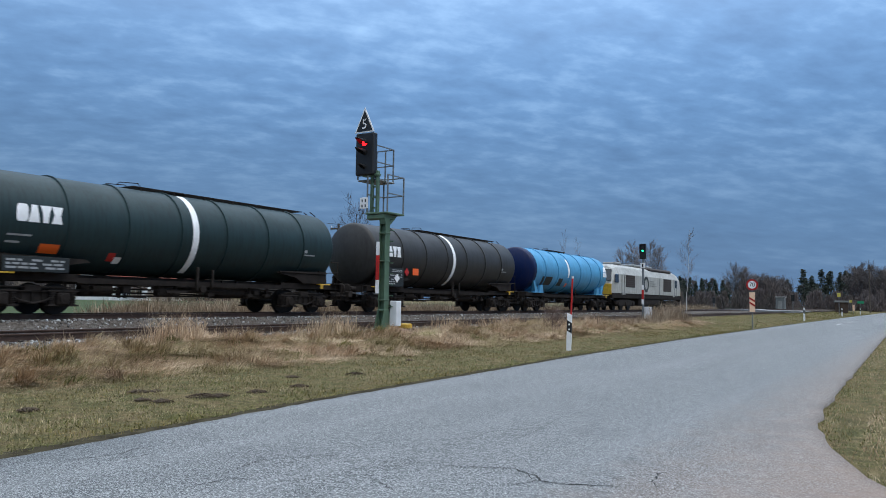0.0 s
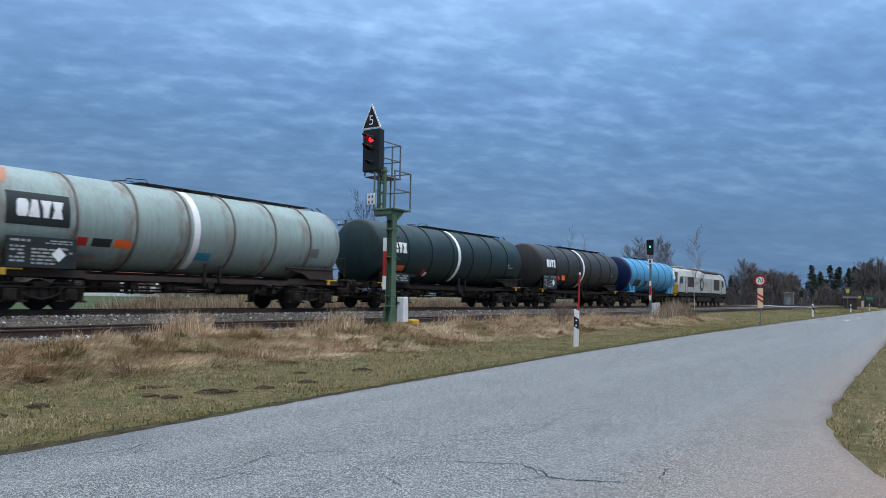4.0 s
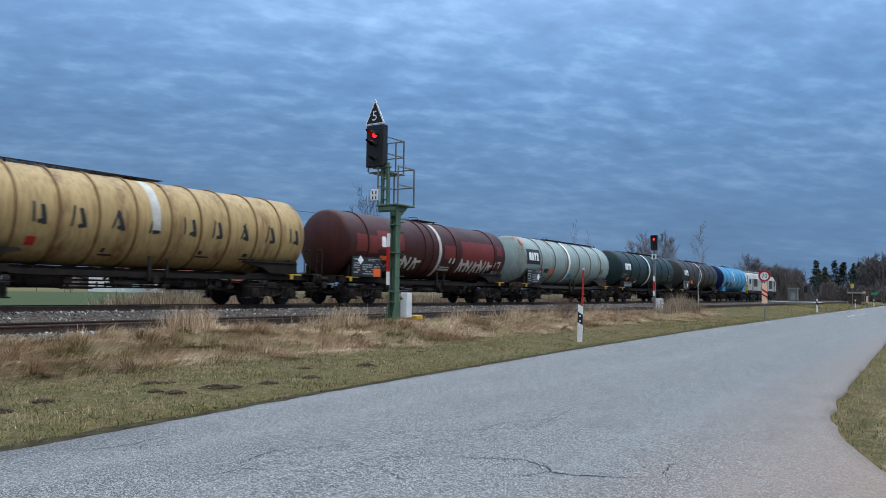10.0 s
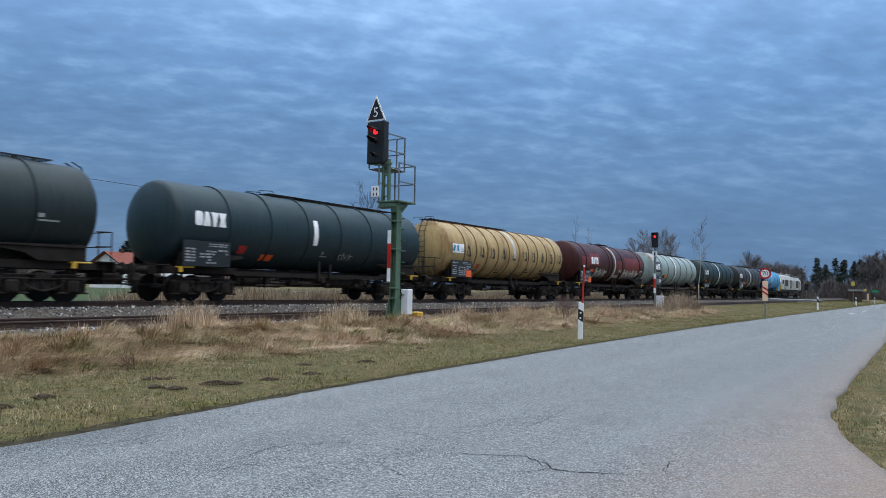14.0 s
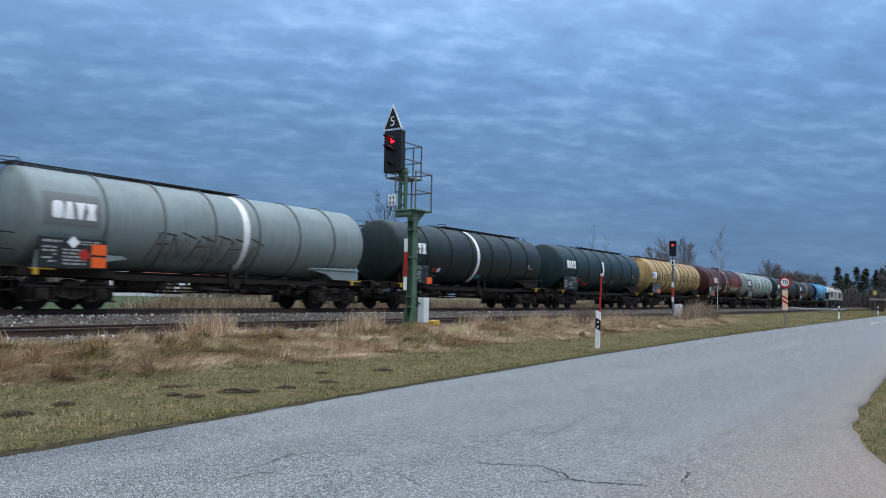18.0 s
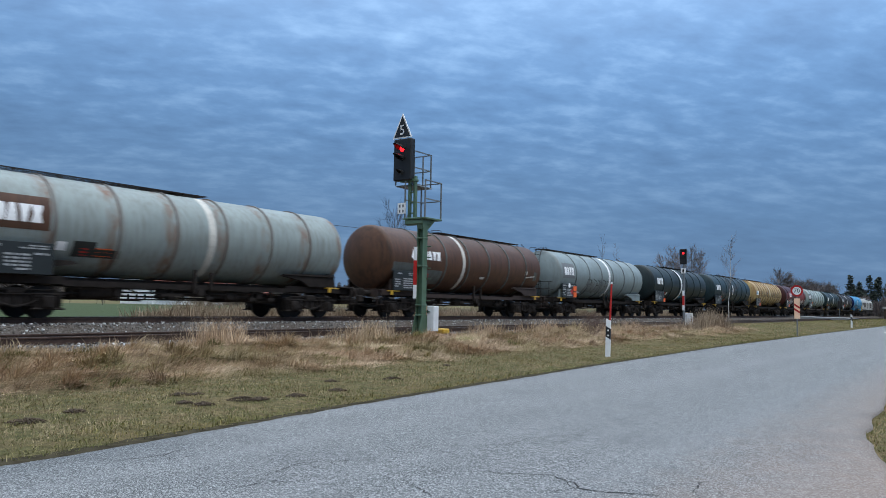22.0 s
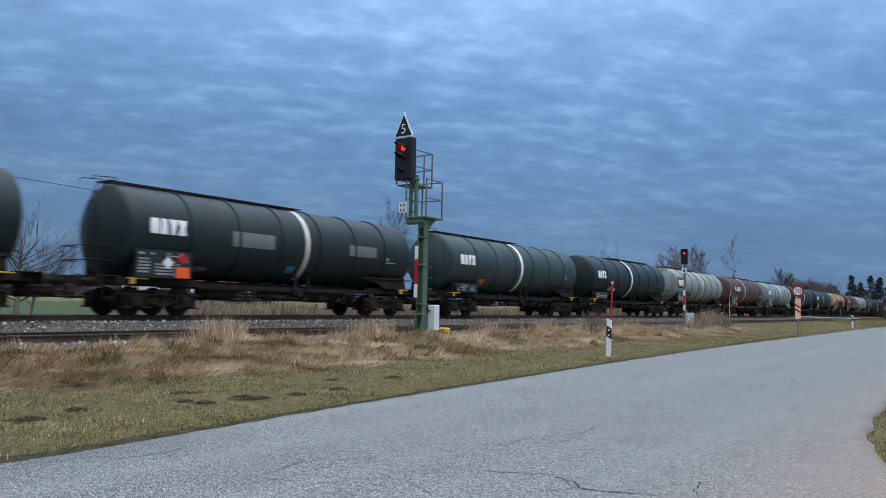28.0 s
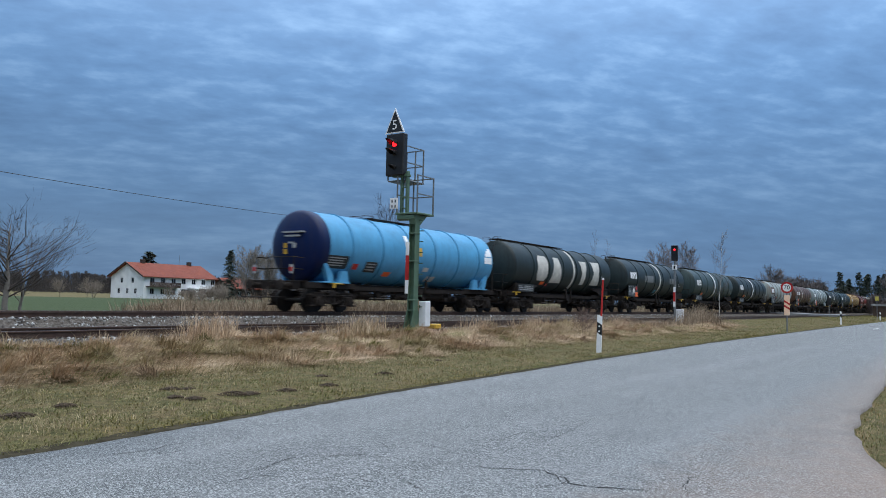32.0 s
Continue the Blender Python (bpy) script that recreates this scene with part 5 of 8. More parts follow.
add("beige-grey tank wagon with rust weeping from its hoops", x=-117.41, tank=BEIGE_GREY, hoop_mat=HOOP_GREY, band=(0.6, -62, 70, 0.34), band_mat=M_OFFWHITE, walk=REAR_WALK, rail_end=-1,
    marks=[(RUST, [("p", -6.75, -4.95, 2.45, 3.4)], "brown field behind the mark"), (M_WHITE, [("l", -5.85, 2.90)], "firm's mark in white blocks"), (M_PANEL, [("p", -4.2, -3.5, 1.8, 2.25), ("p", -3.5, -2.7, 1.8, 2.05)], "dark fields"), (M_RED, [("p", -3.95, -3.7, 1.85, 2.05)], "red label"), (M_ORANGE, [("p", -3.5, -2.95, 1.85, 2.08)], "orange warning plate"), (M_WHITE, [("p", -4.7, -4.4, 1.95, 2.2)], "white label")])
add("dark green-grey tank wagon with a white stripe", x=-134.55, tank=BLACK_GREY, band=(-0.2, -62, 70, 0.30), walk=FRONT_WALK, panel=False, rail_end=-1, guards=True, ladder=False,
    marks=[LOGO, TEXT, (M_ORANGE, [("p", -4.3, -3.75, 1.82, 2.05)], "orange warning plate"), (M_WHITE, [("p", -3.3, -3.0, 1.78, 1.98)], "white label"), (M_RED, [("p", -3.3, -3.0, 1.60, 1.76)], "red label")])
add("slate-grey tank wagon with a white stripe", x=-151.41, tank=FADED_SLATE, band=(-0.1, -62, 70, 0.30), walk=REAR_WALK, rail_end=-1, panel=False,
    marks=[LOGO, TEXT, (M_ORANGE, [("p", -4.3, -3.75, 1.72, 1.95)], "orange warning plate")])
add("dark grey tank wagon with lighter overpainted patches", x=-168.95, tank=DARK_GREY, band=(0.5, -62, 70, 0.30), band_mat=M_OFFWHITE, walk=REAR_WALK, rail_end=-1,
    marks=[LOGO, TEXT, (M_GREYPATCH, [("p", -3.15, -1.2, 2.45, 2.98), ("p", 2.9, 4.6, 2.5, 2.95)], "lighter overpaint"), (M_TEAL, [("p", -0.35, 0.1, 1.65, 1.9)], "blue label")],
    plates=[ORANGE_LOW, ("hazard_diamond", M_WHITE, (-5.7, 1.72, 0.28, 0.28, SIDE - 0.026, 45), "white hazard diamond"), ("hazard_diamond", M_RED, (-5.15, 1.88, 0.28, 0.28, SIDE - 0.026, 45), "red hazard diamond")])
add("dark grey tank wagon with four very large white blocks", x=-186.33, tank=DARK_GREY, band=(0.8, -62, 62, 0.30), band_mat=M_OFFWHITE, walk=REAR_WALK, rail_end=-1, panel=False,
    marks=[(M_OFFWHITE, [("b", 0, -4.35, -3.0, 1.95, 3.46), ("b", 1, -2.45, -0.95, 1.87, 3.45), ("b", 2, 1.78, 2.90, 1.87, 3.42), ("b", 3, 3.68, 5.10, 1.88, 3.46)], "very large white painted shapes"),
           TEXT, (M_ORANGE, [("p", -3.5, -3.0, 1.72, 1.9)], "orange warning plate"), (M_RED, [("p", -2.85, -2.45, 1.65, 1.8)], "red label")])
add("sky-blue tank wagon with navy end and red tail plates", x=-202.62, half=6.53, style="blue", tank=SKY_BLUE, hoop_mat=HOOP_BLUE, cap=NAVY, cap_label="navy-blue tank end",
    band=(-1.0, -15, 34, 0.30), walk=(-2.5, 0.8), rail_end=-1, ladder=False, panel=False, writing=False, yellow=(-5.9,),
    marks=[(M_WHITE, [("s", (5.75, 2.78), (6.5, 2.78), 0.34), ("s", (5.85, 3.08), (6.5, 3.08), 0.16), ("s", (6.0, 3.24), (6.5, 3.24), 0.16), ("s", (6.2, 3.38), (6.5, 3.38), 0.12)], "white firm's mark"),
           (M_PANEL, [("p", -6.3, -5.0, 1.82, 2.35), ("p", -3.85, -3.05, 1.75, 2.2)], "dark data fields"), (M_CHALK, [("s", (-6.2, 2.25 - 0.1 * k), (-5.2 - 0.1 * (k % 2), 2.25 - 0.1 * k), 0.045) for k in range(4)] + [("s", (-3.75, 2.1 - 0.12 * k), (-3.2, 2.1 - 0.12 * k), 0.05) for k in range(3)], "rows of small writing"),
           (M_RED, [("s", (-4.65, 1.95), (-4.3, 1.95), 0.24)], "red diamond"), (M_ORANGE, [("p", -2.4, -1.9, 1.62, 1.82)], "orange warning plate"), (M_OFFWHITE, [("p", 1.0, 1.7, 1.5, 1.75), ("p", 0.4, 0.8, 1.95, 2.15)], "pale labels"), (M_YELLOW, [("p", -0.15, 0.1, 2.65, 3.05)], "yellow label")],
    plates=[])

# tail plates on the last wagon
last = wagons[-1]
END = -6.53 - head_profile(6.53)[1] + 0.03
for y in (-1.05, 1.05):
    bm = bmesh.new()
    box(bm, (-7.98, y - 0.10, 1.52), (-7.94, y + 0.10, 1.86), 0.01)
    tp = part("tail_plate", bm, M_CHALK, last, "red and white tail plate")
    bm = bmesh.new()
    box(bm, (-7.99, y - 0.085, 1.61), (-7.978, y + 0.085, 1.77))
    part("red_field", bm, M_RED, tp)

for k, (y0, y1, z) in enumerate(((-0.75, 0.45, 3.22), (-0.55, 0.30, 3.06), (-0.20, 0.10, 2.78))):
    bm = bmesh.new()
    box(bm, (END - 0.045, y0, z), (END + 0.08, y1, z + 0.07))
    part("end_writing", bm, M_CHALK, last, "bar of small white writing")
for y, z, mat in ((0.25, 2.45, M_YELLOW), (0.25, 2.70, M_YELLOW), (-0.25, 2.70, M_CHALK)):
    bm = bmesh.new()
    box(bm, (END - 0.045, y - 0.09, z - 0.1), (END + 0.08, y + 0.09, z + 0.1))
    part("end_label", bm, mat, last)

# ---- locomotive ----
M_LOCO = tank_paint("off_white_loco_paint", (0.47, 0.465, 0.43), (0.10, 0.08, 0.06), dirt=0.35, rough=0.45)
M_LOCOGREY = plain("loco_grey_roof", (0.27, 0.27, 0.26), 0.6, 0, 0.3, 2.0)
M_LOUVRE = plain("dark_louvre", (0.05, 0.036, 0.030), 0.7, 0, 0.3, 8.0)


def loco():
    w = thing("diesel_locomotive", pose(69.9, TRACK_Y, RAIL_Z), "off-white diesel freight locomotive with dark grilles and yellow nose", "locomotive")
    prof = ((-1.32, 1.44), (-1.32, 3.05), (-1.02, 3.62), (-0.55, 3.86), (0.55, 3.86), (1.02, 3.62), (1.32, 3.05), (1.32, 1.44))
    bm = bmesh.new()
    stations = ((-10.3, 0.92, 0.40), (-9.65, 0.97, 0.93), (-8.6, 1.0, 1.0), (8.6, 1.0, 1.0), (9.65, 0.97, 0.93), (10.3, 0.92, 0.40))
    rings = []
    for x, kw, kh in stations:
        ring = []
        for y, z in prof:
            ring.append(bm.verts.new((x, y * kw, 1.44 + (z - 1.44) * kh)))
        rings.append(ring)
    for u, v in zip(rings, rings[1:]):
        for k in range(len(prof)):
            j = (k + 1) % len(prof)
            bm.faces.new((u[k], u[j], v[j], v[k]))
    bm.faces.new(rings[0][::-1])
    bm.faces.new(rings[-1])
    body = part("body", bm, M_LOCO, w)
    for x0, x1 in ((-2.8, 0.2), (1.2, 2.6), (-7.4, -6.2)):
        bm = bmesh.new()
        box(bm, (x0, -0.62, 3.90), (x1, 0.62, 4.12), 0.06)
        part("roof_unit", bm, M_LOCOGREY, body)
    bm = bmesh.new()
    box(bm, (0.4, -1.08, 3.58), (7.4, 1.08, 3.93), 0.12)
    part("roof_grille", bm, M_LOUVRE, body)
    for x0, x1, z0, z1, nm in ((-7.1, -4.7, 1.98, 3.02, "grille"), (3.9, 6.5, 1.78, 3.02, "grille"), (-9.75, -8.9, 2.3, 2.98, "side_window"), (7.9, 8.6, 2.2, 2.95, "side_window")):
        bm = bmesh.new()
        box(bm, (x0, -1.345, z0), (x1, -1.30, z1), 0.02)
        g = part(nm, bm, M_GLASS if "window" in nm else M_LOUVRE, body)
        if nm == "grille":
            for k in range(6):
                bm = bmesh.new()
                box(bm, (x0 + 0.05, -1.36, z0 + (z1 - z0) * (k + 0.3) / 6), (x1 - 0.05, -1.345, z0 + (z1 - z0) * (k + 0.55) / 6))
                part("slat", bm, M_BROWNFRAME, g)
    # cab windows and yellow noses
    for s_ in (-1, 1):
        for y in (-0.62, 0.62):
            bm = bmesh.new()
            v = [bm.verts.new((s_ * a, y + b, c)) for a, b, c in ((10.20, -0.52, 2.42), (10.20, 0.52, 2.42), (9.74, 0.42, 3.36), (9.74, -0.42, 3.36), (10.31, -0.52, 2.46), (10.31, 0.52, 2.46), (9.84, 0.42, 3.40), (9.84, -0.42, 3.40))]
            for q in ((0, 1, 2, 3), (4, 7, 6, 5), (0, 4, 5, 1), (1, 5, 6, 2), (2, 6, 7, 3), (3, 7, 4, 0)):
                bm.faces.new([v[i] for i in q])
            part("cab_window", bm, M_GLASS, body)
        bm = bmesh.new()
        box(bm, (s_ * 10.34 if s_ < 0 else 10.26, -1.22, 1.30), (-10.26 if s_ < 0 else 10.34, 1.22, 2.18), 0.02)
        part("nose_panel", bm, M_YELLOW, body, "yellow warning panel")
        for y in (-0.875, 0.875):
            shared("buffer", "buffer", buffer_shape, M_DARKIRON, w, pose(s_ * 10.34, y, 1.06, 0, 0, 0 if s_ > 0 else 180))
        shared("coupling", "coupling", coupling_shape, M_DARKIRON, w, pose(s_ * 10.34, 0, 0, 0, 0, 0 if s_ > 0 else 180))
        for x in (s_ * 8.2, s_ * 7.5, s_ * 2.4):
            bm = bmesh.new()
            rod(bm, ((x, -1.37, 1.3), (x, -1.37, 3.0)), 0.02)
            part("grab_rail", bm, M_GALV, body)
        bm = bmesh.new()
        box(bm, (s_ * 7.55 - 0.35, -1.34, 1.32), (s_ * 7.55 + 0.35, -1.31, 3.05), 0.015)
        part("cab_door", bm, M_LOCO, body)
    bm = bmesh.new()
    lathe(bm, ((-1.345, 0.46), (-1.345, 0.72), (-1.325, 0.72), (-1.325, 0.46)), 28, "y", (-1.5, 0, 2.35))
    part("firm_mark", bm, M_PANEL, body, "grey ring mark")
    bm = bmesh.new()
    for k in range(3):
        box(bm, (-0.5, -1.345, 2.2 + 0.2 * k), (1.6 - 0.4 * k, -1.33, 2.27 + 0.2 * k))
    part("writing", bm, M_LOCOGREY, body)
    bm = bmesh.new()
    box(bm, (-10.3, -1.30, 1.02), (10.3, 1.30, 1.435), 0.03)
    part("underframe", bm, M_FRAME, w)
    bm = bmesh.new()
    box(bm, (-3.2, -1.25, 0.40), (3.2, 1.25, 1.08), 0.12)
    part("fuel_tank", bm, M_DARKIRON, w)
    for x in (-6.8, 6.8):
        bm = bmesh.new()
        for y in (-1.12, 1.12):
            prism(bm, ((-2.4, 0.52), (-2.3, 0.78), (-0.6, 0.92), (0.6, 0.92), (2.3, 0.78), (2.4, 0.52), (1.2, 0.40), (-1.2, 0.40)), y - 0.1, y + 0.1)
            for k in (-1.85, 0, 1.85):
                box(bm, (k - 0.2, y - 0.18, 0.36), (k + 0.2, y + 0.18, 0.70), 0.04)
        box(bm, (-2.2, -0.9, 0.60), (2.2, 0.9, 0.90), 0.05)
        bg = part("bogie", bm, M_DARKIRON, w, m=pose(x, 0, 0))
        for k in (-1.85, 0, 1.85):
            ws = shared("wheelset", "wheelset", wheelset, M_WHEEL, bg, pose(k, 0, 0.46))
            TURNING.append((ws, k, 0.46))
    return w


train = wagons + [loco()]
train[-1]["x0"] = 69.9

# ---- signals and road furniture ----
M_REDLAMP = glowing("red_lamp", (1.0, 0.012, 0.018), 3.2)
M_GREENLAMP = glowing("green_lamp", (0.02, 1.0, 0.42), 2.2)
M_DARKLENS = Mat("dark_lens", 0.15).color((0.01, 0.01, 0.012)).m


def lens(bm, x, z, r, y):
    lathe(bm, ((y, 0.0), (y - 0.02, r * 0.6), (y - 0.012, r * 0.9), (y, r), (y + 0.02, r)), 20, "y", (x, 0, z))


def hood(bm, x, z, r, y, length):
    """A lamp hood: the upper half of a tube, cut back below."""
    n = 14
    rows = []
    for k in range(n + 1):
        a = math.pi * (-0.08 + 1.16 * k / n)
        reach = length * (0.35 + 0.65 * math.sin(max(0.0, min(math.pi, a))))
        rows.append([bm.verts.new((x + math.cos(a) * q, yy, z + math.sin(a) * q)) for q, yy in ((r, y), (r * 0.9, y - reach), (r * 0.9 - 0.008, y - reach), (r - 0.008, y))])
    for u, v in zip(rows, rows[1:]):
        for k in range(4):
            bm.faces.new((u[k], u[(k + 1) % 4], v[(k + 1) % 4], v[k]))


def text_part(name, body, size, m, material, parent, label=""):
    cu = bpy.data.curves.new(name, "FONT")
    cu.body, cu.size, cu.align_x, cu.align_y, cu.extrude = body, size, "CENTER", "CENTER", 0.003
    tmp = new(name, cu)
    dg = bpy.context.evaluated_depsgraph_get()
    me = bpy.data.meshes.new_from_object(tmp.evaluated_get(dg))
    bpy.data.objects.remove(tmp)
    me.materials.clear()
    me.materials.append(material)
    ob = new(name, me)
    ob.parent = parent
    ob.matrix_basis = m
    return tagged(ob, label)


def rail_cage(parent, x0, x1, y0, y1, z0, z1, extra=()):
    """Railing of a work platform: posts, and bars on three sides at two heights."""
    for x, y in [(x, y) for x in (x0, x1) for y in (y0, y1)] + list(extra):
        bm = bmesh.new()
        box(bm, (x - 0.02, y - 0.02, z0), (x + 0.02, y + 0.02, z1))
        part("railing_post", bm, M_GALV, parent)
    for z in ((z0 + z1) / 2, z1 - 0.02):
        for lo, hi in (((x0, y0 - 0.017, z - 0.017), (x1, y0 + 0.017, z + 0.017)), ((x0, y1 - 0.017, z - 0.017), (x1, y1 + 0.017, z + 0.017)), ((x1 - 0.0165, y0, z - 0.0165), (x1 + 0.0165, y1, z + 0.0165))):
            bm = bmesh.new()
            box(bm, lo, hi)
            part("railing_bar", bm, M_GALV, parent)


def mast_plate(parent, x, y, z0, z1, w=0.13):
    """White, red, white mast plate that faces the trains."""
    for a, b, mat in ((0.0, 0.26, M_WHITE), (0.26, 0.74, M_RED), (0.74, 1.0, M_WHITE)):
        bm = bmesh.new()
        box(bm, (x - 0.01, y - w / 2, z0 + (z1 - z0) * a), (x + 0.01, y + w / 2, z0 + (z1 - z0) * b))
        part("mast_plate", bm, mat, parent, "red field of the mast plate" if mat is M_RED else "white field of the mast plate")




def main_signal():
    s_ = thing("railway_signal", pose(19.6, 14.7, 0.36), "green railway signal mast with a work platform, showing red", "railway signal")
    bm = bmesh.new()
    for y in (-0.11, 0.11):
        box(bm, (-0.12, y - 0.012, 0.0), (0.12, y + 0.012, 3.80))
    box(bm, (-0.012, -0.10, 0.0), (0.012, 0.10, 3.80))
    for y in (-1, 1):
        prism(bm, ((-0.30, 0.0), (0.30, 0.0), (0.28, 0.10), (0.13, 0.62), (-0.13, 0.62), (-0.28, 0.10)), y * 0.135 - 0.01, y * 0.135 + 0.01)
    box(bm, (-0.34, -0.28, -0.25), (0.34, 0.28, 0.03), 0.02)
    for z in (0.62, 0.95, 2.2, 3.1):
        box(bm, (-0.135, -0.14, z), (0.135, 0.14, z + 0.05), 0.008)
    mast = part("mast", bm, M_GRN, s_, "green steel mast")
    for k in range(9):
        bm = bmesh.new()
        box(bm, (0.10, -0.27, 0.75 + 0.35 * k), (0.14, -0.12, 0.78 + 0.35 * k))
        part("step", bm, M_GRN, mast)
    bm = bmesh.new()
    box(bm, (-0.2, -0.24, 3.74), (0.74, 0.66, 3.80), 0.01)
    prism(bm, ((-0.18, 3.72), (0.5, 3.72), (0.16, 3.42), (-0.12, 3.42)), -0.12, 0.12)
    prism(bm, ((-0.18, 3.72), (-0.05, 3.72), (-0.05, 3.55), (-0.18, 3.60)), -0.1, 0.6)
    part("platform", bm, M_GRN, s_)
    rail_cage(s_, -0.16, 0.72, -0.20, 0.62, 3.78, 5.02, ((0.15, 0.62), (0.45, 0.62)))
    rail_cage(s_, 0.02, 1.02, 0.46, 1.18, 4.94, 6.08, ((1.02, 0.80),))
    bm = bmesh.new()
    box(bm, (0.06, 0.42, 4.90), (1.06, 1.22, 4.94), 0.01)
    part("upper_platform", bm, M_GALV, s_)
    bm = bmesh.new()
    for y in (0.36, 0.58):
        box(bm, (-0.02, y - 0.04, 3.78), (0.10, y + 0.04, 5.2), 0.01)
    for z in (3.95, 4.3, 4.65):
        box(bm, (0.0, 0.36, z), (0.08, 0.58, z + 0.04))
    box(bm, (-0.05, 0.30, 5.02), (0.14, 0.95, 5.10), 0.01)
    part("head_bracket", bm, M_GRN, s_)
    # head
    bm = bmesh.new()
    box(bm, (-0.37, -0.10, 5.06), (0.37, 0.14, 6.46), 0.03)
    head = part("signal_head", bm, M_BLACK, s_, "black signal head", FACE_AT(-0.05, 0.80))
    for z, r, mat, nm in ((6.12, 0.10, M_REDLAMP, "red_light"), (5.80, 0.085, M_DARKLENS, "dark_lens"), (5.32, 0.06, M_DARKLENS, "dark_lens")):
        bm = bmesh.new()
        lens(bm, 0.0, z, r, -0.11)
        part(nm, bm, mat, head, "glowing red lamp" if nm == "red_light" else "unlit lens")
        bm = bmesh.new()
        hood(bm, 0.0, z, r + 0.03, -0.10, 0.46 if r > 0.08 else 0.30)
        part("lamp_hood", bm, M_BLACK, head)
    # triangular speed sign
    bm = bmesh.new()
    prism(bm, ((-0.40, 6.48), (0.40, 6.48), (0.0, 7.32)), -0.02, 0.01)
    sign = part("triangle_sign", bm, M_WHITE, s_, "white-edged triangle", FACE_AT(-0.12, 0.82))
    bm = bmesh.new()
    prism(bm, ((-0.335, 6.52), (0.335, 6.52), (0.0, 7.22)), -0.026, -0.021)
    part("black_field", bm, M_BLACK, sign)
    text_part("numeral", "5", 0.46, pose(0, -0.032, 6.74, 90, 0, 0), M_WHITE, sign, "white numeral 5")
    mast_plate(s_, -0.16, 0.14, 1.18, 2.84)
    # cabinet, number plate, cable marker
    bm = bmesh.new()
    box(bm, (0.14, -0.42, 0.14), (0.42, -0.145, 0.95), 0.02)
    cab = part("cabinet", bm, M_CABINET, s_, "light grey cabinet")
    bm = bmesh.new()
    box(bm, (0.122, -0.20, 0.72), (0.138, -0.17, 0.82))
    part("lock", bm, M_BLACK, cab)
    bm = bmesh.new()
    box(bm, (-0.22, 0.56, 3.94), (-0.20, 0.88, 4.30), 0.005)
    np_ = part("name_plate", bm, M_WHITE, s_, "white plate with two rows of dark bars")
    bm = bmesh.new()
    for z in (3.98, 4.15):
        for y in (0.63, 0.76):
            box(bm, (-0.226, y, z), (-0.221, y + 0.045, z + 0.09))
    part("plate_bars", bm, M_BLACK, np_)
    return s_


def FACE_AT(x, y):
    return pose(x, y, 0, 0, 0, -90)


main_signal()
bm = bmesh.new()
box(bm, (-0.18, -0.16, 0.0), (0.18, 0.16, 0.16), 0.03)
solid("cable_marker", bm, M_YELLOW, "yellow cable marker block beside the signal mast", "marker block", m=pose(20.35, 14.35, 0.42))


def second_signal():
    s_ = thing("railway_signal", pose(46.2, 14.7, 0.30), "slim railway signal that changes from green to red", "railway signal")
    bm = bmesh.new()
    tube(bm, (0, 0, 0), (0, 0, 3.9), 0.07, 12)
    box(bm, (-0.2, -0.2, -0.2), (0.2, 0.2, 0.06), 0.02)
    part("mast", bm, M_GALV, s_)
    bm = bmesh.new()
    box(bm, (-0.20, -0.02, 3.80), (0.20, 0.12, 4.74), 0.02)
    head = part("signal_head", bm, M_BLACK, s_, "black signal head", FACE_AT(-0.08, 0))
    for z, mat, nm in ((4.47, M_REDLAMP, "red_light"), (4.30, M_GREENLAMP, "green_light")):
        bm = bmesh.new()
        lens(bm, 0.0, z, 0.062, -0.03)
        part(nm, bm, mat, head)
    # both lamps always glow; an added cover slides over the one that is off
    bm = bmesh.new()
    box(bm, (-0.10, -0.075, 4.385), (0.10, -0.060, 4.555), 0.005)
    shutter = part("added_lamp_cover", bm, M_BLACK, head, "black cover added to hide the lamp that is off")
    bm = bmesh.new()
    for x in (-0.20, 0.20):
        box(bm, (x - 0.005, -0.09, 4.15), (x + 0.005, -0.02, 4.70))
    box(bm, (-0.20, -0.09, 4.69), (0.20, -0.02, 4.70))
    part("sun_shield", bm, M_BLACK, head)
    mast_plate(s_, -0.09, 0.0, 1.0, 2.2, 0.13)
    bm = bmesh.new()
    box(bm, (-0.10, -0.15, 3.25), (-0.08, 0.15, 3.55), 0.005)
    np_ = part("name_plate", bm, M_WHITE, s_)
    bm = bmesh.new()
    box(bm, (-0.106, -0.05, 3.30), (-0.101, 0.05, 3.50))
    part("plate_bars", bm, M_BLACK, np_)
    bm = bmesh.new()
    box(bm, (0.05, -0.45, 0.05), (0.35, -0.05, 0.85), 0.02)
    part("cabinet", bm, M_CABINET, s_)
    return s_, shutter


SIG2, LAMP_COVER = second_signal()


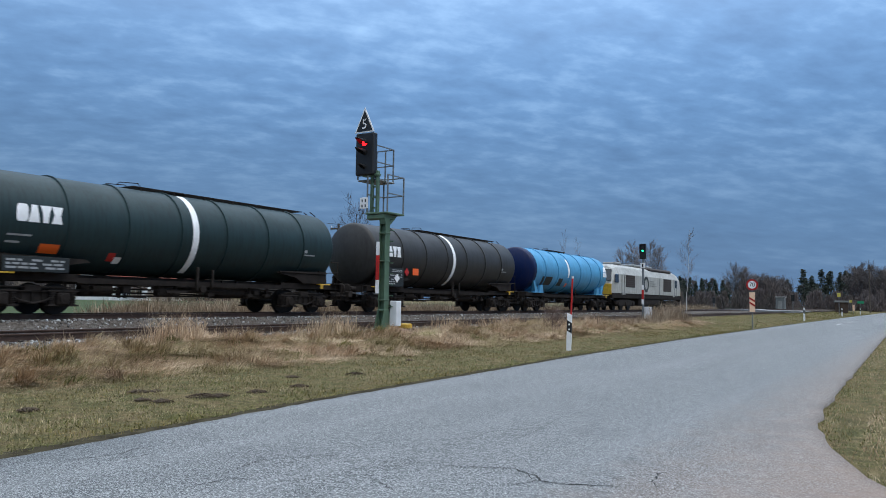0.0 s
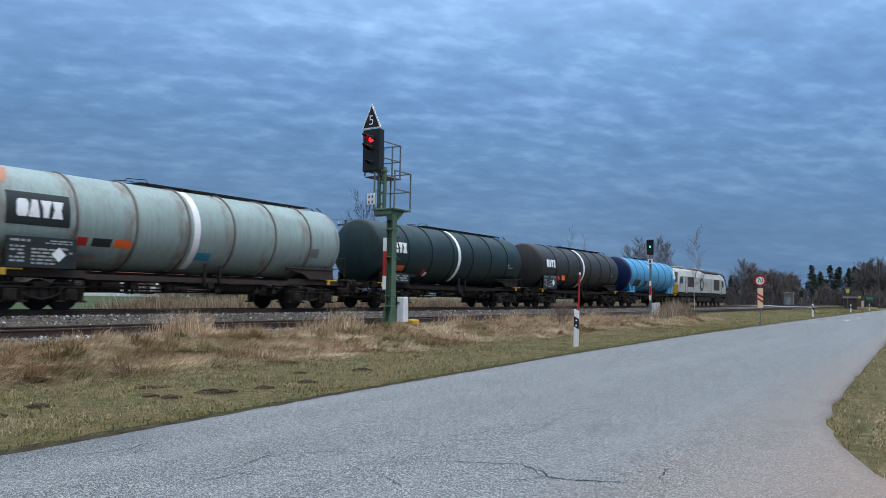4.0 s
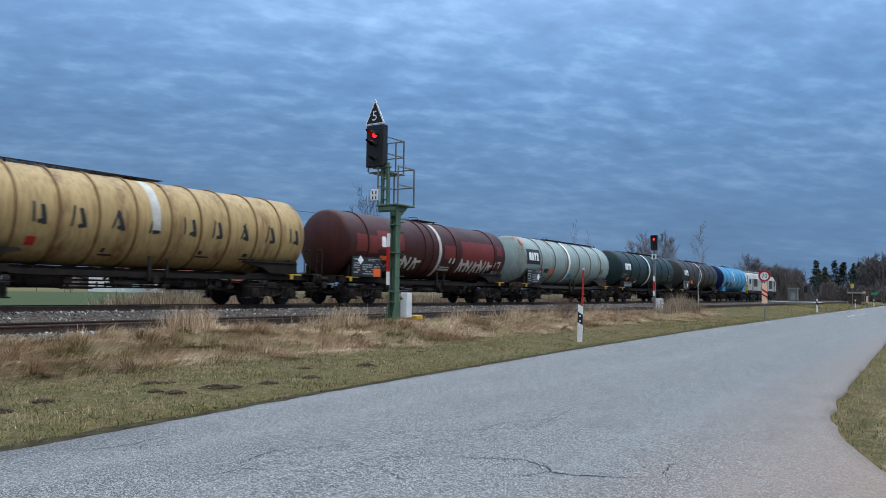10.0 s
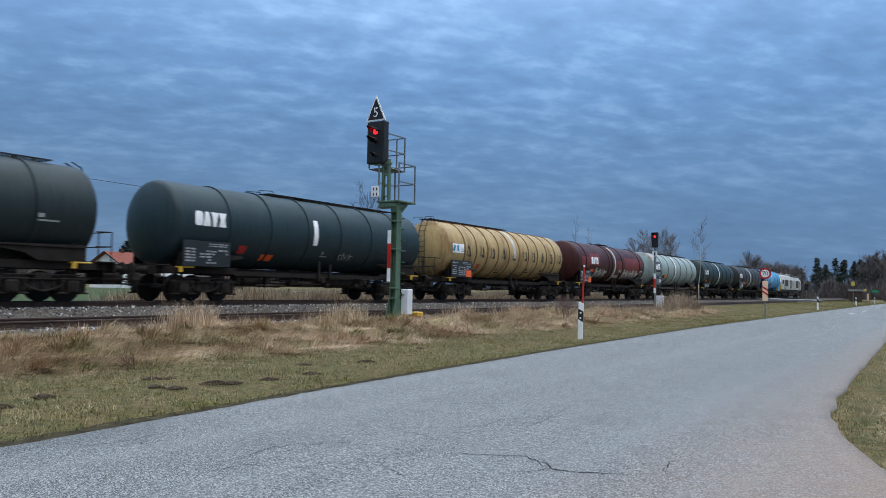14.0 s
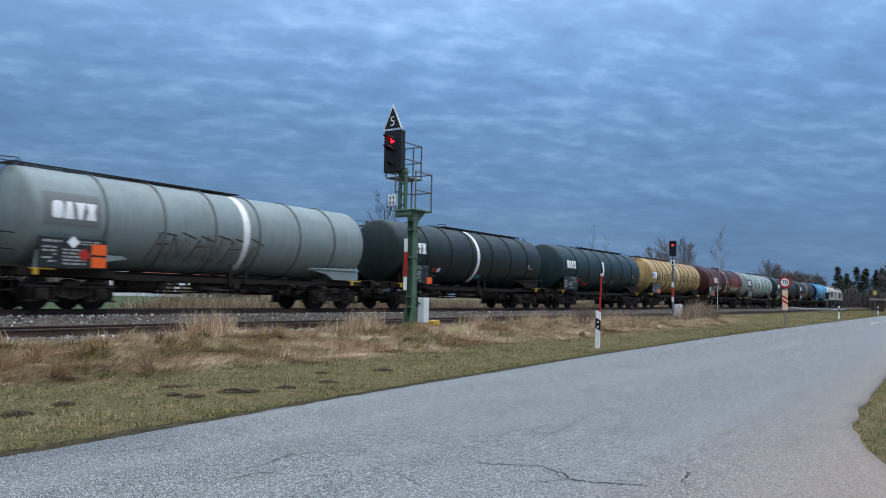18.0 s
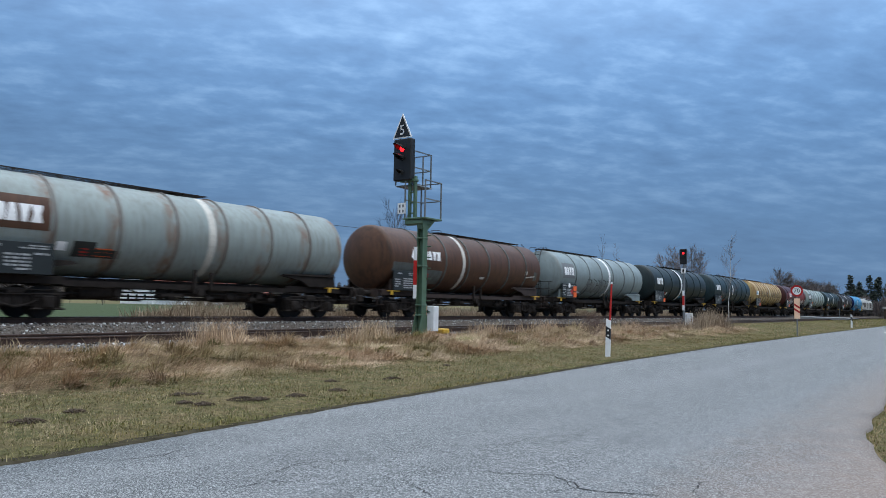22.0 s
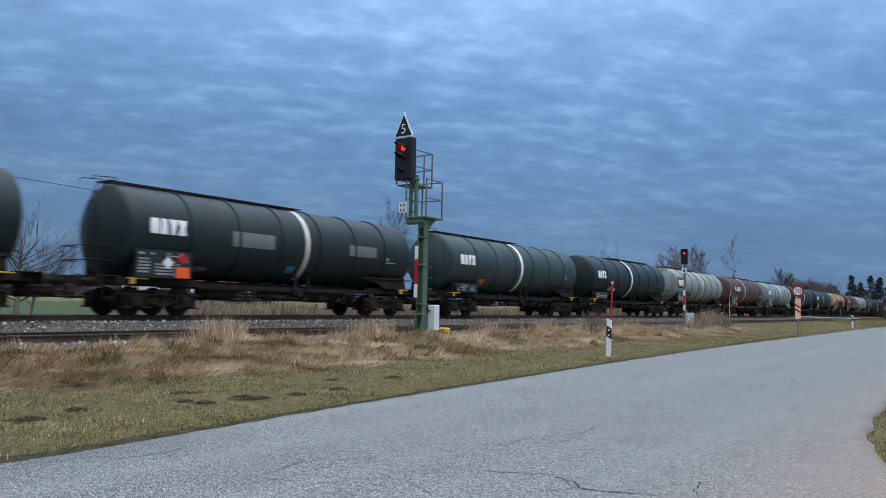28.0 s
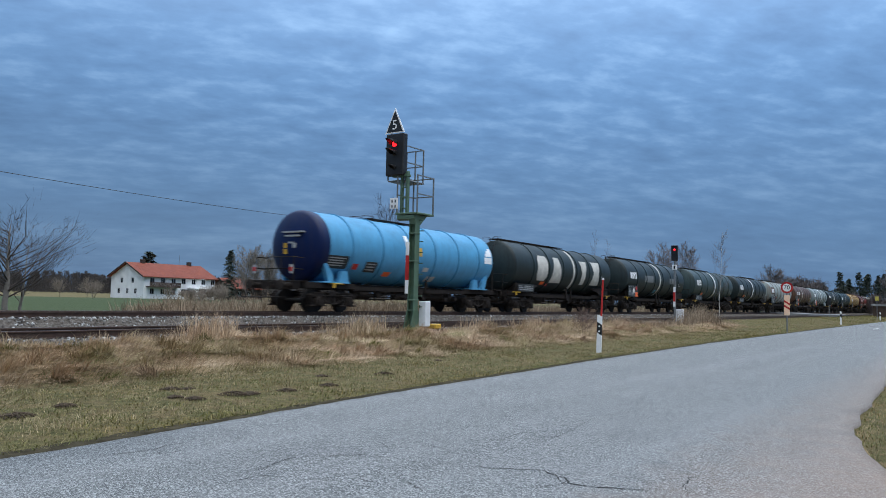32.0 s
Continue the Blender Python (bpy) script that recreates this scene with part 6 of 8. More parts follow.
def marker_post(x, y, z, pole=False, lean=0.0):
    p = thing("marker_post", pose(x, y, z, 0, lean, -75), "white marker post with a black band" + (" and red snow pole" if pole else " beside the road"), "marker post", "marker posts along the road")
    bm = bmesh.new()
    prism(bm, ((-0.065, -0.1), (0.065, -0.1), (0.065, 0.985), (-0.065, 1.03)), -0.045, 0.045)
    body = part("post", bm, M_WHITE, p)
    bm = bmesh.new()
    prism(bm, ((-0.068, 0.55), (0.068, 0.47), (0.068, 0.76), (-0.068, 0.84)), -0.049, 0.049)
    part("black_band", bm, M_BLACK, body)
    for z_ in (0.58, 0.72):
        bm = bmesh.new()
        lathe(bm, ((-0.056, 0.0), (-0.056, 0.026), (-0.048, 0.026)), 12, "y", (0.0, 0, z_))
        part("reflector", bm, M_WHITE, body)
    if pole:
        bm = bmesh.new()
        rod(bm, ((0.02, 0.075, 0.2), (0.03, 0.075, 1.1), (0.045, 0.075, 2.0)), 0.026, 8)
        sp = part("snow_pole", bm, M_RED, p, "red snow pole")
        bm = bmesh.new()
        tube(bm, (0.045, 0.075, 2.0), (0.046, 0.075, 2.06), 0.028, 8)
        part("pole_tip", bm, M_WHITE, sp)
    return p


marker_post(19.85, 8.42, 0.02, True, 1.2)
marker_post(72.0, 8.85, 0.20)
marker_post(116.0, 9.6, 0.12)
marker_post(150.0, 9.6, 0.1)


def ring_sign():
    s_ = thing("speed_limit_sign", pose(46.9, 8.50, -0.04), "round speed limit sign over a striped level-crossing beacon", "road sign")
    bm = bmesh.new()
    tube(bm, (0, 0, -0.2), (0, 0, 3.0), 0.038, 10)
    part("pole", bm, M_GALV, s_)
    turn = pose(0, 0, 0, 0, 0, -80)
    bm = bmesh.new()
    lathe(bm, ((-0.065, 0.0), (-0.065, 0.325), (-0.045, 0.325), (-0.045, 0.0)), 36, "y", (0, 0, 2.58))
    disc = part("disc", bm, M_RED, s_, "red-rimmed white disc", turn)
    bm = bmesh.new()
    lathe(bm, ((-0.072, 0.0), (-0.072, 0.225), (-0.066, 0.225)), 36, "y", (0, 0, 2.58))
    part("white_field", bm, M_WHITE, disc)
    text_part("numerals", "70", 0.33, pose(0, -0.077, 2.58, 90, 0, 0), M_BLACK, disc, "black numerals 70")
    bm = bmesh.new()
    box(bm, (-0.15, -0.06, 1.00), (0.15, -0.035, 2.15), 0.01)
    bk = part("beacon_board", bm, M_BEACON, s_, "reflective board with red stripes, orange-white glare put into its colour", turn)
    for z in (1.36, 1.62):
        bm = bmesh.new()
        prism(bm, ((-0.15, z + 0.14), (0.15, z - 0.06), (0.15, z + 0.05), (-0.15, z + 0.25)), -0.066, -0.061)
        part("red_stripe", bm, M_RED, bk)
    return s_


# the orange glare thrown back by the reflective sheet is painted into its colour
M_BEACON = plain("glare_tinted_reflective_board", (0.96, 0.62, 0.42), 0.5, 0, 0.2, 3.0)
ring_sign()

# ---- plants ----


def leaf_material(name, *stops, rough=0.9, patches=()):
    """Each blade has its own tone; patches are (size per metre, tint, how much) in which the plants stand greyer, greener or browner."""
    m = Mat(name, rough, 0, 0.15)
    g = m.n.new("ShaderNodeNewGeometry")
    col = m.ramp(g.outputs["Random Per Island"], *stops)
    for k, (size, tint_, amount) in enumerate(patches):
        col = m.mix(m.ramp(m.noise(m.world_pos((1, 1.4 + 0.3 * k, 1)), size, 3, 0.55), (0.46, 0.0), (0.60, amount)), col, tint_, "MULTIPLY")
    m.color(col)
    return m.m


M_STRAW = leaf_material("dry_straw", (0.0, (0.34, 0.245, 0.160)), (0.4, (0.52, 0.385, 0.255)), (0.75, (0.63, 0.475, 0.320)), (1.0, (0.74, 0.58, 0.41)), patches=((0.42, (0.72, 0.60, 0.53), 0.75), (0.36, (0.62, 0.68, 0.54), 0.85), (2.1, (0.74, 0.70, 0.66), 0.55)))
M_BLADE = leaf_material("short_grass_blade", (0.0, (0.080, 0.082, 0.030)), (0.4, (0.150, 0.150, 0.054)), (0.75, (0.245, 0.222, 0.096)), (1.0, (0.39, 0.325, 0.178)), patches=((0.9, (0.72, 0.88, 0.66), 0.7), (0.45, (1.0, 0.84, 0.68), 0.9), (3.0, (0.70, 0.66, 0.58), 0.6)))
M_DULLSTRAW = leaf_material("dull_straw", (0.0, (0.20, 0.152, 0.084)), (0.5, (0.32, 0.252, 0.145)), (1.0, (0.50, 0.40, 0.245)), patches=((0.8, (0.62, 0.62, 0.50), 0.8),))
M_RUSTGRASS = leaf_material("withered_rust_grass", (0.0, (0.15, 0.104, 0.070)), (0.5, (0.30, 0.210, 0.135)), (1.0, (0.46, 0.33, 0.22)))
M_REED = leaf_material("pale_reed", (0.0, (0.14, 0.100, 0.068)), (0.5, (0.32, 0.245, 0.170)), (1.0, (0.50, 0.40, 0.29)), patches=((0.5, (0.62, 0.58, 0.56), 0.8),))
# needles are lightened: the air's haze before the far wood is in their colour
M_NEEDLE = leaf_material("hazed_conifer_needles", (0.0, (0.034, 0.044, 0.038)), (0.6, (0.064, 0.078, 0.062)), (1.0, (0.10, 0.115, 0.09)))
M_SOIL = plain("mole_hill_soil", (0.078, 0.052, 0.031), 0.95, 0, 0.4, 9.0, 0.6)
M_BARK = plain("grey_brown_bark", (0.085, 0.070, 0.058), 0.9, 0, 0.4, 6.0, 0.4)
M_TWIG = plain("brown_twigs", (0.060, 0.044, 0.036), 0.9, 0, 0.4, 6.0)
M_PALETWIG = plain("pale_lichen_twigs", (0.20, 0.172, 0.148), 0.9, 0, 0.3, 6.0)
# paled twig colour: the haze over far trees is put into it
M_HAZETWIG = plain("hazed_grey_brown_twigs", (0.165, 0.142, 0.132), 0.9, 0, 0.3, 6.0)
M_MAUVETWIG = plain("mauve_brown_fine_twigs", (0.200, 0.170, 0.166), 0.9, 0, 0.3, 6.0)
M_REDTWIG = plain("reddish_brown_twigs", (0.150, 0.098, 0.078), 0.9, 0, 0.3, 6.0)
M_BIRCH = plain("white_birch_bark", (0.58, 0.56, 0.52), 0.8, 0, 0.45, 5.0, 0.3)


def blades(name, points, material, label, category, seed, width=0.009):
    """Grass: points are (x, y, z, length, lean x, lean y); each blade bends as it rises."""
    rng = np.random.default_rng(seed)
    p = np.asarray(points, float)
    n = len(p)
    base, ln, lean = p[:, :3], p[:, 3:4], p[:, 4:6]
    ang = rng.uniform(0, math.tau, n)
    side = np.stack((np.cos(ang), np.sin(ang), np.zeros(n)), 1) * (width * rng.uniform(0.6, 1.4, n))[:, None]
    flat = np.concatenate((lean, np.zeros((n, 1))), 1)
    reach = np.clip(np.linalg.norm(lean, axis=1), 0, 1.4)[:, None]
    rise = np.sqrt(np.clip(1 - np.clip(reach, 0, 0.99) ** 2, 0.035, 1))
    upv = np.array((0, 0, 1.0))
    mid = base + ln * (0.45 * flat * 0.6 + 0.52 * rise * upv)
    tip = base + ln * (flat + rise * upv * 0.86)
    v = np.stack((base - side, base + side, mid + side * 0.8, mid - side * 0.8, tip), 1).reshape(-1, 3)
    o = np.arange(n)[:, None, None] * 5
    f = (np.array(((0, 1, 2), (0, 2, 3), (3, 2, 4)))[None] + o).reshape(-1, 3)
    return tagged(new(name, numpy_mesh(name, v, f, material)), label, category, kind="stuff")


def scatter(rng, n, x0, x1, y0, y1, power=1.6):
    x = x0 + (x1 - x0) * rng.random(n) ** power
    return x, y0 + (y1 - y0) * rng.random(n)


BANK_FOOT = ((0, 9.7), (4, 9.75), (7, 9.9), (10, 9.85), (14, 10.0), (20, 10.35), (26, 10.5), (32, 10.9), (62, 11.2))


def bank_foot(x):
    return edge_at(BANK_FOOT, x) + 0.5 * noise.noise((x * 0.5, 1.0, 0.0)) + 0.35 * noise.noise((x * 1.7, 4.0, 0.0))


def dry_bank(seed, n, x0, x1, y1, l0, l1, keep=0.0, matted=1.0, power=1.6, zone=1.0, jitter=0.17, y0=None):
    """Dead grass combed over by wind and snow: neighbouring strands lie the same way."""
    rng = np.random.default_rng(seed)
    xs, us = scatter(rng, n, x0, x1, 0, 1, power)
    out = []
    for x, u in zip(xs, us):
        lo = bank_foot(x) if y0 is None else y0
        y = lo + (y1 - lo) * u
        tuft = noise.noise((x * 0.9, y * 1.3, zone))
        if tuft < keep:
            continue
        # thinner towards the foot
        if y0 is None and u < 0.14 and rng.random() > u * 7.0:
            continue
        a = 2.3 * noise.noise((x * 0.45, y * 0.6, 7.0)) + 1.5 * noise.noise((x * 1.5, y * 1.9, 2.0)) - 1.15
        ln = rng.uniform(l0, l1) * (0.8 + 0.5 * max(0.0, tuft))
        k = matted * rng.uniform(0.6, 1.15)
        out.append((x, y, ground_z(x, y) - 0.01 + 0.10 * max(0.0, tuft) * rng.random(), ln, math.cos(a) * k + rng.normal(0, jitter), math.sin(a) * k + rng.normal(0, jitter)))
    return out


blades("dry_grass", dry_bank(11, 185000, 1.2, 51, 15.4, 0.17, 0.40, -0.30, 1.42, jitter=0.27), M_STRAW, "matted straw-coloured dead grass on the bank", "dry grass", 1, 0.0038)
blades("dry_grass", dry_bank(12, 56000, 1.2, 50, 15.3, 0.15, 0.32, 0.08, 1.4, zone=5.0, jitter=0.27), M_RUSTGRASS, "rust-brown withered grass in dark tufts", "dry grass", 2, 0.0045)
blades("dry_grass", dry_bank(16, 90000, 1.2, 40, 15.4, 0.08, 0.22, 0.05, 1.3, zone=11.0, jitter=0.3), M_BLADE, "olive-green grass between the dead tufts", "grass", 12, 0.0045)
blades("dry_grass", dry_bank(17, 26000, 17, 50, 15.2, 0.18, 0.42, 0.02, 1.2, power=1.0, zone=8.0, jitter=0.35), M_RUSTGRASS, "brown tufts among the dead grass further along the bank", "dry grass", 13, 0.0075)
blades("dry_grass", dry_bank(13, 1800, 9, 50, 15.0, 0.30, 0.55, 0.22, 0.5, y0=14.0), M_REED, "tall pale grass stalks along the siding", "dry grass", 3, 0.006)
blades("dry_grass", dry_bank(14, 5200, 3, 60, 21.5, 0.08, 0.24, 0.10, 0.8, y0=15.2), M_REED, "stray grass stalks growing in the siding", "dry grass", 4, 0.005)


def clump(seed, cx, cy, rx, ry, n, l0, l1, lean):
    rng = np.random.default_rng(seed)
    out = []
    for _ in range(n):
        x, y = cx + rng.normal(0, rx), cy + rng.normal(0, ry)
        out.append((x, y, ground_z(x, y) - 0.02, rng.uniform(l0, l1), rng.normal(0, lean), rng.normal(-0.05, lean)))
    return out


# tall reeds round the second signal and along the siding
tall, tufts = [], []
for k, (cx, cy, rx, n, l1) in enumerate(((45.9, 13.2, 0.75, 900, 1.75), (44.6, 13.1, 0.8, 500, 1.2), (47.4, 13.0, 0.7, 420, 1.25), (42.0, 13.0, 1.4, 380, 0.75), (48.9, 13.0, 0.5, 160, 0.9), (38.0, 13.2, 2.0, 420, 0.6))):
    tall += clump(40 + k, cx, cy, rx, 0.35, n, l1 * 0.25, l1, 0.26)
for k, (cx, cy, rx, n, l1) in enumerate(((6.9, 14.7, 0.25, 90, 0.45), (9.0, 14.9, 0.20, 90, 0.50), (11.55, 14.6, 0.35, 420, 0.95), (13.2, 14.5, 0.30, 90, 0.50), (15.9, 14.6, 0.40, 260, 0.7), (17.2, 14.7, 0.40, 480, 1.0),
                                          (23.5, 14.5, 0.5, 300, 0.7), (27.5, 14.5, 0.8, 480, 0.8), (31.0, 14.3, 1.0, 480, 0.75), (35.0, 14.0, 1.5, 460, 0.75))):
    tufts += clump(60 + k, cx, cy, rx * 1.1, 0.28, n, l1 * 0.40, l1, 0.34)
hem = []
rng = np.random.default_rng(77)
for k in range(64):
    cx = 7.5 + 34 * rng.random() ** 1.2
    l1 = rng.uniform(0.24, 0.48) * (1.0 if cx > 10 else 0.7)
    hem += clump(100 + k, cx, rng.uniform(14.5, 15.3), rng.uniform(0.15, 0.4), 0.16, 90, l1 * 0.4, l1, 0.45)
blades("tall_reeds", hem, M_STRAW, "tan dead grass along the top of the bank", "dry grass", 26, 0.0045)
blades("tall_reeds", tall, M_REED, "tall pale reed clumps round the slim signal", "reeds", 5, 0.009)
blades("tall_reeds", tufts, M_STRAW, "tan grass tufts standing along the siding", "dry grass", 25, 0.0055)


def lawn(seed, n, x0, x1, y_lo, y_hi, l0, l1, power=1.5):
    rng = np.random.default_rng(seed)
    out = []
    xs, us = scatter(rng, n, x0, x1, 0, 1, power)
    for x, u in zip(xs, us):
        a, b = y_lo(x), y_hi(x)
        y = a + (b - a) * u
        k = 0.5 + 0.9 * noise.noise((x * 0.8, y * 0.8, 3.0))
        out.append((x, y, ground_z(x, y) - 0.008, rng.uniform(l0, l1) * (0.7 + max(0, k)), rng.normal(0.05, 1.15), rng.normal(-0.05, 1.15)))
    return out


blades("verge_grass", lawn(21, 150000, 0.5, 45, lambda x: edge_at(LEFT, x) + 0.02, lambda x: bank_foot(x) + 0.5, 0.022, 0.050), M_BLADE, "short olive-green winter grass beside the road", "grass", 6, 0.0045)
blades("verge_grass", lawn(26, 52000, 30, 95, lambda x: edge_at(LEFT, x) + 0.02, lambda x: 13.0 if x < 52 else 15.4, 0.04, 0.09, 1.0), M_BLADE, "short olive-green winter grass further along the road", "grass", 16, 0.009)
blades("verge_grass", lawn(22, 9000, 0.5, 45, lambda x: edge_at(LEFT, x) - 0.03, lambda x: edge_at(LEFT, x) + 0.34, 0.03, 0.09), M_BLADE, "ragged grass hanging over the road's edge", "grass", 7, 0.005)
blades("verge_grass", lawn(23, 95000, 0.8, 45, lambda x: edge_at(LEFT, x) + 0.5, lambda x: bank_foot(x) + 0.6, 0.034, 0.072), M_DULLSTRAW, "dead straw in the verge grass", "dry grass", 8, 0.0040)
blades("verge_grass", lawn(24, 40000, 6.4, 40, lambda x: edge_at(RIGHT, x) - 3.0, lambda x: edge_at(RIGHT, x) - 0.01, 0.025, 0.055, 2.2), M_BLADE, "short yellow-green grass on the far corner of the junction", "grass", 9, 0.0040)
blades("verge_grass", lawn(25, 60000, 6.4, 40, lambda x: edge_at(RIGHT, x) - 3.0, lambda x: edge_at(RIGHT, x) - 0.02, 0.03, 0.07, 2.2), M_STRAW, "dead straw in the grass of the corner", "dry grass", 10, 0.0035)
blades("verge_grass", lawn(28, 5000, 6.2, 30, lambda x: edge_at(RIGHT, x) - 0.25, lambda x: edge_at(RIGHT, x) + 0.06, 0.015, 0.04, 2.0), M_BLADE, "ragged grass at the corner of the junction", "grass", 18, 0.0045)
blades("verge_grass", lawn(29, 30000, 90, 175, lambda x: edge_at(LEFT, x) + 0.02, lambda x: 15.6, 0.06, 0.14, 1.0), M_BLADE, "short olive-green grass beside the far road", "grass", 19, 0.02)
blades("verge_grass", lawn(30, 16000, 30, 130, lambda x: edge_at(LEFT, x) + 0.3, lambda x: 15.2, 0.05, 0.11, 1.0), M_STRAW, "dead straw in the grass further along", "dry grass", 20, 0.008)


def tussocks(seed, count, x1, l0, l1):
    """Old tussocks: blades fan out from a crown and hang over to one side."""
    rng = np.random.default_rng(seed)
    out = []
    for _ in range(count):
        cx = 1.5 + (x1 - 1.5) * rng.random() ** 1.3
        cy = bank_foot(cx) + 0.25 + (14.6 - bank_foot(cx)) * rng.random()
        r, way, size = rng.uniform(0.10, 0.26), rng.normal(-1.3, 0.8), rng.uniform(0.7, 1.2)
        for _ in range(int(170 * size)):
            a, d = rng.uniform(0, math.tau), r * math.sqrt(rng.random())
            x, y = cx + math.cos(a) * d * 1.3, cy + math.sin(a) * d
            k = 0.35 + 0.65 * d / r
            out.append((x, y, ground_z(x, y) - 0.01 + 0.10 * size * (1 - d / r), rng.uniform(l0, l1) * size, math.cos(a) * 0.65 * k + math.cos(way) * 0.95 + rng.normal(0, 0.2), math.sin(a) * 0.65 * k + math.sin(way) * 0.95 + rng.normal(0, 0.2)))
    return out


blades("dry_grass", tussocks(81, 150, 36, 0.18, 0.36), M_STRAW, "straw-coloured grass tussocks hanging down the bank", "dry grass", 21, 0.0050)
blades("dry_grass", tussocks(82, 12, 36, 0.14, 0.26), M_RUSTGRASS, "brown withered grass tussocks on the bank", "dry grass", 22, 0.0050)
blades("dry_grass", tussocks(83, 16, 24, 0.12, 0.22), M_BLADE, "olive-green grass tussocks on the bank", "grass", 23, 0.0050)
# rough strip between railway and field
strip = []
rng = np.random.default_rng(31)
for _ in range(46000):
    x, y = 9 + 111 * rng.random() ** 1.3, rng.uniform(26.5, 31.5)
    if x < 19.5 and rng.random() < 0.9:
        continue
    k = 0.92 + 0.4 * noise.noise((x * 0.5, y * 0.6, 2.0))
    strip.append((x, y, ground_z(x, y) - 0.02, rng.uniform(*((0.3, 0.6) if x < 19.5 else (1.0, 1.75))) * k, rng.normal(0, 0.25), rng.normal(0, 0.25)))
blades("rough_grass", strip, M_REED, "tall dry grass between the railway and the field", "dry grass", 11, 0.016)

for k, (x, y, r) in enumerate(((6.55, 9.0, 0.16), (6.82, 8.05, 0.22), (7.05, 7.98, 0.16), (7.65, 7.9, 0.15), (9.45, 8.95, 0.12), (8.55, 7.95, 0.16), (10.6, 8.55, 0.18), (4.78, 8.5, 0.12), (6.1, 8.3, 0.10), (4.12, 8.25, 0.20), (6.2, 8.05, 0.13), (6.75, 8.9, 0.10), (13.5, 9.4, 0.10))):
    bm = bmesh.new()
    rng_ = random.Random(k)
    for j in range(210):
        a, d = rng_.uniform(0, 6.28), r * rng_.random() ** 0.6 * (0.8 if j % 5 else 1.25)
        s_ = rng_.uniform(0.005, 0.019) * max(0.35, 1.25 - d / r * 0.7)
        h = 0.045 * r / 0.2 * max(0.0, 1 - (d / r) ** 1.5)
        mt = Matrix.Translation((math.cos(a) * d * 1.2, math.sin(a) * d, h * rng_.uniform(0.55, 1))) @ Euler((a, d, a)).to_matrix().to_4x4() @ Matrix.Diagonal((s_ * 1.2, s_ * 0.9, s_ * 0.65, 1))
        bmesh.ops.create_icosphere(bm, subdivisions=1, radius=1, matrix=mt)
    solid("mole_hill", bm, M_SOIL, "small crumbling mound of dark brown soil in the grass", "mole hill", "mole hills on the verge", m=pose(x, y, ground_z(x, y) + 0.005))


def limb_mesh(segs, sides):
    """Tapered limbs without caps, from (start, end, radius, radius)."""
    vs, fs = [], []
    for p, q, r0, r1 in segs:
        d = (q - p).normalized()
        a = d.orthogonal().normalized()
        b = d.cross(a)
        o = len(vs)
        for c, r in ((p, r0), (q, r1)):
            for k in range(sides):
                w = a * math.cos(k * math.tau / sides) + b * math.sin(k * math.tau / sides)
                vs.append(tuple(c + w * r))
        fs += [(o + k, o + (k + 1) % sides, o + sides + (k + 1) % sides, o + sides + k) for k in range(sides)]
    return vs, fs


def grow(rng, p, d, length, r, level, segs, spec, rmin=0.003):
    """One limb with side limbs; spec: (limbs per level, angle, shrink, upward pull, wander, deepest level)."""
    count, angle, shrink, pull, wander, deepest = spec
    n = 4 if level < 2 else 3
    pts = []
    for k in range(n):
        q = p + d * (length / n)
        r1 = max(r * (1 - 0.62 * (k + 1) / n), rmin)
        r0 = max(r * (1 - 0.62 * k / n), rmin)
        segs[level].append((p, q, r0, r1))
        pts.append((q, d, r1))
        p = q
        d = (d + Vector((rng.gauss(0, wander), rng.gauss(0, wander), rng.gauss(0, wander) + pull))).normalized()
    if level >= deepest:
        return
    c = count[level]
    for k in range(c):
        t = 0.35 + 0.65 * (k + rng.random()) / c if level else 0.30 + 0.70 * (k + rng.random()) / c
        i = min(n - 1, int(t * n))
        q, dd, rr = pts[i]
        side = dd.orthogonal().normalized()
        side.rotate(Matrix.Rotation(rng.uniform(0, math.tau), 3, dd))
        a = radians(angle * rng.uniform(0.7, 1.3))
        nd = (dd * math.cos(a) + side * math.sin(a)).normalized()
        grow(rng, q, nd, length * shrink * rng.uniform(0.75, 1.2), rr * 0.72, level + 1, segs, spec, rmin)


def bare_tree(name, at, height, label, seed, trunk=0.5, girth=0.12, spec=((7, 6, 5, 4), 48, 0.55, 0.06, 0.13, 3), bark=None, twig=None, lean=(0, 0), rmin=0.003):
    rng = random.Random(seed)
    segs = {k: [] for k in range(6)}
    grow(rng, Vector((0, 0, -0.1)), Vector((lean[0], lean[1], 1)).normalized(), height * trunk, girth, 0, segs, spec, rmin)
    tall = max(q.z for k in segs for _, q, _, _ in segs[k])
    f = height / tall
    segs = {k: [(p * f, q * f, a, b) for p, q, a, b in segs[k]] for k in segs}
    t = thing(name, pose(*at), label, "tree")
    vs, fs = limb_mesh(segs[0], 8)
    o = new("trunk", numpy_mesh("trunk", vs, fs, bark or M_BARK))
    o.parent = t
    vs, fs = limb_mesh([s_ for k in range(1, 6) for s_ in segs[k]], 4)
    o = new("crown", numpy_mesh("crown", vs, fs, twig or M_TWIG))
    o.parent = t
    return t


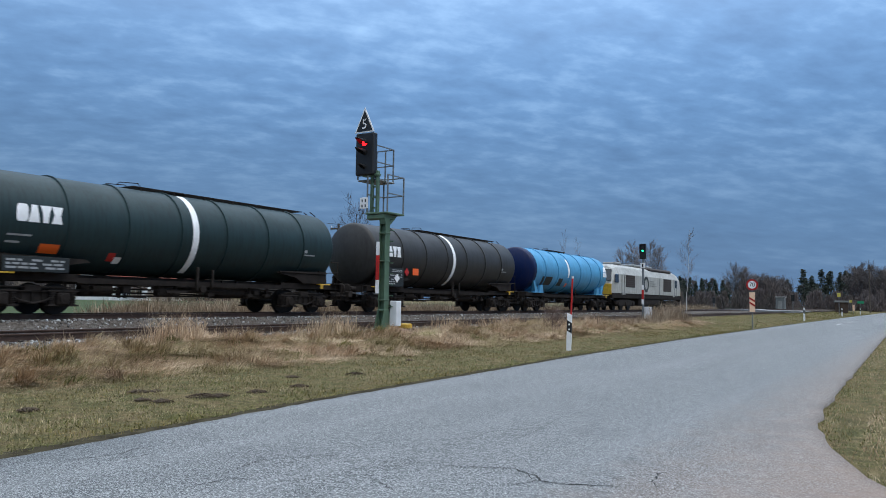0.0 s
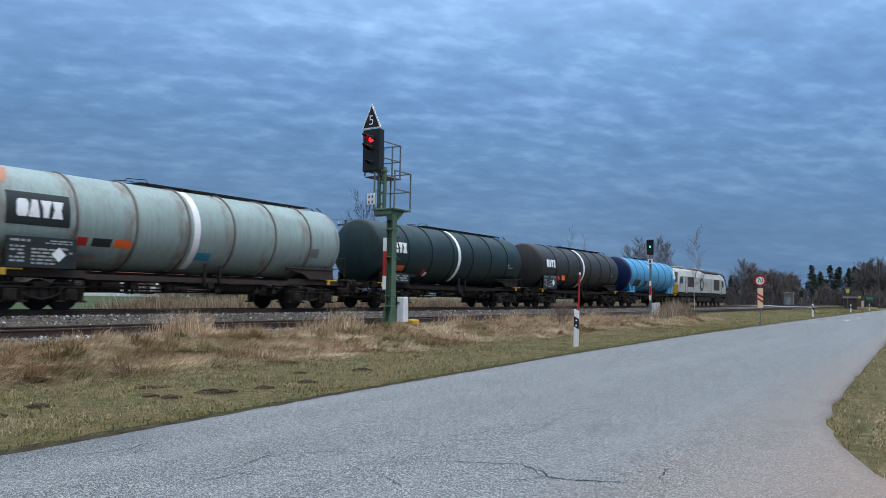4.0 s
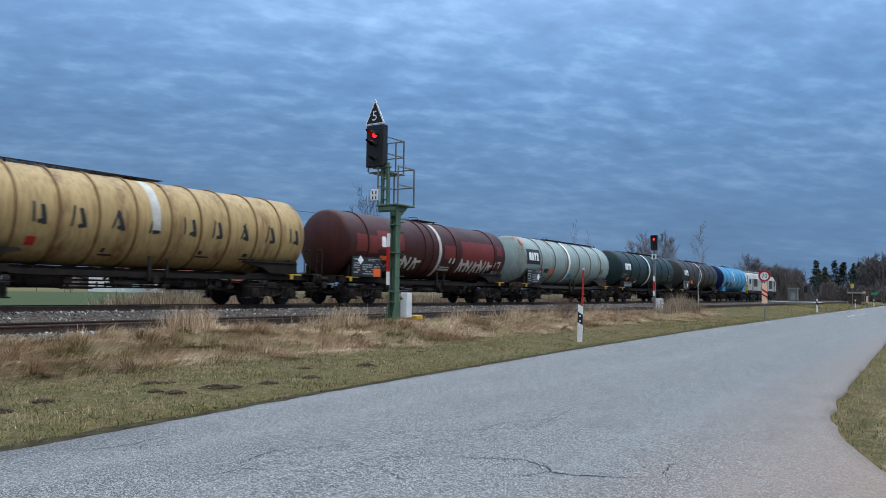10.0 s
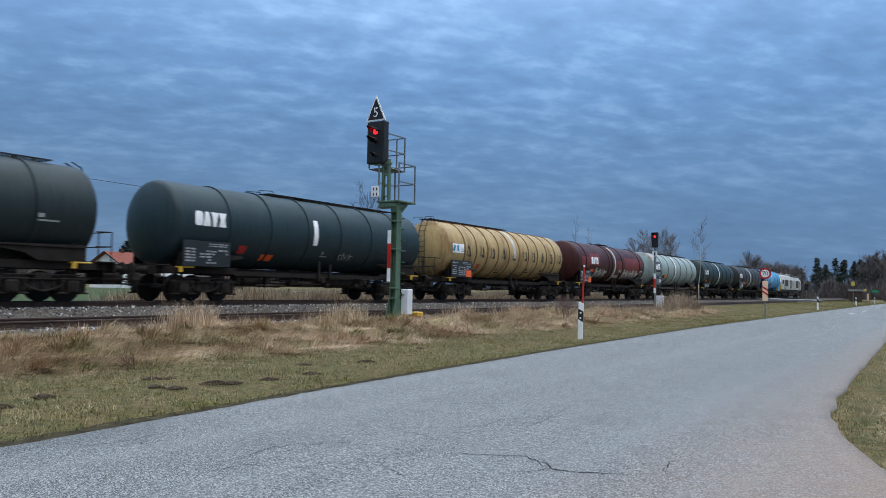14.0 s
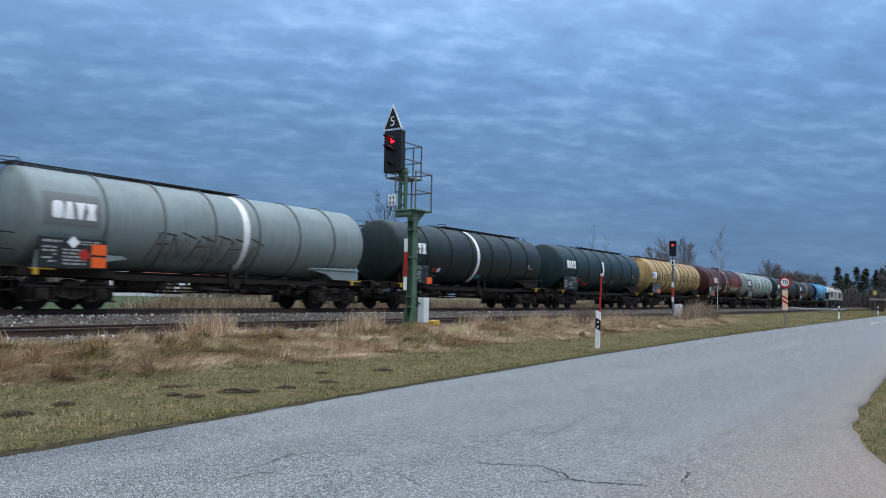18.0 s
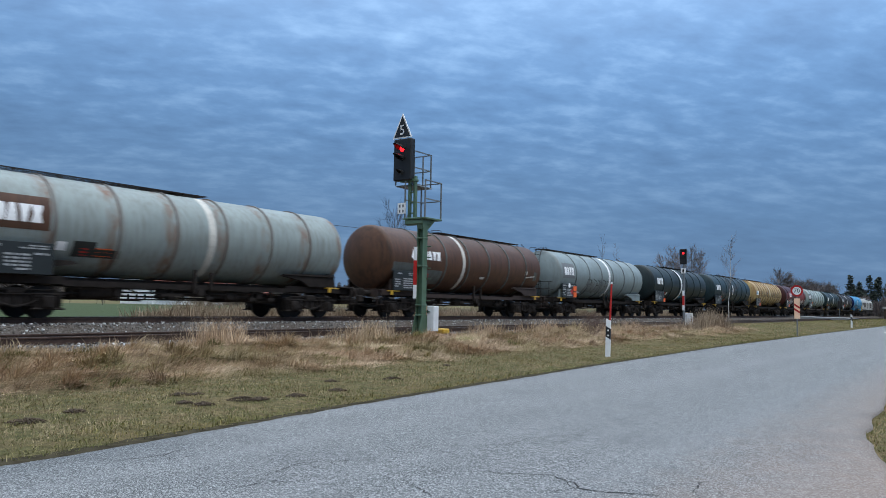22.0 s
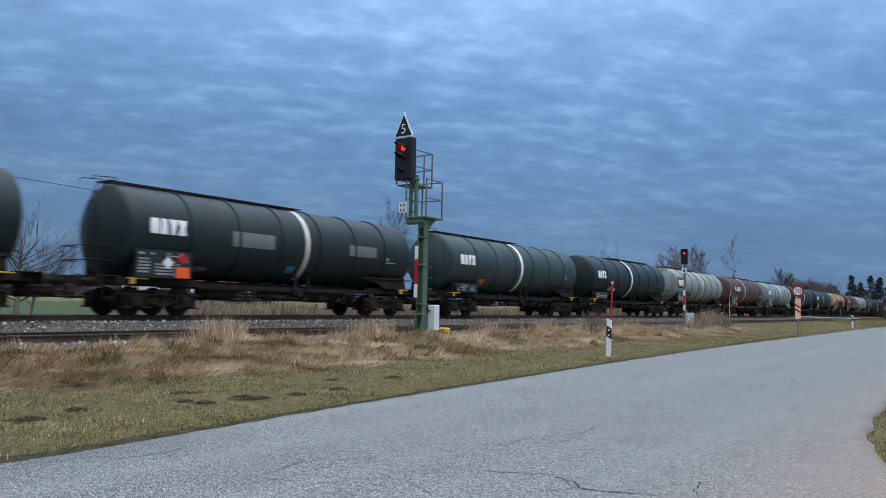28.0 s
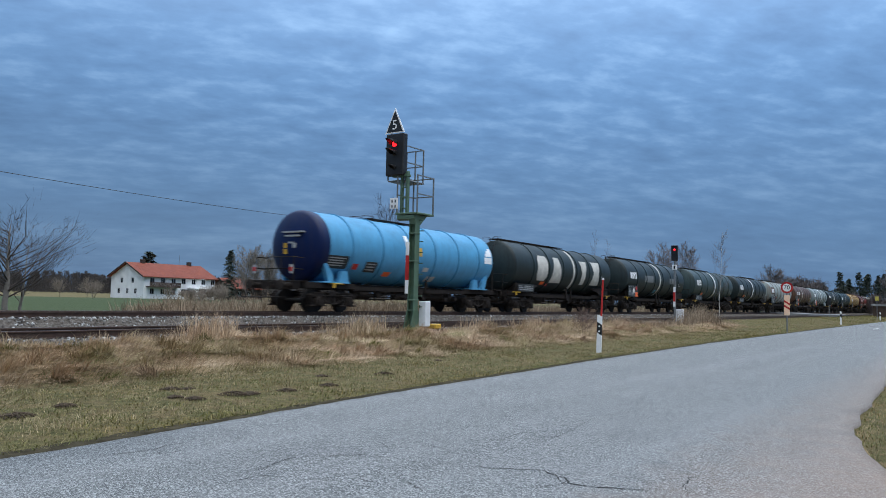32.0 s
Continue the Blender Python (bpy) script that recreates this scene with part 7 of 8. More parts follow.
def wispy_tree(name, at, height, label, seed, low=0.3, spread=3.0, limbs=26, twigs=2200, size=(0.5, 1.0), width=0.03, girth=0.14, rise=0.75, bark=None, twig=None, lean=(0, 0), category="tree"):
    """A leafless tree whose fine twigs blur into a haze: trunk, limbs and thin slivers for the bundles of twigs along them."""
    rng = random.Random(seed)
    t = thing(name, pose(*at), label, category)
    top = Vector((lean[0] * height, lean[1] * height, height))
    segs, p, n = [], Vector((0, 0, -0.15)), 7
    spine = [p]
    for k in range(n):
        q = top * ((k + 1) / n * 0.96) + Vector((rng.gauss(0, 0.008), rng.gauss(0, 0.008), 0)) * height
        segs.append((p, q, max(girth * (1 - 0.9 * k / n), 0.008), max(girth * (1 - 0.9 * (k + 1) / n), 0.006)))
        p = q
        spine.append(q)
    vs, fs = limb_mesh(segs, 7)
    o = new("trunk", numpy_mesh("trunk", vs, fs, bark or M_BARK))
    o.parent = t
    arms, segs = [], []
    for k in range(limbs):
        u = low + (0.95 - low) * (k + rng.random()) / limbs
        f = u * n
        a = spine[int(f)].lerp(spine[min(n, int(f) + 1)], f - int(f))
        way = rng.uniform(0, math.tau)
        v = (u - low) / (1 - low)
        reach = spread * (0.45 + 0.55 * math.sin(math.pi * (0.22 + 0.72 * v))) * rng.uniform(0.65, 1.1) * (1.0 - 0.55 * v)
        climb = reach * rise * rng.uniform(0.7, 1.5)
        b = a + Vector((math.cos(way) * reach, math.sin(way) * reach, climb))
        m = a.lerp(b, 0.5) + Vector((0, 0, -0.08 * reach)) + Vector((rng.gauss(0, 0.05), rng.gauss(0, 0.05), 0)) * reach
        r = max(girth * 0.30 * (1 - 0.75 * v), 0.006)
        segs += [(a, m, r, r * 0.6), (m, b, r * 0.6, 0.003)]
        arms.append((a, m, b, reach))
    vs, fs = limb_mesh(segs, 4)
    fs = [(q[0], q[1], q[2]) for q in fs] + [(q[0], q[2], q[3]) for q in fs]
    total = sum(q[3] for q in arms)
    for a, m, b, reach in arms:
        for _ in range(max(3, int(twigs * reach / total))):
            u = 0.12 + 0.88 * rng.random() ** 0.75
            c = a.lerp(m, u * 2) if u < 0.5 else m.lerp(b, u * 2 - 1)
            c = c + Vector((rng.gauss(0, 0.10), rng.gauss(0, 0.10), rng.gauss(0, 0.10))) * reach
            d = ((b - a).normalized() + Vector((rng.gauss(0, 0.55), rng.gauss(0, 0.55), rng.gauss(0.45, 0.45)))).normalized() * rng.uniform(*size)
            e = d.orthogonal().normalized()
            e.rotate(Matrix.Rotation(rng.uniform(0, math.tau), 3, d.normalized()))
            e *= width * rng.uniform(0.6, 1.3)
            k = len(vs)
            vs += [tuple(c - e), tuple(c + e), tuple(c + d)]
            fs.append((k, k + 1, k + 2))
    o = new("crown", numpy_mesh("crown", vs, fs, twig or M_TWIG))
    o.parent = t
    return t


def at(x, y, sink=0.05):
    return x, y, ground_z(x, y) - sink


wispy_tree("fruit_tree", at(19.45, 40.7), 5.0, "leafless fruit tree with a pale trunk and open crown", 12, 0.20, 4.6, 40, 1500, (0.4, 1.1), 0.0085, 0.17, 0.62, M_PALETWIG, M_TWIG)
wispy_tree("fruit_tree", at(20.6, 41.6), 3.9, "small leafless fruit tree beside a bigger one", 8, 0.2, 2.2, 22, 800, (0.3, 0.7), 0.008, 0.09, 0.95, M_PALETWIG, M_TWIG, (0.08, 0))
wispy_tree("bare_tree", at(46.6, 37.8), 9.3, "slender leafless tree beyond the railway", 5, 0.35, 1.9, 22, 900, (0.4, 0.9), 0.013, 0.10, 1.3)
# hazed colour on trunk and crown makes these two fade with distance
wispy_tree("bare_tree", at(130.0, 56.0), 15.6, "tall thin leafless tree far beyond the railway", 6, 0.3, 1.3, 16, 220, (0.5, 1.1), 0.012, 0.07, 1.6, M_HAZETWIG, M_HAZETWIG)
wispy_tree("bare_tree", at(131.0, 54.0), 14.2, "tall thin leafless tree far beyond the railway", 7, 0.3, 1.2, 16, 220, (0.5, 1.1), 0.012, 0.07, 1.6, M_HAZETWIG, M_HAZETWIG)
wispy_tree("birch_tree", at(49.4, 12.9), 6.2, "young leafless birch with a white trunk beside the siding", 9, 0.30, 0.85, 30, 700, (0.22, 0.5), 0.0042, 0.026, 1.1, M_BIRCH, M_HAZETWIG, (0.03, -0.02))
for k, (x, y, h) in enumerate(((141.0, 48.6, 11.6), (143.0, 47.7, 13.6), (145.0, 47.0, 12.2), (141.0, 43.3, 13.6), (143.0, 42.5, 12.6))):
    wispy_tree("bare_tree", at(x, y), h, "round-crowned leafless tree beyond the railway", 20 + k, 0.12, 2.9, 46, 4200, (0.5, 1.2), 0.012, 0.12, 1.0, M_BARK, M_MAUVETWIG)
# leafless shrub on the bank
wispy_tree("shrub", at(27.6, 12.4), 0.95, "low leafless reddish-brown shrub in the dry grass", 31, 0.05, 0.62, 30, 420, (0.12, 0.30), 0.0045, 0.012, 0.9, M_TWIG, M_REDTWIG, category="shrub")
wispy_tree("shrub", at(28.3, 12.5), 0.8, "low leafless reddish-brown shrub in the dry grass", 32, 0.05, 0.55, 26, 340, (0.12, 0.30), 0.0045, 0.012, 0.9, M_TWIG, M_REDTWIG, category="shrub")


def conifer_mesh(seed, height, spread, bare, layers):
    """Branches in whorls, each hung with small drooping sprays of needles."""
    rng = np.random.default_rng(seed)
    vs, fs = [], []
    for k in range(layers):
        u = k / layers
        z = height * (bare + (1 - bare) * u)
        reach = spread * (1 - u) ** 0.8 * rng.uniform(0.7, 1.1) + 0.15
        for j in range(7):
            a = rng.uniform(0, math.tau)
            for i in range(12):
                d = reach * (0.2 + 0.8 * (i + rng.random()) / 12)
                c = np.array((math.cos(a) * d, math.sin(a) * d, z - d * 0.22 + rng.normal(0, 0.12)))
                s_ = rng.uniform(0.12, 0.30) * (height / 12) ** 0.5
                o = len(vs)
                w = rng.normal(0, 1, (3, 3)) * s_
                w[:, 2] *= 0.6
                vs += [tuple(c + w[0]), tuple(c + w[1]), tuple(c + w[2])]
                fs.append((o, o + 1, o + 2))
    return vs, fs


def conifer(key, height, spread, bare, layers, seed):
    vs, fs = conifer_mesh(seed, height, spread, bare, layers)
    t = thing("conifer", pose(0, 0, -500), "dark green conifer with a ragged crown", "tree", "conifers of the far wood")
    segs = [(Vector((0, 0, -0.3)), Vector((0, 0, height * 0.95)), 0.17 * height / 12, 0.03)]
    tv, tf = limb_mesh(segs, 7)
    o = new("trunk", numpy_mesh("trunk", tv, tf, M_BARK))
    o.parent = t
    o = new("crown", numpy_mesh("crown", vs, fs, M_NEEDLE))
    o.parent = t
    return t


SPRUCE = conifer("spruce", 12.0, 2.6, 0.10, 26, 1)
SPRUCE2 = conifer("spruce", 12.0, 2.2, 0.18, 24, 2)
PINE = conifer("pine", 12.0, 2.3, 0.55, 12, 3)
PINE2 = conifer("pine", 12.0, 2.0, 0.45, 12, 4)
CONIFERS = (SPRUCE, SPRUCE2, PINE, PINE2)
used_conifer = set()


def plant(kind, x, y, height, turn, fat=1.0):
    m = pose(x, y, ground_z(x, y) - 0.1, 0, 0, turn) @ Matrix.Diagonal((height / 12.0 * fat, height / 12.0 * fat, height / 12.0, 1))
    if kind not in used_conifer:
        used_conifer.add(kind)
        CONIFERS[kind].matrix_basis = m
        return
    t = CONIFERS[kind]
    keep = t.scale.copy()
    t.scale = (1, 1, 1)
    c = copy_thing(t, pose(x, y, ground_z(x, y) - 0.1, 0, 0, turn))
    t.scale = keep
    c.scale = (height / 12.0 * fat, height / 12.0 * fat, height / 12.0)


def by_heading(deg, dist):
    return math.sin(radians(deg)) * dist, math.cos(radians(deg)) * dist


for k, (deg, dist, kind, h) in enumerate((
        (74.9, 262, 0, 11.5), (75.2, 268, 1, 10.5), (75.6, 258, 0, 11.0), (76.0, 270, 1, 10.2), (76.4, 262, 0, 10.8), (76.9, 268, 1, 9.8), (77.3, 262, 0, 10.4), (77.8, 270, 1, 10.6), (78.2, 262, 0, 9.6),
        (81.95, 250, 2, 10.2), (82.95, 240, 3, 13.2), (83.15, 246, 1, 10.5), (83.5, 250, 2, 11.4), (84.1, 245, 3, 13.0), (84.6, 246, 2, 12.4), (85.2, 246, 0, 11.8),
        (85.5, 250, 3, 12.8), (85.8, 246, 2, 11.6), (84.5, 262, 0, 12.6), (85.65, 262, 0, 12.4), (86.6, 258, 1, 11.0), (87.2, 256, 0, 10.4))):
    x, y = by_heading(deg, dist)
    plant(kind, x, y, h * 0.93, k * 47)
# garden conifers at the farm
for k, (x, y, h, kind, fat) in enumerate(((118.2, 142.3, 11.8, 0, 1.25), (112.2, 165.4, 11.6, 1, 1.9))):
    plant(kind, x, y, h, 30 + k * 70, fat)

M_TANTWIG = plain("tan_brown_twigs", (0.27, 0.215, 0.17), 0.9, 0, 0.3, 3.0)
# twigs of the far wood, with distance haze put into the colour
M_FARTWIG = plain("hazy_brown_twigs", (0.150, 0.130, 0.126), 0.95, 0, 0.3, 0.5)
for k, (deg, dist, h) in enumerate(((78.7, 236, 12.6), (79.2, 240, 12.0), (79.9, 235, 9.5), (80.4, 240, 10.0), (80.9, 236, 9.2), (81.3, 242, 8.6), (86.3, 240, 12.6), (86.9, 238, 12.8), (87.5, 236, 12.2), (88.2, 240, 11.5), (89.0, 238, 11.0))):
    x, y = by_heading(deg, dist)
    wispy_tree("bare_tree", at(x, y), h, "leafless broad-crowned tree of the far wood", 60 + k, 0.2, 5.2, 36, 2800, (0.8, 1.7), 0.034, 0.17, 0.75, M_BARK, M_FARTWIG)
for k, (x, y, h) in enumerate(((97.0, 112.0, 9.6), (101.5, 115.0, 10.2), (106.0, 117.0, 9.4), (111.0, 121.0, 8.8))):
    wispy_tree("bare_tree", at(x, y), h, "grey leafless tree beside the farmhouse", 80 + k, 0.15, 3.6, 34, 2200, (0.5, 1.2), 0.032, 0.14, 1.2, M_BARK, M_PALETWIG)
for k, (x, y, h) in enumerate(((76.0, 128.0, 3.4), (90.5, 126.0, 3.0), (93.5, 124.0, 2.6), (86.0, 147.0, 4.6), (90.0, 151.0, 4.2), (82.0, 150.0, 4.4), (104.5, 141.5, 2.4), (109.0, 141.0, 3.2), (113.0, 141.5, 3.6), (67.5, 89.4, 2.3), (64.1, 83.2, 1.7), (68.1, 86.4, 2.6), (66.0, 80.4, 2.6), (70.6, 94.5, 2.4), (73.5, 92.3, 3.2), (71.5, 88.0, 3.4))):
    bare_tree("bush", at(x, y), h, "leafless brown garden bush near the farmhouse", 100 + k, 0.16, 0.05, ((9, 7, 5, 4), 32, 0.95, 0.12, 0.15, 3), M_TWIG, M_TANTWIG, rmin=0.011)


def far_wood(name, seed, spots, label, mat, number=620, twiggy=False):
    """A distant belt of trees as one piece: ragged crowns of small sprays."""
    rng = np.random.default_rng(seed)
    vs, fs = [], []
    for x, y, h, w in spots:
        for _ in range(number):
            u = rng.random() ** 0.8
            a, d = rng.uniform(0, math.tau), w * (1 - u * 0.75) * rng.random() ** 0.5
            c = np.array((x + math.cos(a) * d, y + math.sin(a) * d, ground_z(x, y) + h * (0.02 + 0.98 * u)))
            q = rng.normal(0, 1, (3, 3)) * rng.uniform(0.15, 0.42)
            if twiggy:
                # a bundle of twigs: a narrow sliver that points up and outwards
                tip = np.array((math.cos(a) * rng.uniform(0, 0.6), math.sin(a) * rng.uniform(0, 0.6), 1.0)) * rng.uniform(0.5, 1.3)
                sd = rng.normal(0, 0.06, 3)
                q = np.array((-sd, sd, tip))
            o = len(vs)
            vs += [tuple(c + q[0]), tuple(c + q[1]), tuple(c + q[2])]
            fs.append((o, o + 1, o + 2))
    return tagged(new(name, numpy_mesh(name, vs, fs, mat)), label, "wood", kind="stuff")


M_FARWOOD = leaf_material("far_wood_mix", (0.0, (0.074, 0.070, 0.068)), (0.5, (0.096, 0.086, 0.082)), (1.0, (0.125, 0.108, 0.100)))
rng = np.random.default_rng(77)
spots = []
for k in range(420):
    deg, dist = rng.uniform(19, 48), rng.uniform(400, 470)
    x, y = by_heading(deg, dist)
    spots.append((x, y, rng.uniform(6.5, 10.5), rng.uniform(2.2, 4.0)))
for k in range(60):
    deg, dist = rng.uniform(66, 90), rng.uniform(285, 330)
    x, y = by_heading(deg, dist)
    spots.append((x, y, rng.uniform(7.5, 11.0), rng.uniform(2.2, 4.0)))
for k in range(70):
    deg, dist = rng.uniform(46, 66), rng.uniform(380, 430)
    x, y = by_heading(deg, dist)
    spots.append((x, y, rng.uniform(7.5, 12.0), rng.uniform(2.2, 4.0)))
far_wood("far_wood", 5, spots, "dark leafless wood along the horizon", M_FARWOOD, 800, True)
# brown undergrowth at the wood's edge, its colour lightened to stand for haze
edge = []
for k in range(70):
    deg, dist = rng.uniform(74.5, 88.5), rng.uniform(222, 236)
    x, y = by_heading(deg, dist)
    edge.append((x, y, rng.uniform(2.0, 5.5), rng.uniform(1.5, 2.6)))
for k in range(46):
    deg, dist = (rng.uniform(86.0, 90.0), rng.uniform(236, 250)) if k < 34 else (rng.uniform(78.6, 81.4), rng.uniform(232, 242))
    x, y = by_heading(deg, dist)
    edge.append((x, y, rng.uniform(7.5, 12.0) if k < 34 else rng.uniform(6.0, 9.5), rng.uniform(2.4, 3.6)))
far_wood("undergrowth", 6, edge, "brown leafless undergrowth at the edge of the wood", leaf_material("hazed_brown_undergrowth", (0.0, (0.12, 0.100, 0.096)), (0.6, (0.185, 0.156, 0.146)), (1.0, (0.24, 0.19, 0.17))), 900, True)

# ---- farmhouse across the field ----
M_PLASTER = plain("white_plaster", (0.88, 0.88, 0.86), 0.85, 0, 0.10, 0.6)
M_WOOD = plain("dark_brown_timber", (0.070, 0.042, 0.028), 0.8, 0, 0.4, 1.0)


def tile_material():
    m = Mat("red_roof_tiles", 0.75, 0, 0.3)
    w = m.n.new("ShaderNodeTexWave")
    w.wave_type, w.bands_direction = "BANDS", "X"
    w.inputs["Scale"].default_value = 1.3
    m.l.new(m.coords(), w.inputs["Vector"])
    v = m.noise(m.coords(), 0.8, 5, 0.6)
    m.color(m.mix(m.ramp(w.outputs["Fac"], (0.0, 0.35), (0.4, 0.0)), m.ramp(v, (0.3, (0.17, 0.040, 0.022)), (0.7, (0.26, 0.066, 0.034))), (0.10, 0.025, 0.018)))
    m.bump(w.outputs["Fac"], 0.5, 0.05)
    return m.m


M_ROOF = tile_material()
M_ROOFDARK = plain("roof_underside_timber", (0.050, 0.032, 0.024), 0.85)


def farmhouse(x0, y0, lx, ly, eave, ridge, label, rich=True, M_PLASTER=M_PLASTER):
    z0 = ground_z(x0, y0) - 0.2
    h = thing("farmhouse", pose(x0, y0, z0), label, "house")
    t = 0.35

    def wall_with_holes(bm, length, holes, place):
        """A wall of boxes round its openings; holes are (a0, a1, z0, z1), sorted rows."""
        cuts = sorted({0.0, length, *(v for q in holes for v in q[:2])})
        rows = sorted({0.0, eave, *(v for q in holes for v in q[2:])})
        for a, b in zip(cuts, cuts[1:]):
            for lo, hi in zip(rows, rows[1:]):
                if not any(q[0] <= a + 1e-6 and q[1] >= b - 1e-6 and q[2] <= lo + 1e-6 and q[3] >= hi - 1e-6 for q in holes):
                    place(bm, a, b, lo, hi)
        bmesh.ops.remove_doubles(bm, verts=bm.verts, dist=0.001)

    def glaze(a0, a1, zz0, zz1, front):
        wdw = bmesh.new()
        if front:
            box(wdw, (a0, 0.10, zz0), (a1, 0.16, zz1))
        else:
            box(wdw, (0.10, a0, zz0), (0.16, a1, zz1))
        wo = part("window", wdw, M_WHITE, h, "white-framed window")
        for p0, p1 in ((a0 + 0.07, (a0 + a1) / 2 - 0.03), ((a0 + a1) / 2 + 0.03, a1 - 0.07)):
            pb = bmesh.new()
            if front:
                box(pb, (p0, 0.085, zz0 + 0.07), (p1, 0.098, zz1 - 0.07))
            else:
                box(pb, (0.085, p0, zz0 + 0.07), (0.098, p1, zz1 - 0.07))
            part("pane", pb, M_GLASS, wo)

    front = [(1.6 + 2.75 * k, 2.7 + 2.75 * k, a, a + 1.3) for k in range(7) for a in (1.2, 3.6)] if rich else [(2 + 3 * k, 3.1 + 3 * k, 1.2, 2.4) for k in range(int(lx / 3) - 1)]
    gable = [(2.2, 3.2, 1.2, 2.4), (5.3, 6.3, 1.2, 2.4), (8.6, 9.6, 1.2, 2.4), (3.4, 4.4, 3.6, 4.8), (7.6, 8.6, 3.6, 4.8)] if rich else []
    bm = bmesh.new()
    wall_with_holes(bm, lx, front, lambda b, a, c, lo, hi: box(b, (a, 0, lo), (c, t, hi)))
    part("front_wall", bm, M_PLASTER, h, "white plastered wall")
    bm = bmesh.new()
    wall_with_holes(bm, ly - 2 * t, gable, lambda b, a, c, lo, hi: box(b, (0, a + t, lo), (t, c + t, hi)))
    part("gable_wall", bm, M_PLASTER, h, "white plastered gable")
    bm = bmesh.new()
    box(bm, (0, ly - t, 0), (lx, ly, eave))
    box(bm, (lx - t, t, 0), (lx, ly - t, eave))
    part("back_wall", bm, M_PLASTER, h)
    for x in (0.0, lx - t):
        bm = bmesh.new()
        a = [bm.verts.new((x, *p)) for p in ((0, eave), (ly, eave), (ly / 2, ridge - 0.12))]
        b = [bm.verts.new((x + t, *p)) for p in ((0, eave), (ly, eave), (ly / 2, ridge - 0.12))]
        bm.faces.new(a)
        bm.faces.new(b[::-1])
        for k in range(3):
            bm.faces.new((a[k], b[k], b[(k + 1) % 3], a[(k + 1) % 3]))
        part("gable_top", bm, M_PLASTER, h)
    for q in front:
        glaze(*q, True)
    for q in gable:
        glaze(q[0] + t, q[1] + t, q[2], q[3], False)
    over, rise = 0.7, (ridge - eave) / (ly / 2)
    for s_ in (0, 1):
        bm = bmesh.new()
        ya, yb = (-over, ly / 2) if s_ == 0 else (ly + over, ly / 2)
        za, zb = eave - over * rise + 0.1, ridge
        v = []
        for dz in (0.0, 0.18):
            v += [bm.verts.new(p) for p in ((-over, ya, za + dz), (lx + over, ya, za + dz), (lx + over, yb, zb + dz), (-over, yb, zb + dz))]
        for q in ((0, 1, 2, 3), (7, 6, 5, 4), (0, 4, 5, 1), (1, 5, 6, 2), (2, 6, 7, 3), (3, 7, 4, 0)):
            bm.faces.new([v[i] for i in q])
        part("roof", bm, M_ROOF, h, "red tiled roof")
        bm = bmesh.new()
        pts = [(-over - 0.06, ya, za - 0.05), (-over - 0.06, yb, zb - 0.05), (-over - 0.06, yb, zb + 0.26), (-over - 0.06, ya, za + 0.26)]
        a = [bm.verts.new(p) for p in pts]
        b = [bm.verts.new((p[0] + 0.05, p[1], p[2])) for p in pts]
        bm.faces.new(a)
        bm.faces.new(b[::-1])
        for k in range(4):
            bm.faces.new((a[k], b[k], b[(k + 1) % 4], a[(k + 1) % 4]))
        part("bargeboard", bm, M_ROOFDARK, h)
    if rich:
        for cx in (3.2, 15.8):
            bm = bmesh.new()
            box(bm, (cx, ly / 2 - 0.4, ridge - 0.3), (cx + 0.9, ly / 2 + 0.4, ridge + 0.95), 0.03)
            part("chimney", bm, M_ROOFDARK, h)
        bm = bmesh.new()
        box(bm, (0.6, -1.4, 2.75), (8.6, 0.0, 2.95), 0.02)
        bal = part("balcony", bm, M_WOOD, h, "dark timber balcony")
        for k in range(33):
            bm = bmesh.new()
            box(bm, (0.6 + 0.245 * k, -1.4, 2.95), (0.78 + 0.245 * k, -1.34, 3.85))
            part("board", bm, M_WOOD, bal)
        bm = bmesh.new()
        box(bm, (11.5, -2.6, 0.0), (16.0, -0.02, 2.6), 0.03)
        box(bm, (11.2, -2.9, 2.6), (16.3, -0.02, 2.8), 0.03)
        part("porch", bm, M_PLASTER, h)
        bm = bmesh.new()
        for k in range(4):
            tube(bm, (17.5, -0.3 - 0.01 * k, ridge - 2.4), (17.5, -0.3, ridge - 2.3), 0.03)
        tube(bm, (13.5, ly / 2, ridge), (13.5, ly / 2, ridge + 2.6), 0.03, 6)
        part("aerial", bm, M_GALV, h)
    return h


farmhouse(100.35, 149.4, 19.0, 12.5, 5.15, 8.15, "white farmhouse with a red tiled roof and timber balcony")
for k, (x, y, h) in enumerate(((109.2, 146.4, 1.9), (113.6, 146.6, 2.3), (117.4, 146.2, 2.2))):
    wispy_tree("shrub", at(x, y), h, "leafless brown garden shrub before the farmhouse", 140 + k, 0.05, 1.7, 26, 700, (0.4, 0.9), 0.022, 0.05, 0.7, M_BARK, M_HAZETWIG, category="shrub")
farmhouse(55.5, 152.0, 12.0, 8.0, 3.0, 5.4, "low white outbuilding with a dark roof", False)
farmhouse(127.0, 152.0, 10.0, 9.0, 3.2, 5.6, "brown timber farm building with a red roof", False, M_WOOD)

# ---- overhead line beyond the railway ----
M_POLE = plain("weathered_pole_timber", (0.095, 0.075, 0.058), 0.9, 0, 0.3, 2.0)


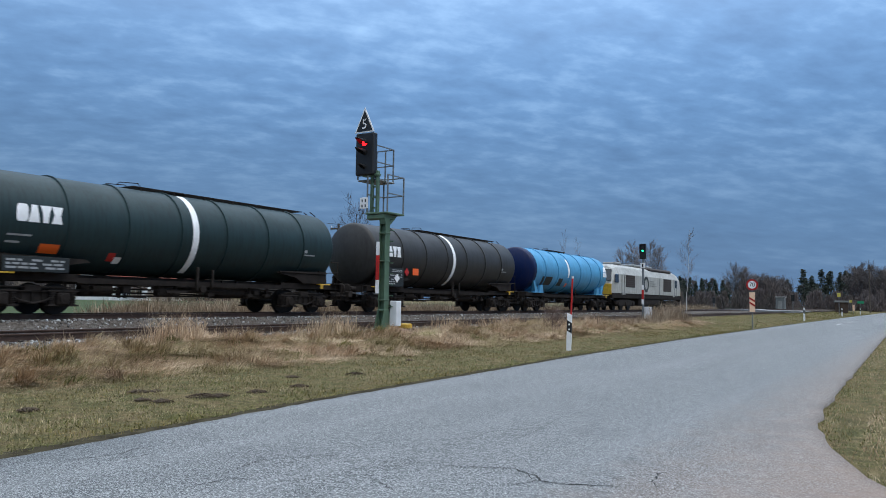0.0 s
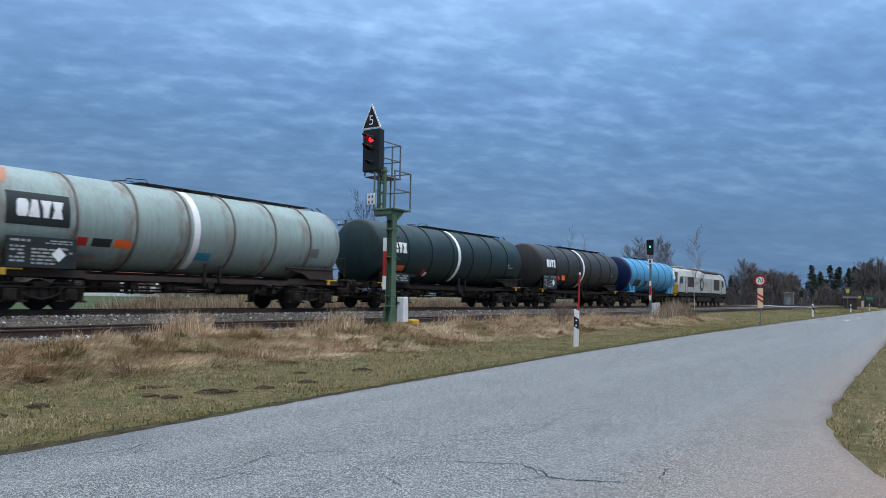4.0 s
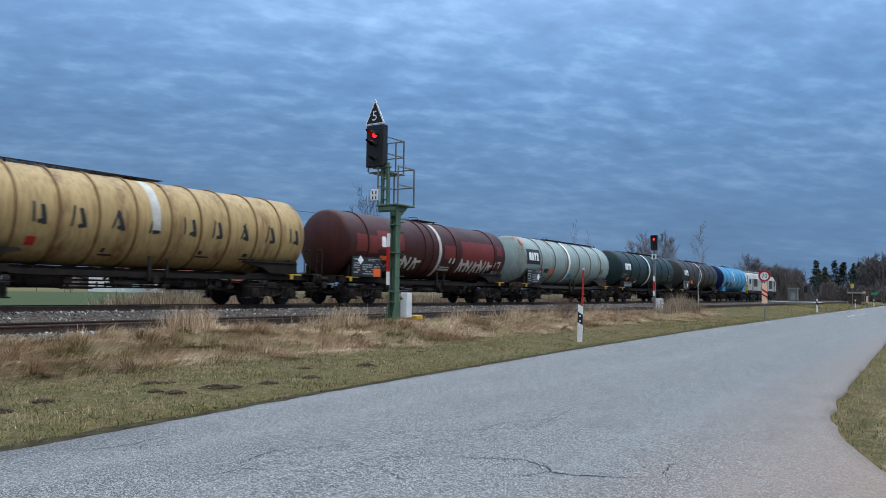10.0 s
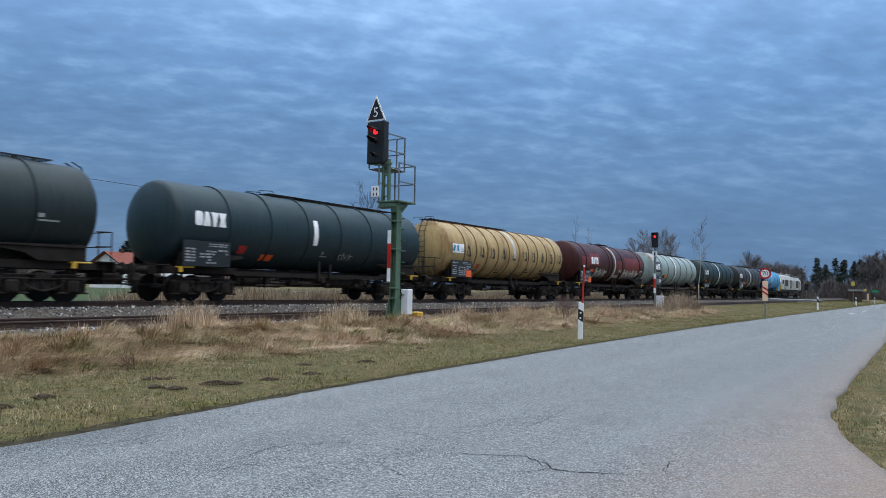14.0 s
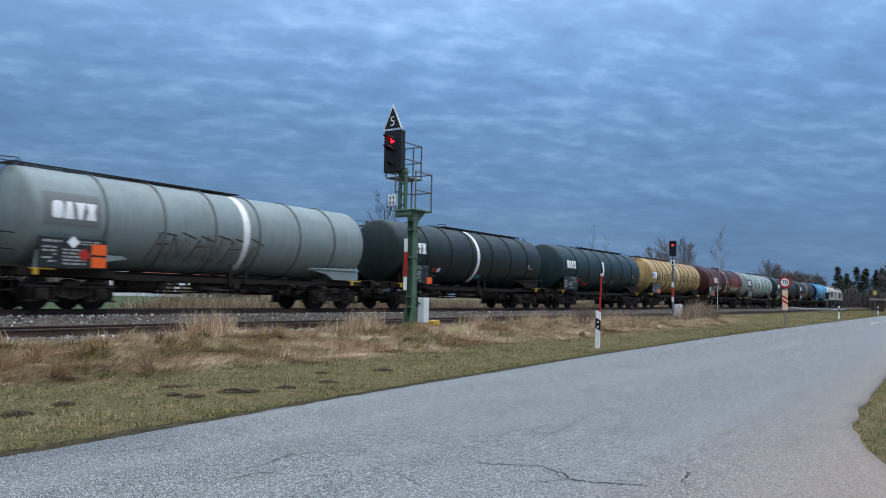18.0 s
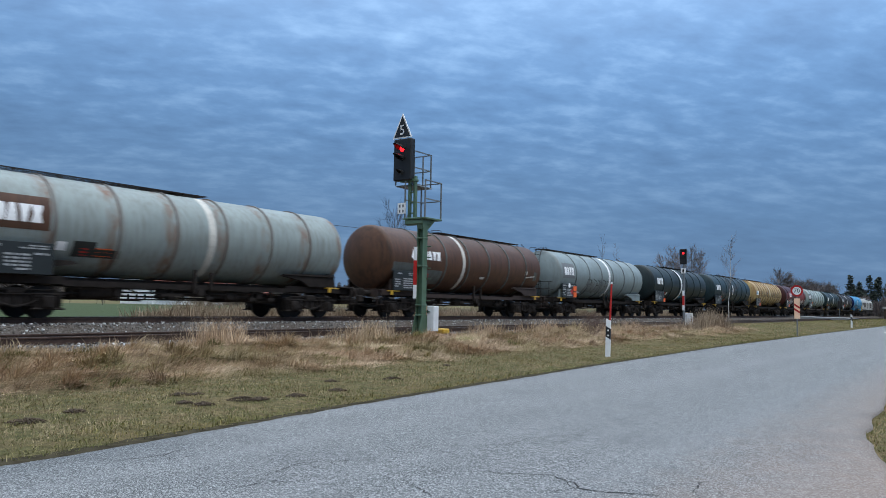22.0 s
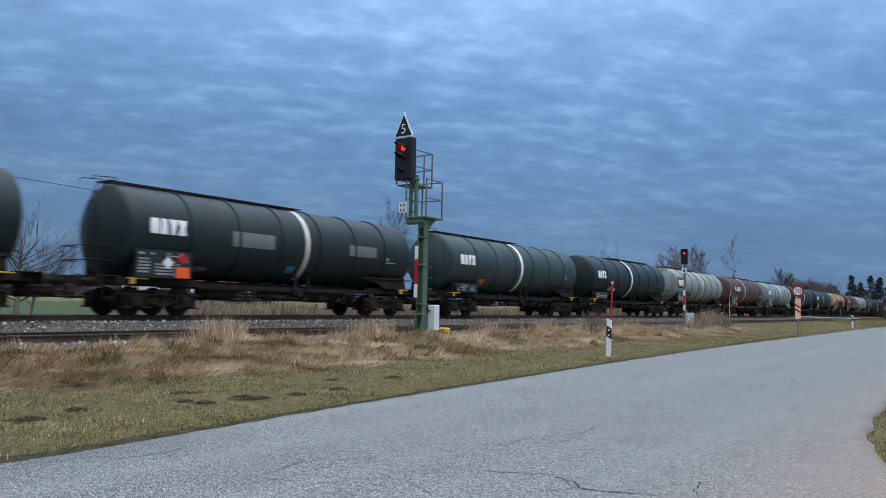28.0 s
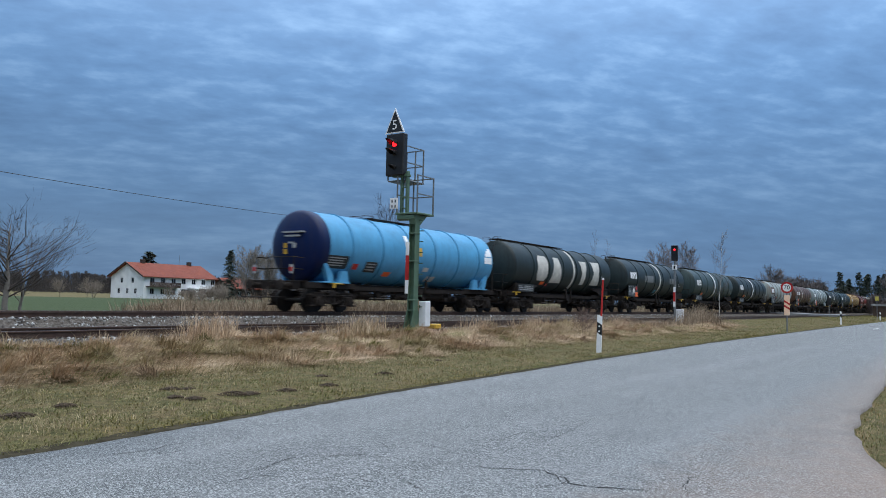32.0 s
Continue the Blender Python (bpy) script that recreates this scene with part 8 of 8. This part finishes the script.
def line_pole(x, y, top):
    z = ground_z(x, y) - 0.1
    p = thing("line_pole", pose(x, y, z), "weathered wooden line pole with a short crossarm", "pole", "poles of the overhead line")
    bm = bmesh.new()
    tube(bm, (0, 0, 0), (0, 0, top - z), 0.13, 10, 0.09)
    part("pole", bm, M_POLE, p)
    bm = bmesh.new()
    box(bm, (-0.06, -0.8, top - z - 0.45), (0.06, 0.8, top - z - 0.33), 0.01)
    part("crossarm", bm, M_POLE, p)
    for yy in (-0.7, 0.7):
        bm = bmesh.new()
        lathe(bm, ((-0.33, 0.0), (-0.33, 0.03), (-0.22, 0.045), (-0.15, 0.03), (-0.14, 0.0)), 10, "z", (0, yy, top - z))
        part("insulator", bm, M_WHITE, p)
    return p


POLES = ((-34.0, 45.0, 8.4), (4.0, 42.0, 8.3), (45.8, 38.9, 7.25), (88.0, 36.0, 7.2))
for q in POLES:
    line_pole(*q)
bm = bmesh.new()
for (xa, ya, za), (xb, yb, zb) in zip(POLES, POLES[1:]):
    pts = []
    for k in range(17):
        u = k / 16
        pts.append((xa + (xb - xa) * u, ya + (yb - ya) * u - 0.7, za + (zb - za) * u - 0.14 - 0.5 * 4 * u * (1 - u)))
    rod(bm, pts, 0.016, 5)
solid("overhead_cable", bm, M_BLACK, "thin black overhead cable sagging between poles", "cable")

# posts in the field
for k, (x, y, hh) in enumerate(((27.8, 62.0, 3.9), (30.5, 30.2, 1.2))):
    bm = bmesh.new()
    tube(bm, (0, 0, -0.2), (0.02, 0, hh), 0.06 if hh < 2 else 0.10, 8, 0.05 if hh < 2 else 0.08)
    solid("field_post", bm, M_POLE, "grey wooden post standing in the field", "post", "posts in the field", m=pose(x, y, ground_z(x, y)))

# ---- level crossing and roadside things in the distance ----
M_LIGHTASPH = plain("pale_asphalt", (0.24, 0.24, 0.245), 0.9, 0, 0.2, 1.0)
bm = bmesh.new()
prev = None
for y, z in ((14.3, 0.60), (14.8, 0.66), (18.6, 0.66), (21.0, 0.762), (24.6, 0.762), (28, 0.55), (36, 0.12), (120, 0.15)):
    xa, xb = 114.0 - (3.0 if y < 9 else 0), 124.0 + (3.0 if y < 9 else 0)
    ring = [bm.verts.new(p) for p in ((xa, y, z - 0.5), (xa, y, z), (xb, y, z), (xb, y, z - 0.5))]
    if prev:
        for k in range(3):
            bm.faces.new((prev[k], ring[k], ring[k + 1], prev[k + 1]))
    prev = ring
solid("crossing_road", bm, M_LIGHTASPH, "pale asphalt side road over the level crossing", "road", kind="structure")

hut = thing("relay_hut", pose(183.0, 27.2, 0.25), "small grey railway equipment hut", "hut")
bm = bmesh.new()
box(bm, (-1.0, -0.9, 0.0), (1.0, 0.9, 2.9), 0.03)
part("body", bm, M_GREYPATCH, hut)
bm = bmesh.new()
box(bm, (-1.15, -1.05, 2.9), (1.15, 1.05, 3.12), 0.04)
part("roof", bm, M_LOCOGREY, hut)
bm = bmesh.new()
box(bm, (-1.02, -0.4, 0.1), (-1.002, 0.4, 2.1), 0.01)
part("door", bm, M_LOCOGREY, hut)

shelter = thing("bus_shelter", pose(150.0, 12.4, 0.20), "dark timber bus shelter with a grey flat roof", "bus shelter")
bm = bmesh.new()
box(bm, (-0.9, -1.0, 0.0), (-0.8, 1.0, 1.9), 0.01)
part("wall", bm, M_WOOD, shelter)
bm = bmesh.new()
box(bm, (-0.8, 0.9, 0.0), (0.9, 1.0, 1.9), 0.01)
part("wall", bm, M_WOOD, shelter)
bm = bmesh.new()
box(bm, (-1.1, -1.2, 1.9), (1.1, 1.2, 2.2), 0.03)
part("roof", bm, M_LOCOGREY, shelter)


def road_sign(x, y, top, w, h, mat, label, category="road sign"):
    s_ = thing("road_sign", pose(x, y, ground_z(x, y) - 0.1), label, category)
    bm = bmesh.new()
    tube(bm, (0, 0, 0), (0, 0, top), 0.04, 8)
    part("pole", bm, M_GALV, s_)
    bm = bmesh.new()
    box(bm, (-0.06, -w / 2, top - h), (-0.042, w / 2, top), 0.01)
    part("board", bm, mat, s_)
    return s_


M_SIGNGREEN = plain("green_sign", (0.02, 0.30, 0.14), 0.5)
M_SIGNYELLOW = plain("yellow_sign", (0.62, 0.52, 0.10), 0.5)
road_sign(129.5, 11.1, 3.4, 0.45, 0.60, M_SIGNYELLOW, "yellow bus stop sign on a grey pole")
road_sign(149.6, 11.0, 2.5, 0.42, 0.42, M_SIGNYELLOW, "small square yellow sign on a grey pole")
road_sign(149.9, 10.6, 1.75, 0.34, 1.1, M_BEACON, "striped level-crossing beacon board", "beacon")
road_sign(179.6, 11.4, 2.5, 1.2, 0.5, M_SIGNGREEN, "green place sign on a pole")
for q in ((199.7, 10.8, 10.2), (240.0, 11.2, 10.0)):
    line_pole(*q)

# barrier posts of the crossing
for x, y in ((112.5, 15.2), (125.5, 28.5)):
    b = thing("crossing_light", pose(x, y, ground_z(x, y) - 0.05), "level crossing light on a post with a white-edged board", "crossing light", "lights of the level crossing")
    bm = bmesh.new()
    tube(bm, (0, 0, 0), (0, 0, 2.6), 0.05, 8)
    part("post", bm, M_GALV, b)
    bm = bmesh.new()
    box(bm, (-0.10, -0.22, 1.7), (-0.05, 0.22, 2.6), 0.02)
    part("board", bm, M_BLACK, b)


# ---- what moves ----
def motions():
    times = [i * 0.5 for i in range(65)]
    for w in train:
        x0 = w["x0"]
        walk(w, [(t, pose(x0 + train_run(t), TRACK_Y, RAIL_Z)) for t in times])
        del w["x0"]
    # wheels roll: a row for every 80 degrees
    rows, t, turn = [(0.0, 0.0)], 0.0, 0.0
    for k in range(1, 32 * FPS + 1):
        a = train_run(k / FPS) / 0.46
        if a - turn > radians(60) or k == 32 * FPS:
            turn = a
            rows.append((k / FPS, a))
    for ws, x, z in TURNING:
        walk(ws, [(t, pose(x, 0, z, 0, math.degrees(a), 0)) for t, a in rows])
    # the added cover drops from the red lamp to the green one
    up, down = pose(0, 0, 0), pose(0, 0, -0.17)
    walk(LAMP_COVER, [(0.0, up), (6.6, up), (6.75, down), (32.0, down)])


motions()
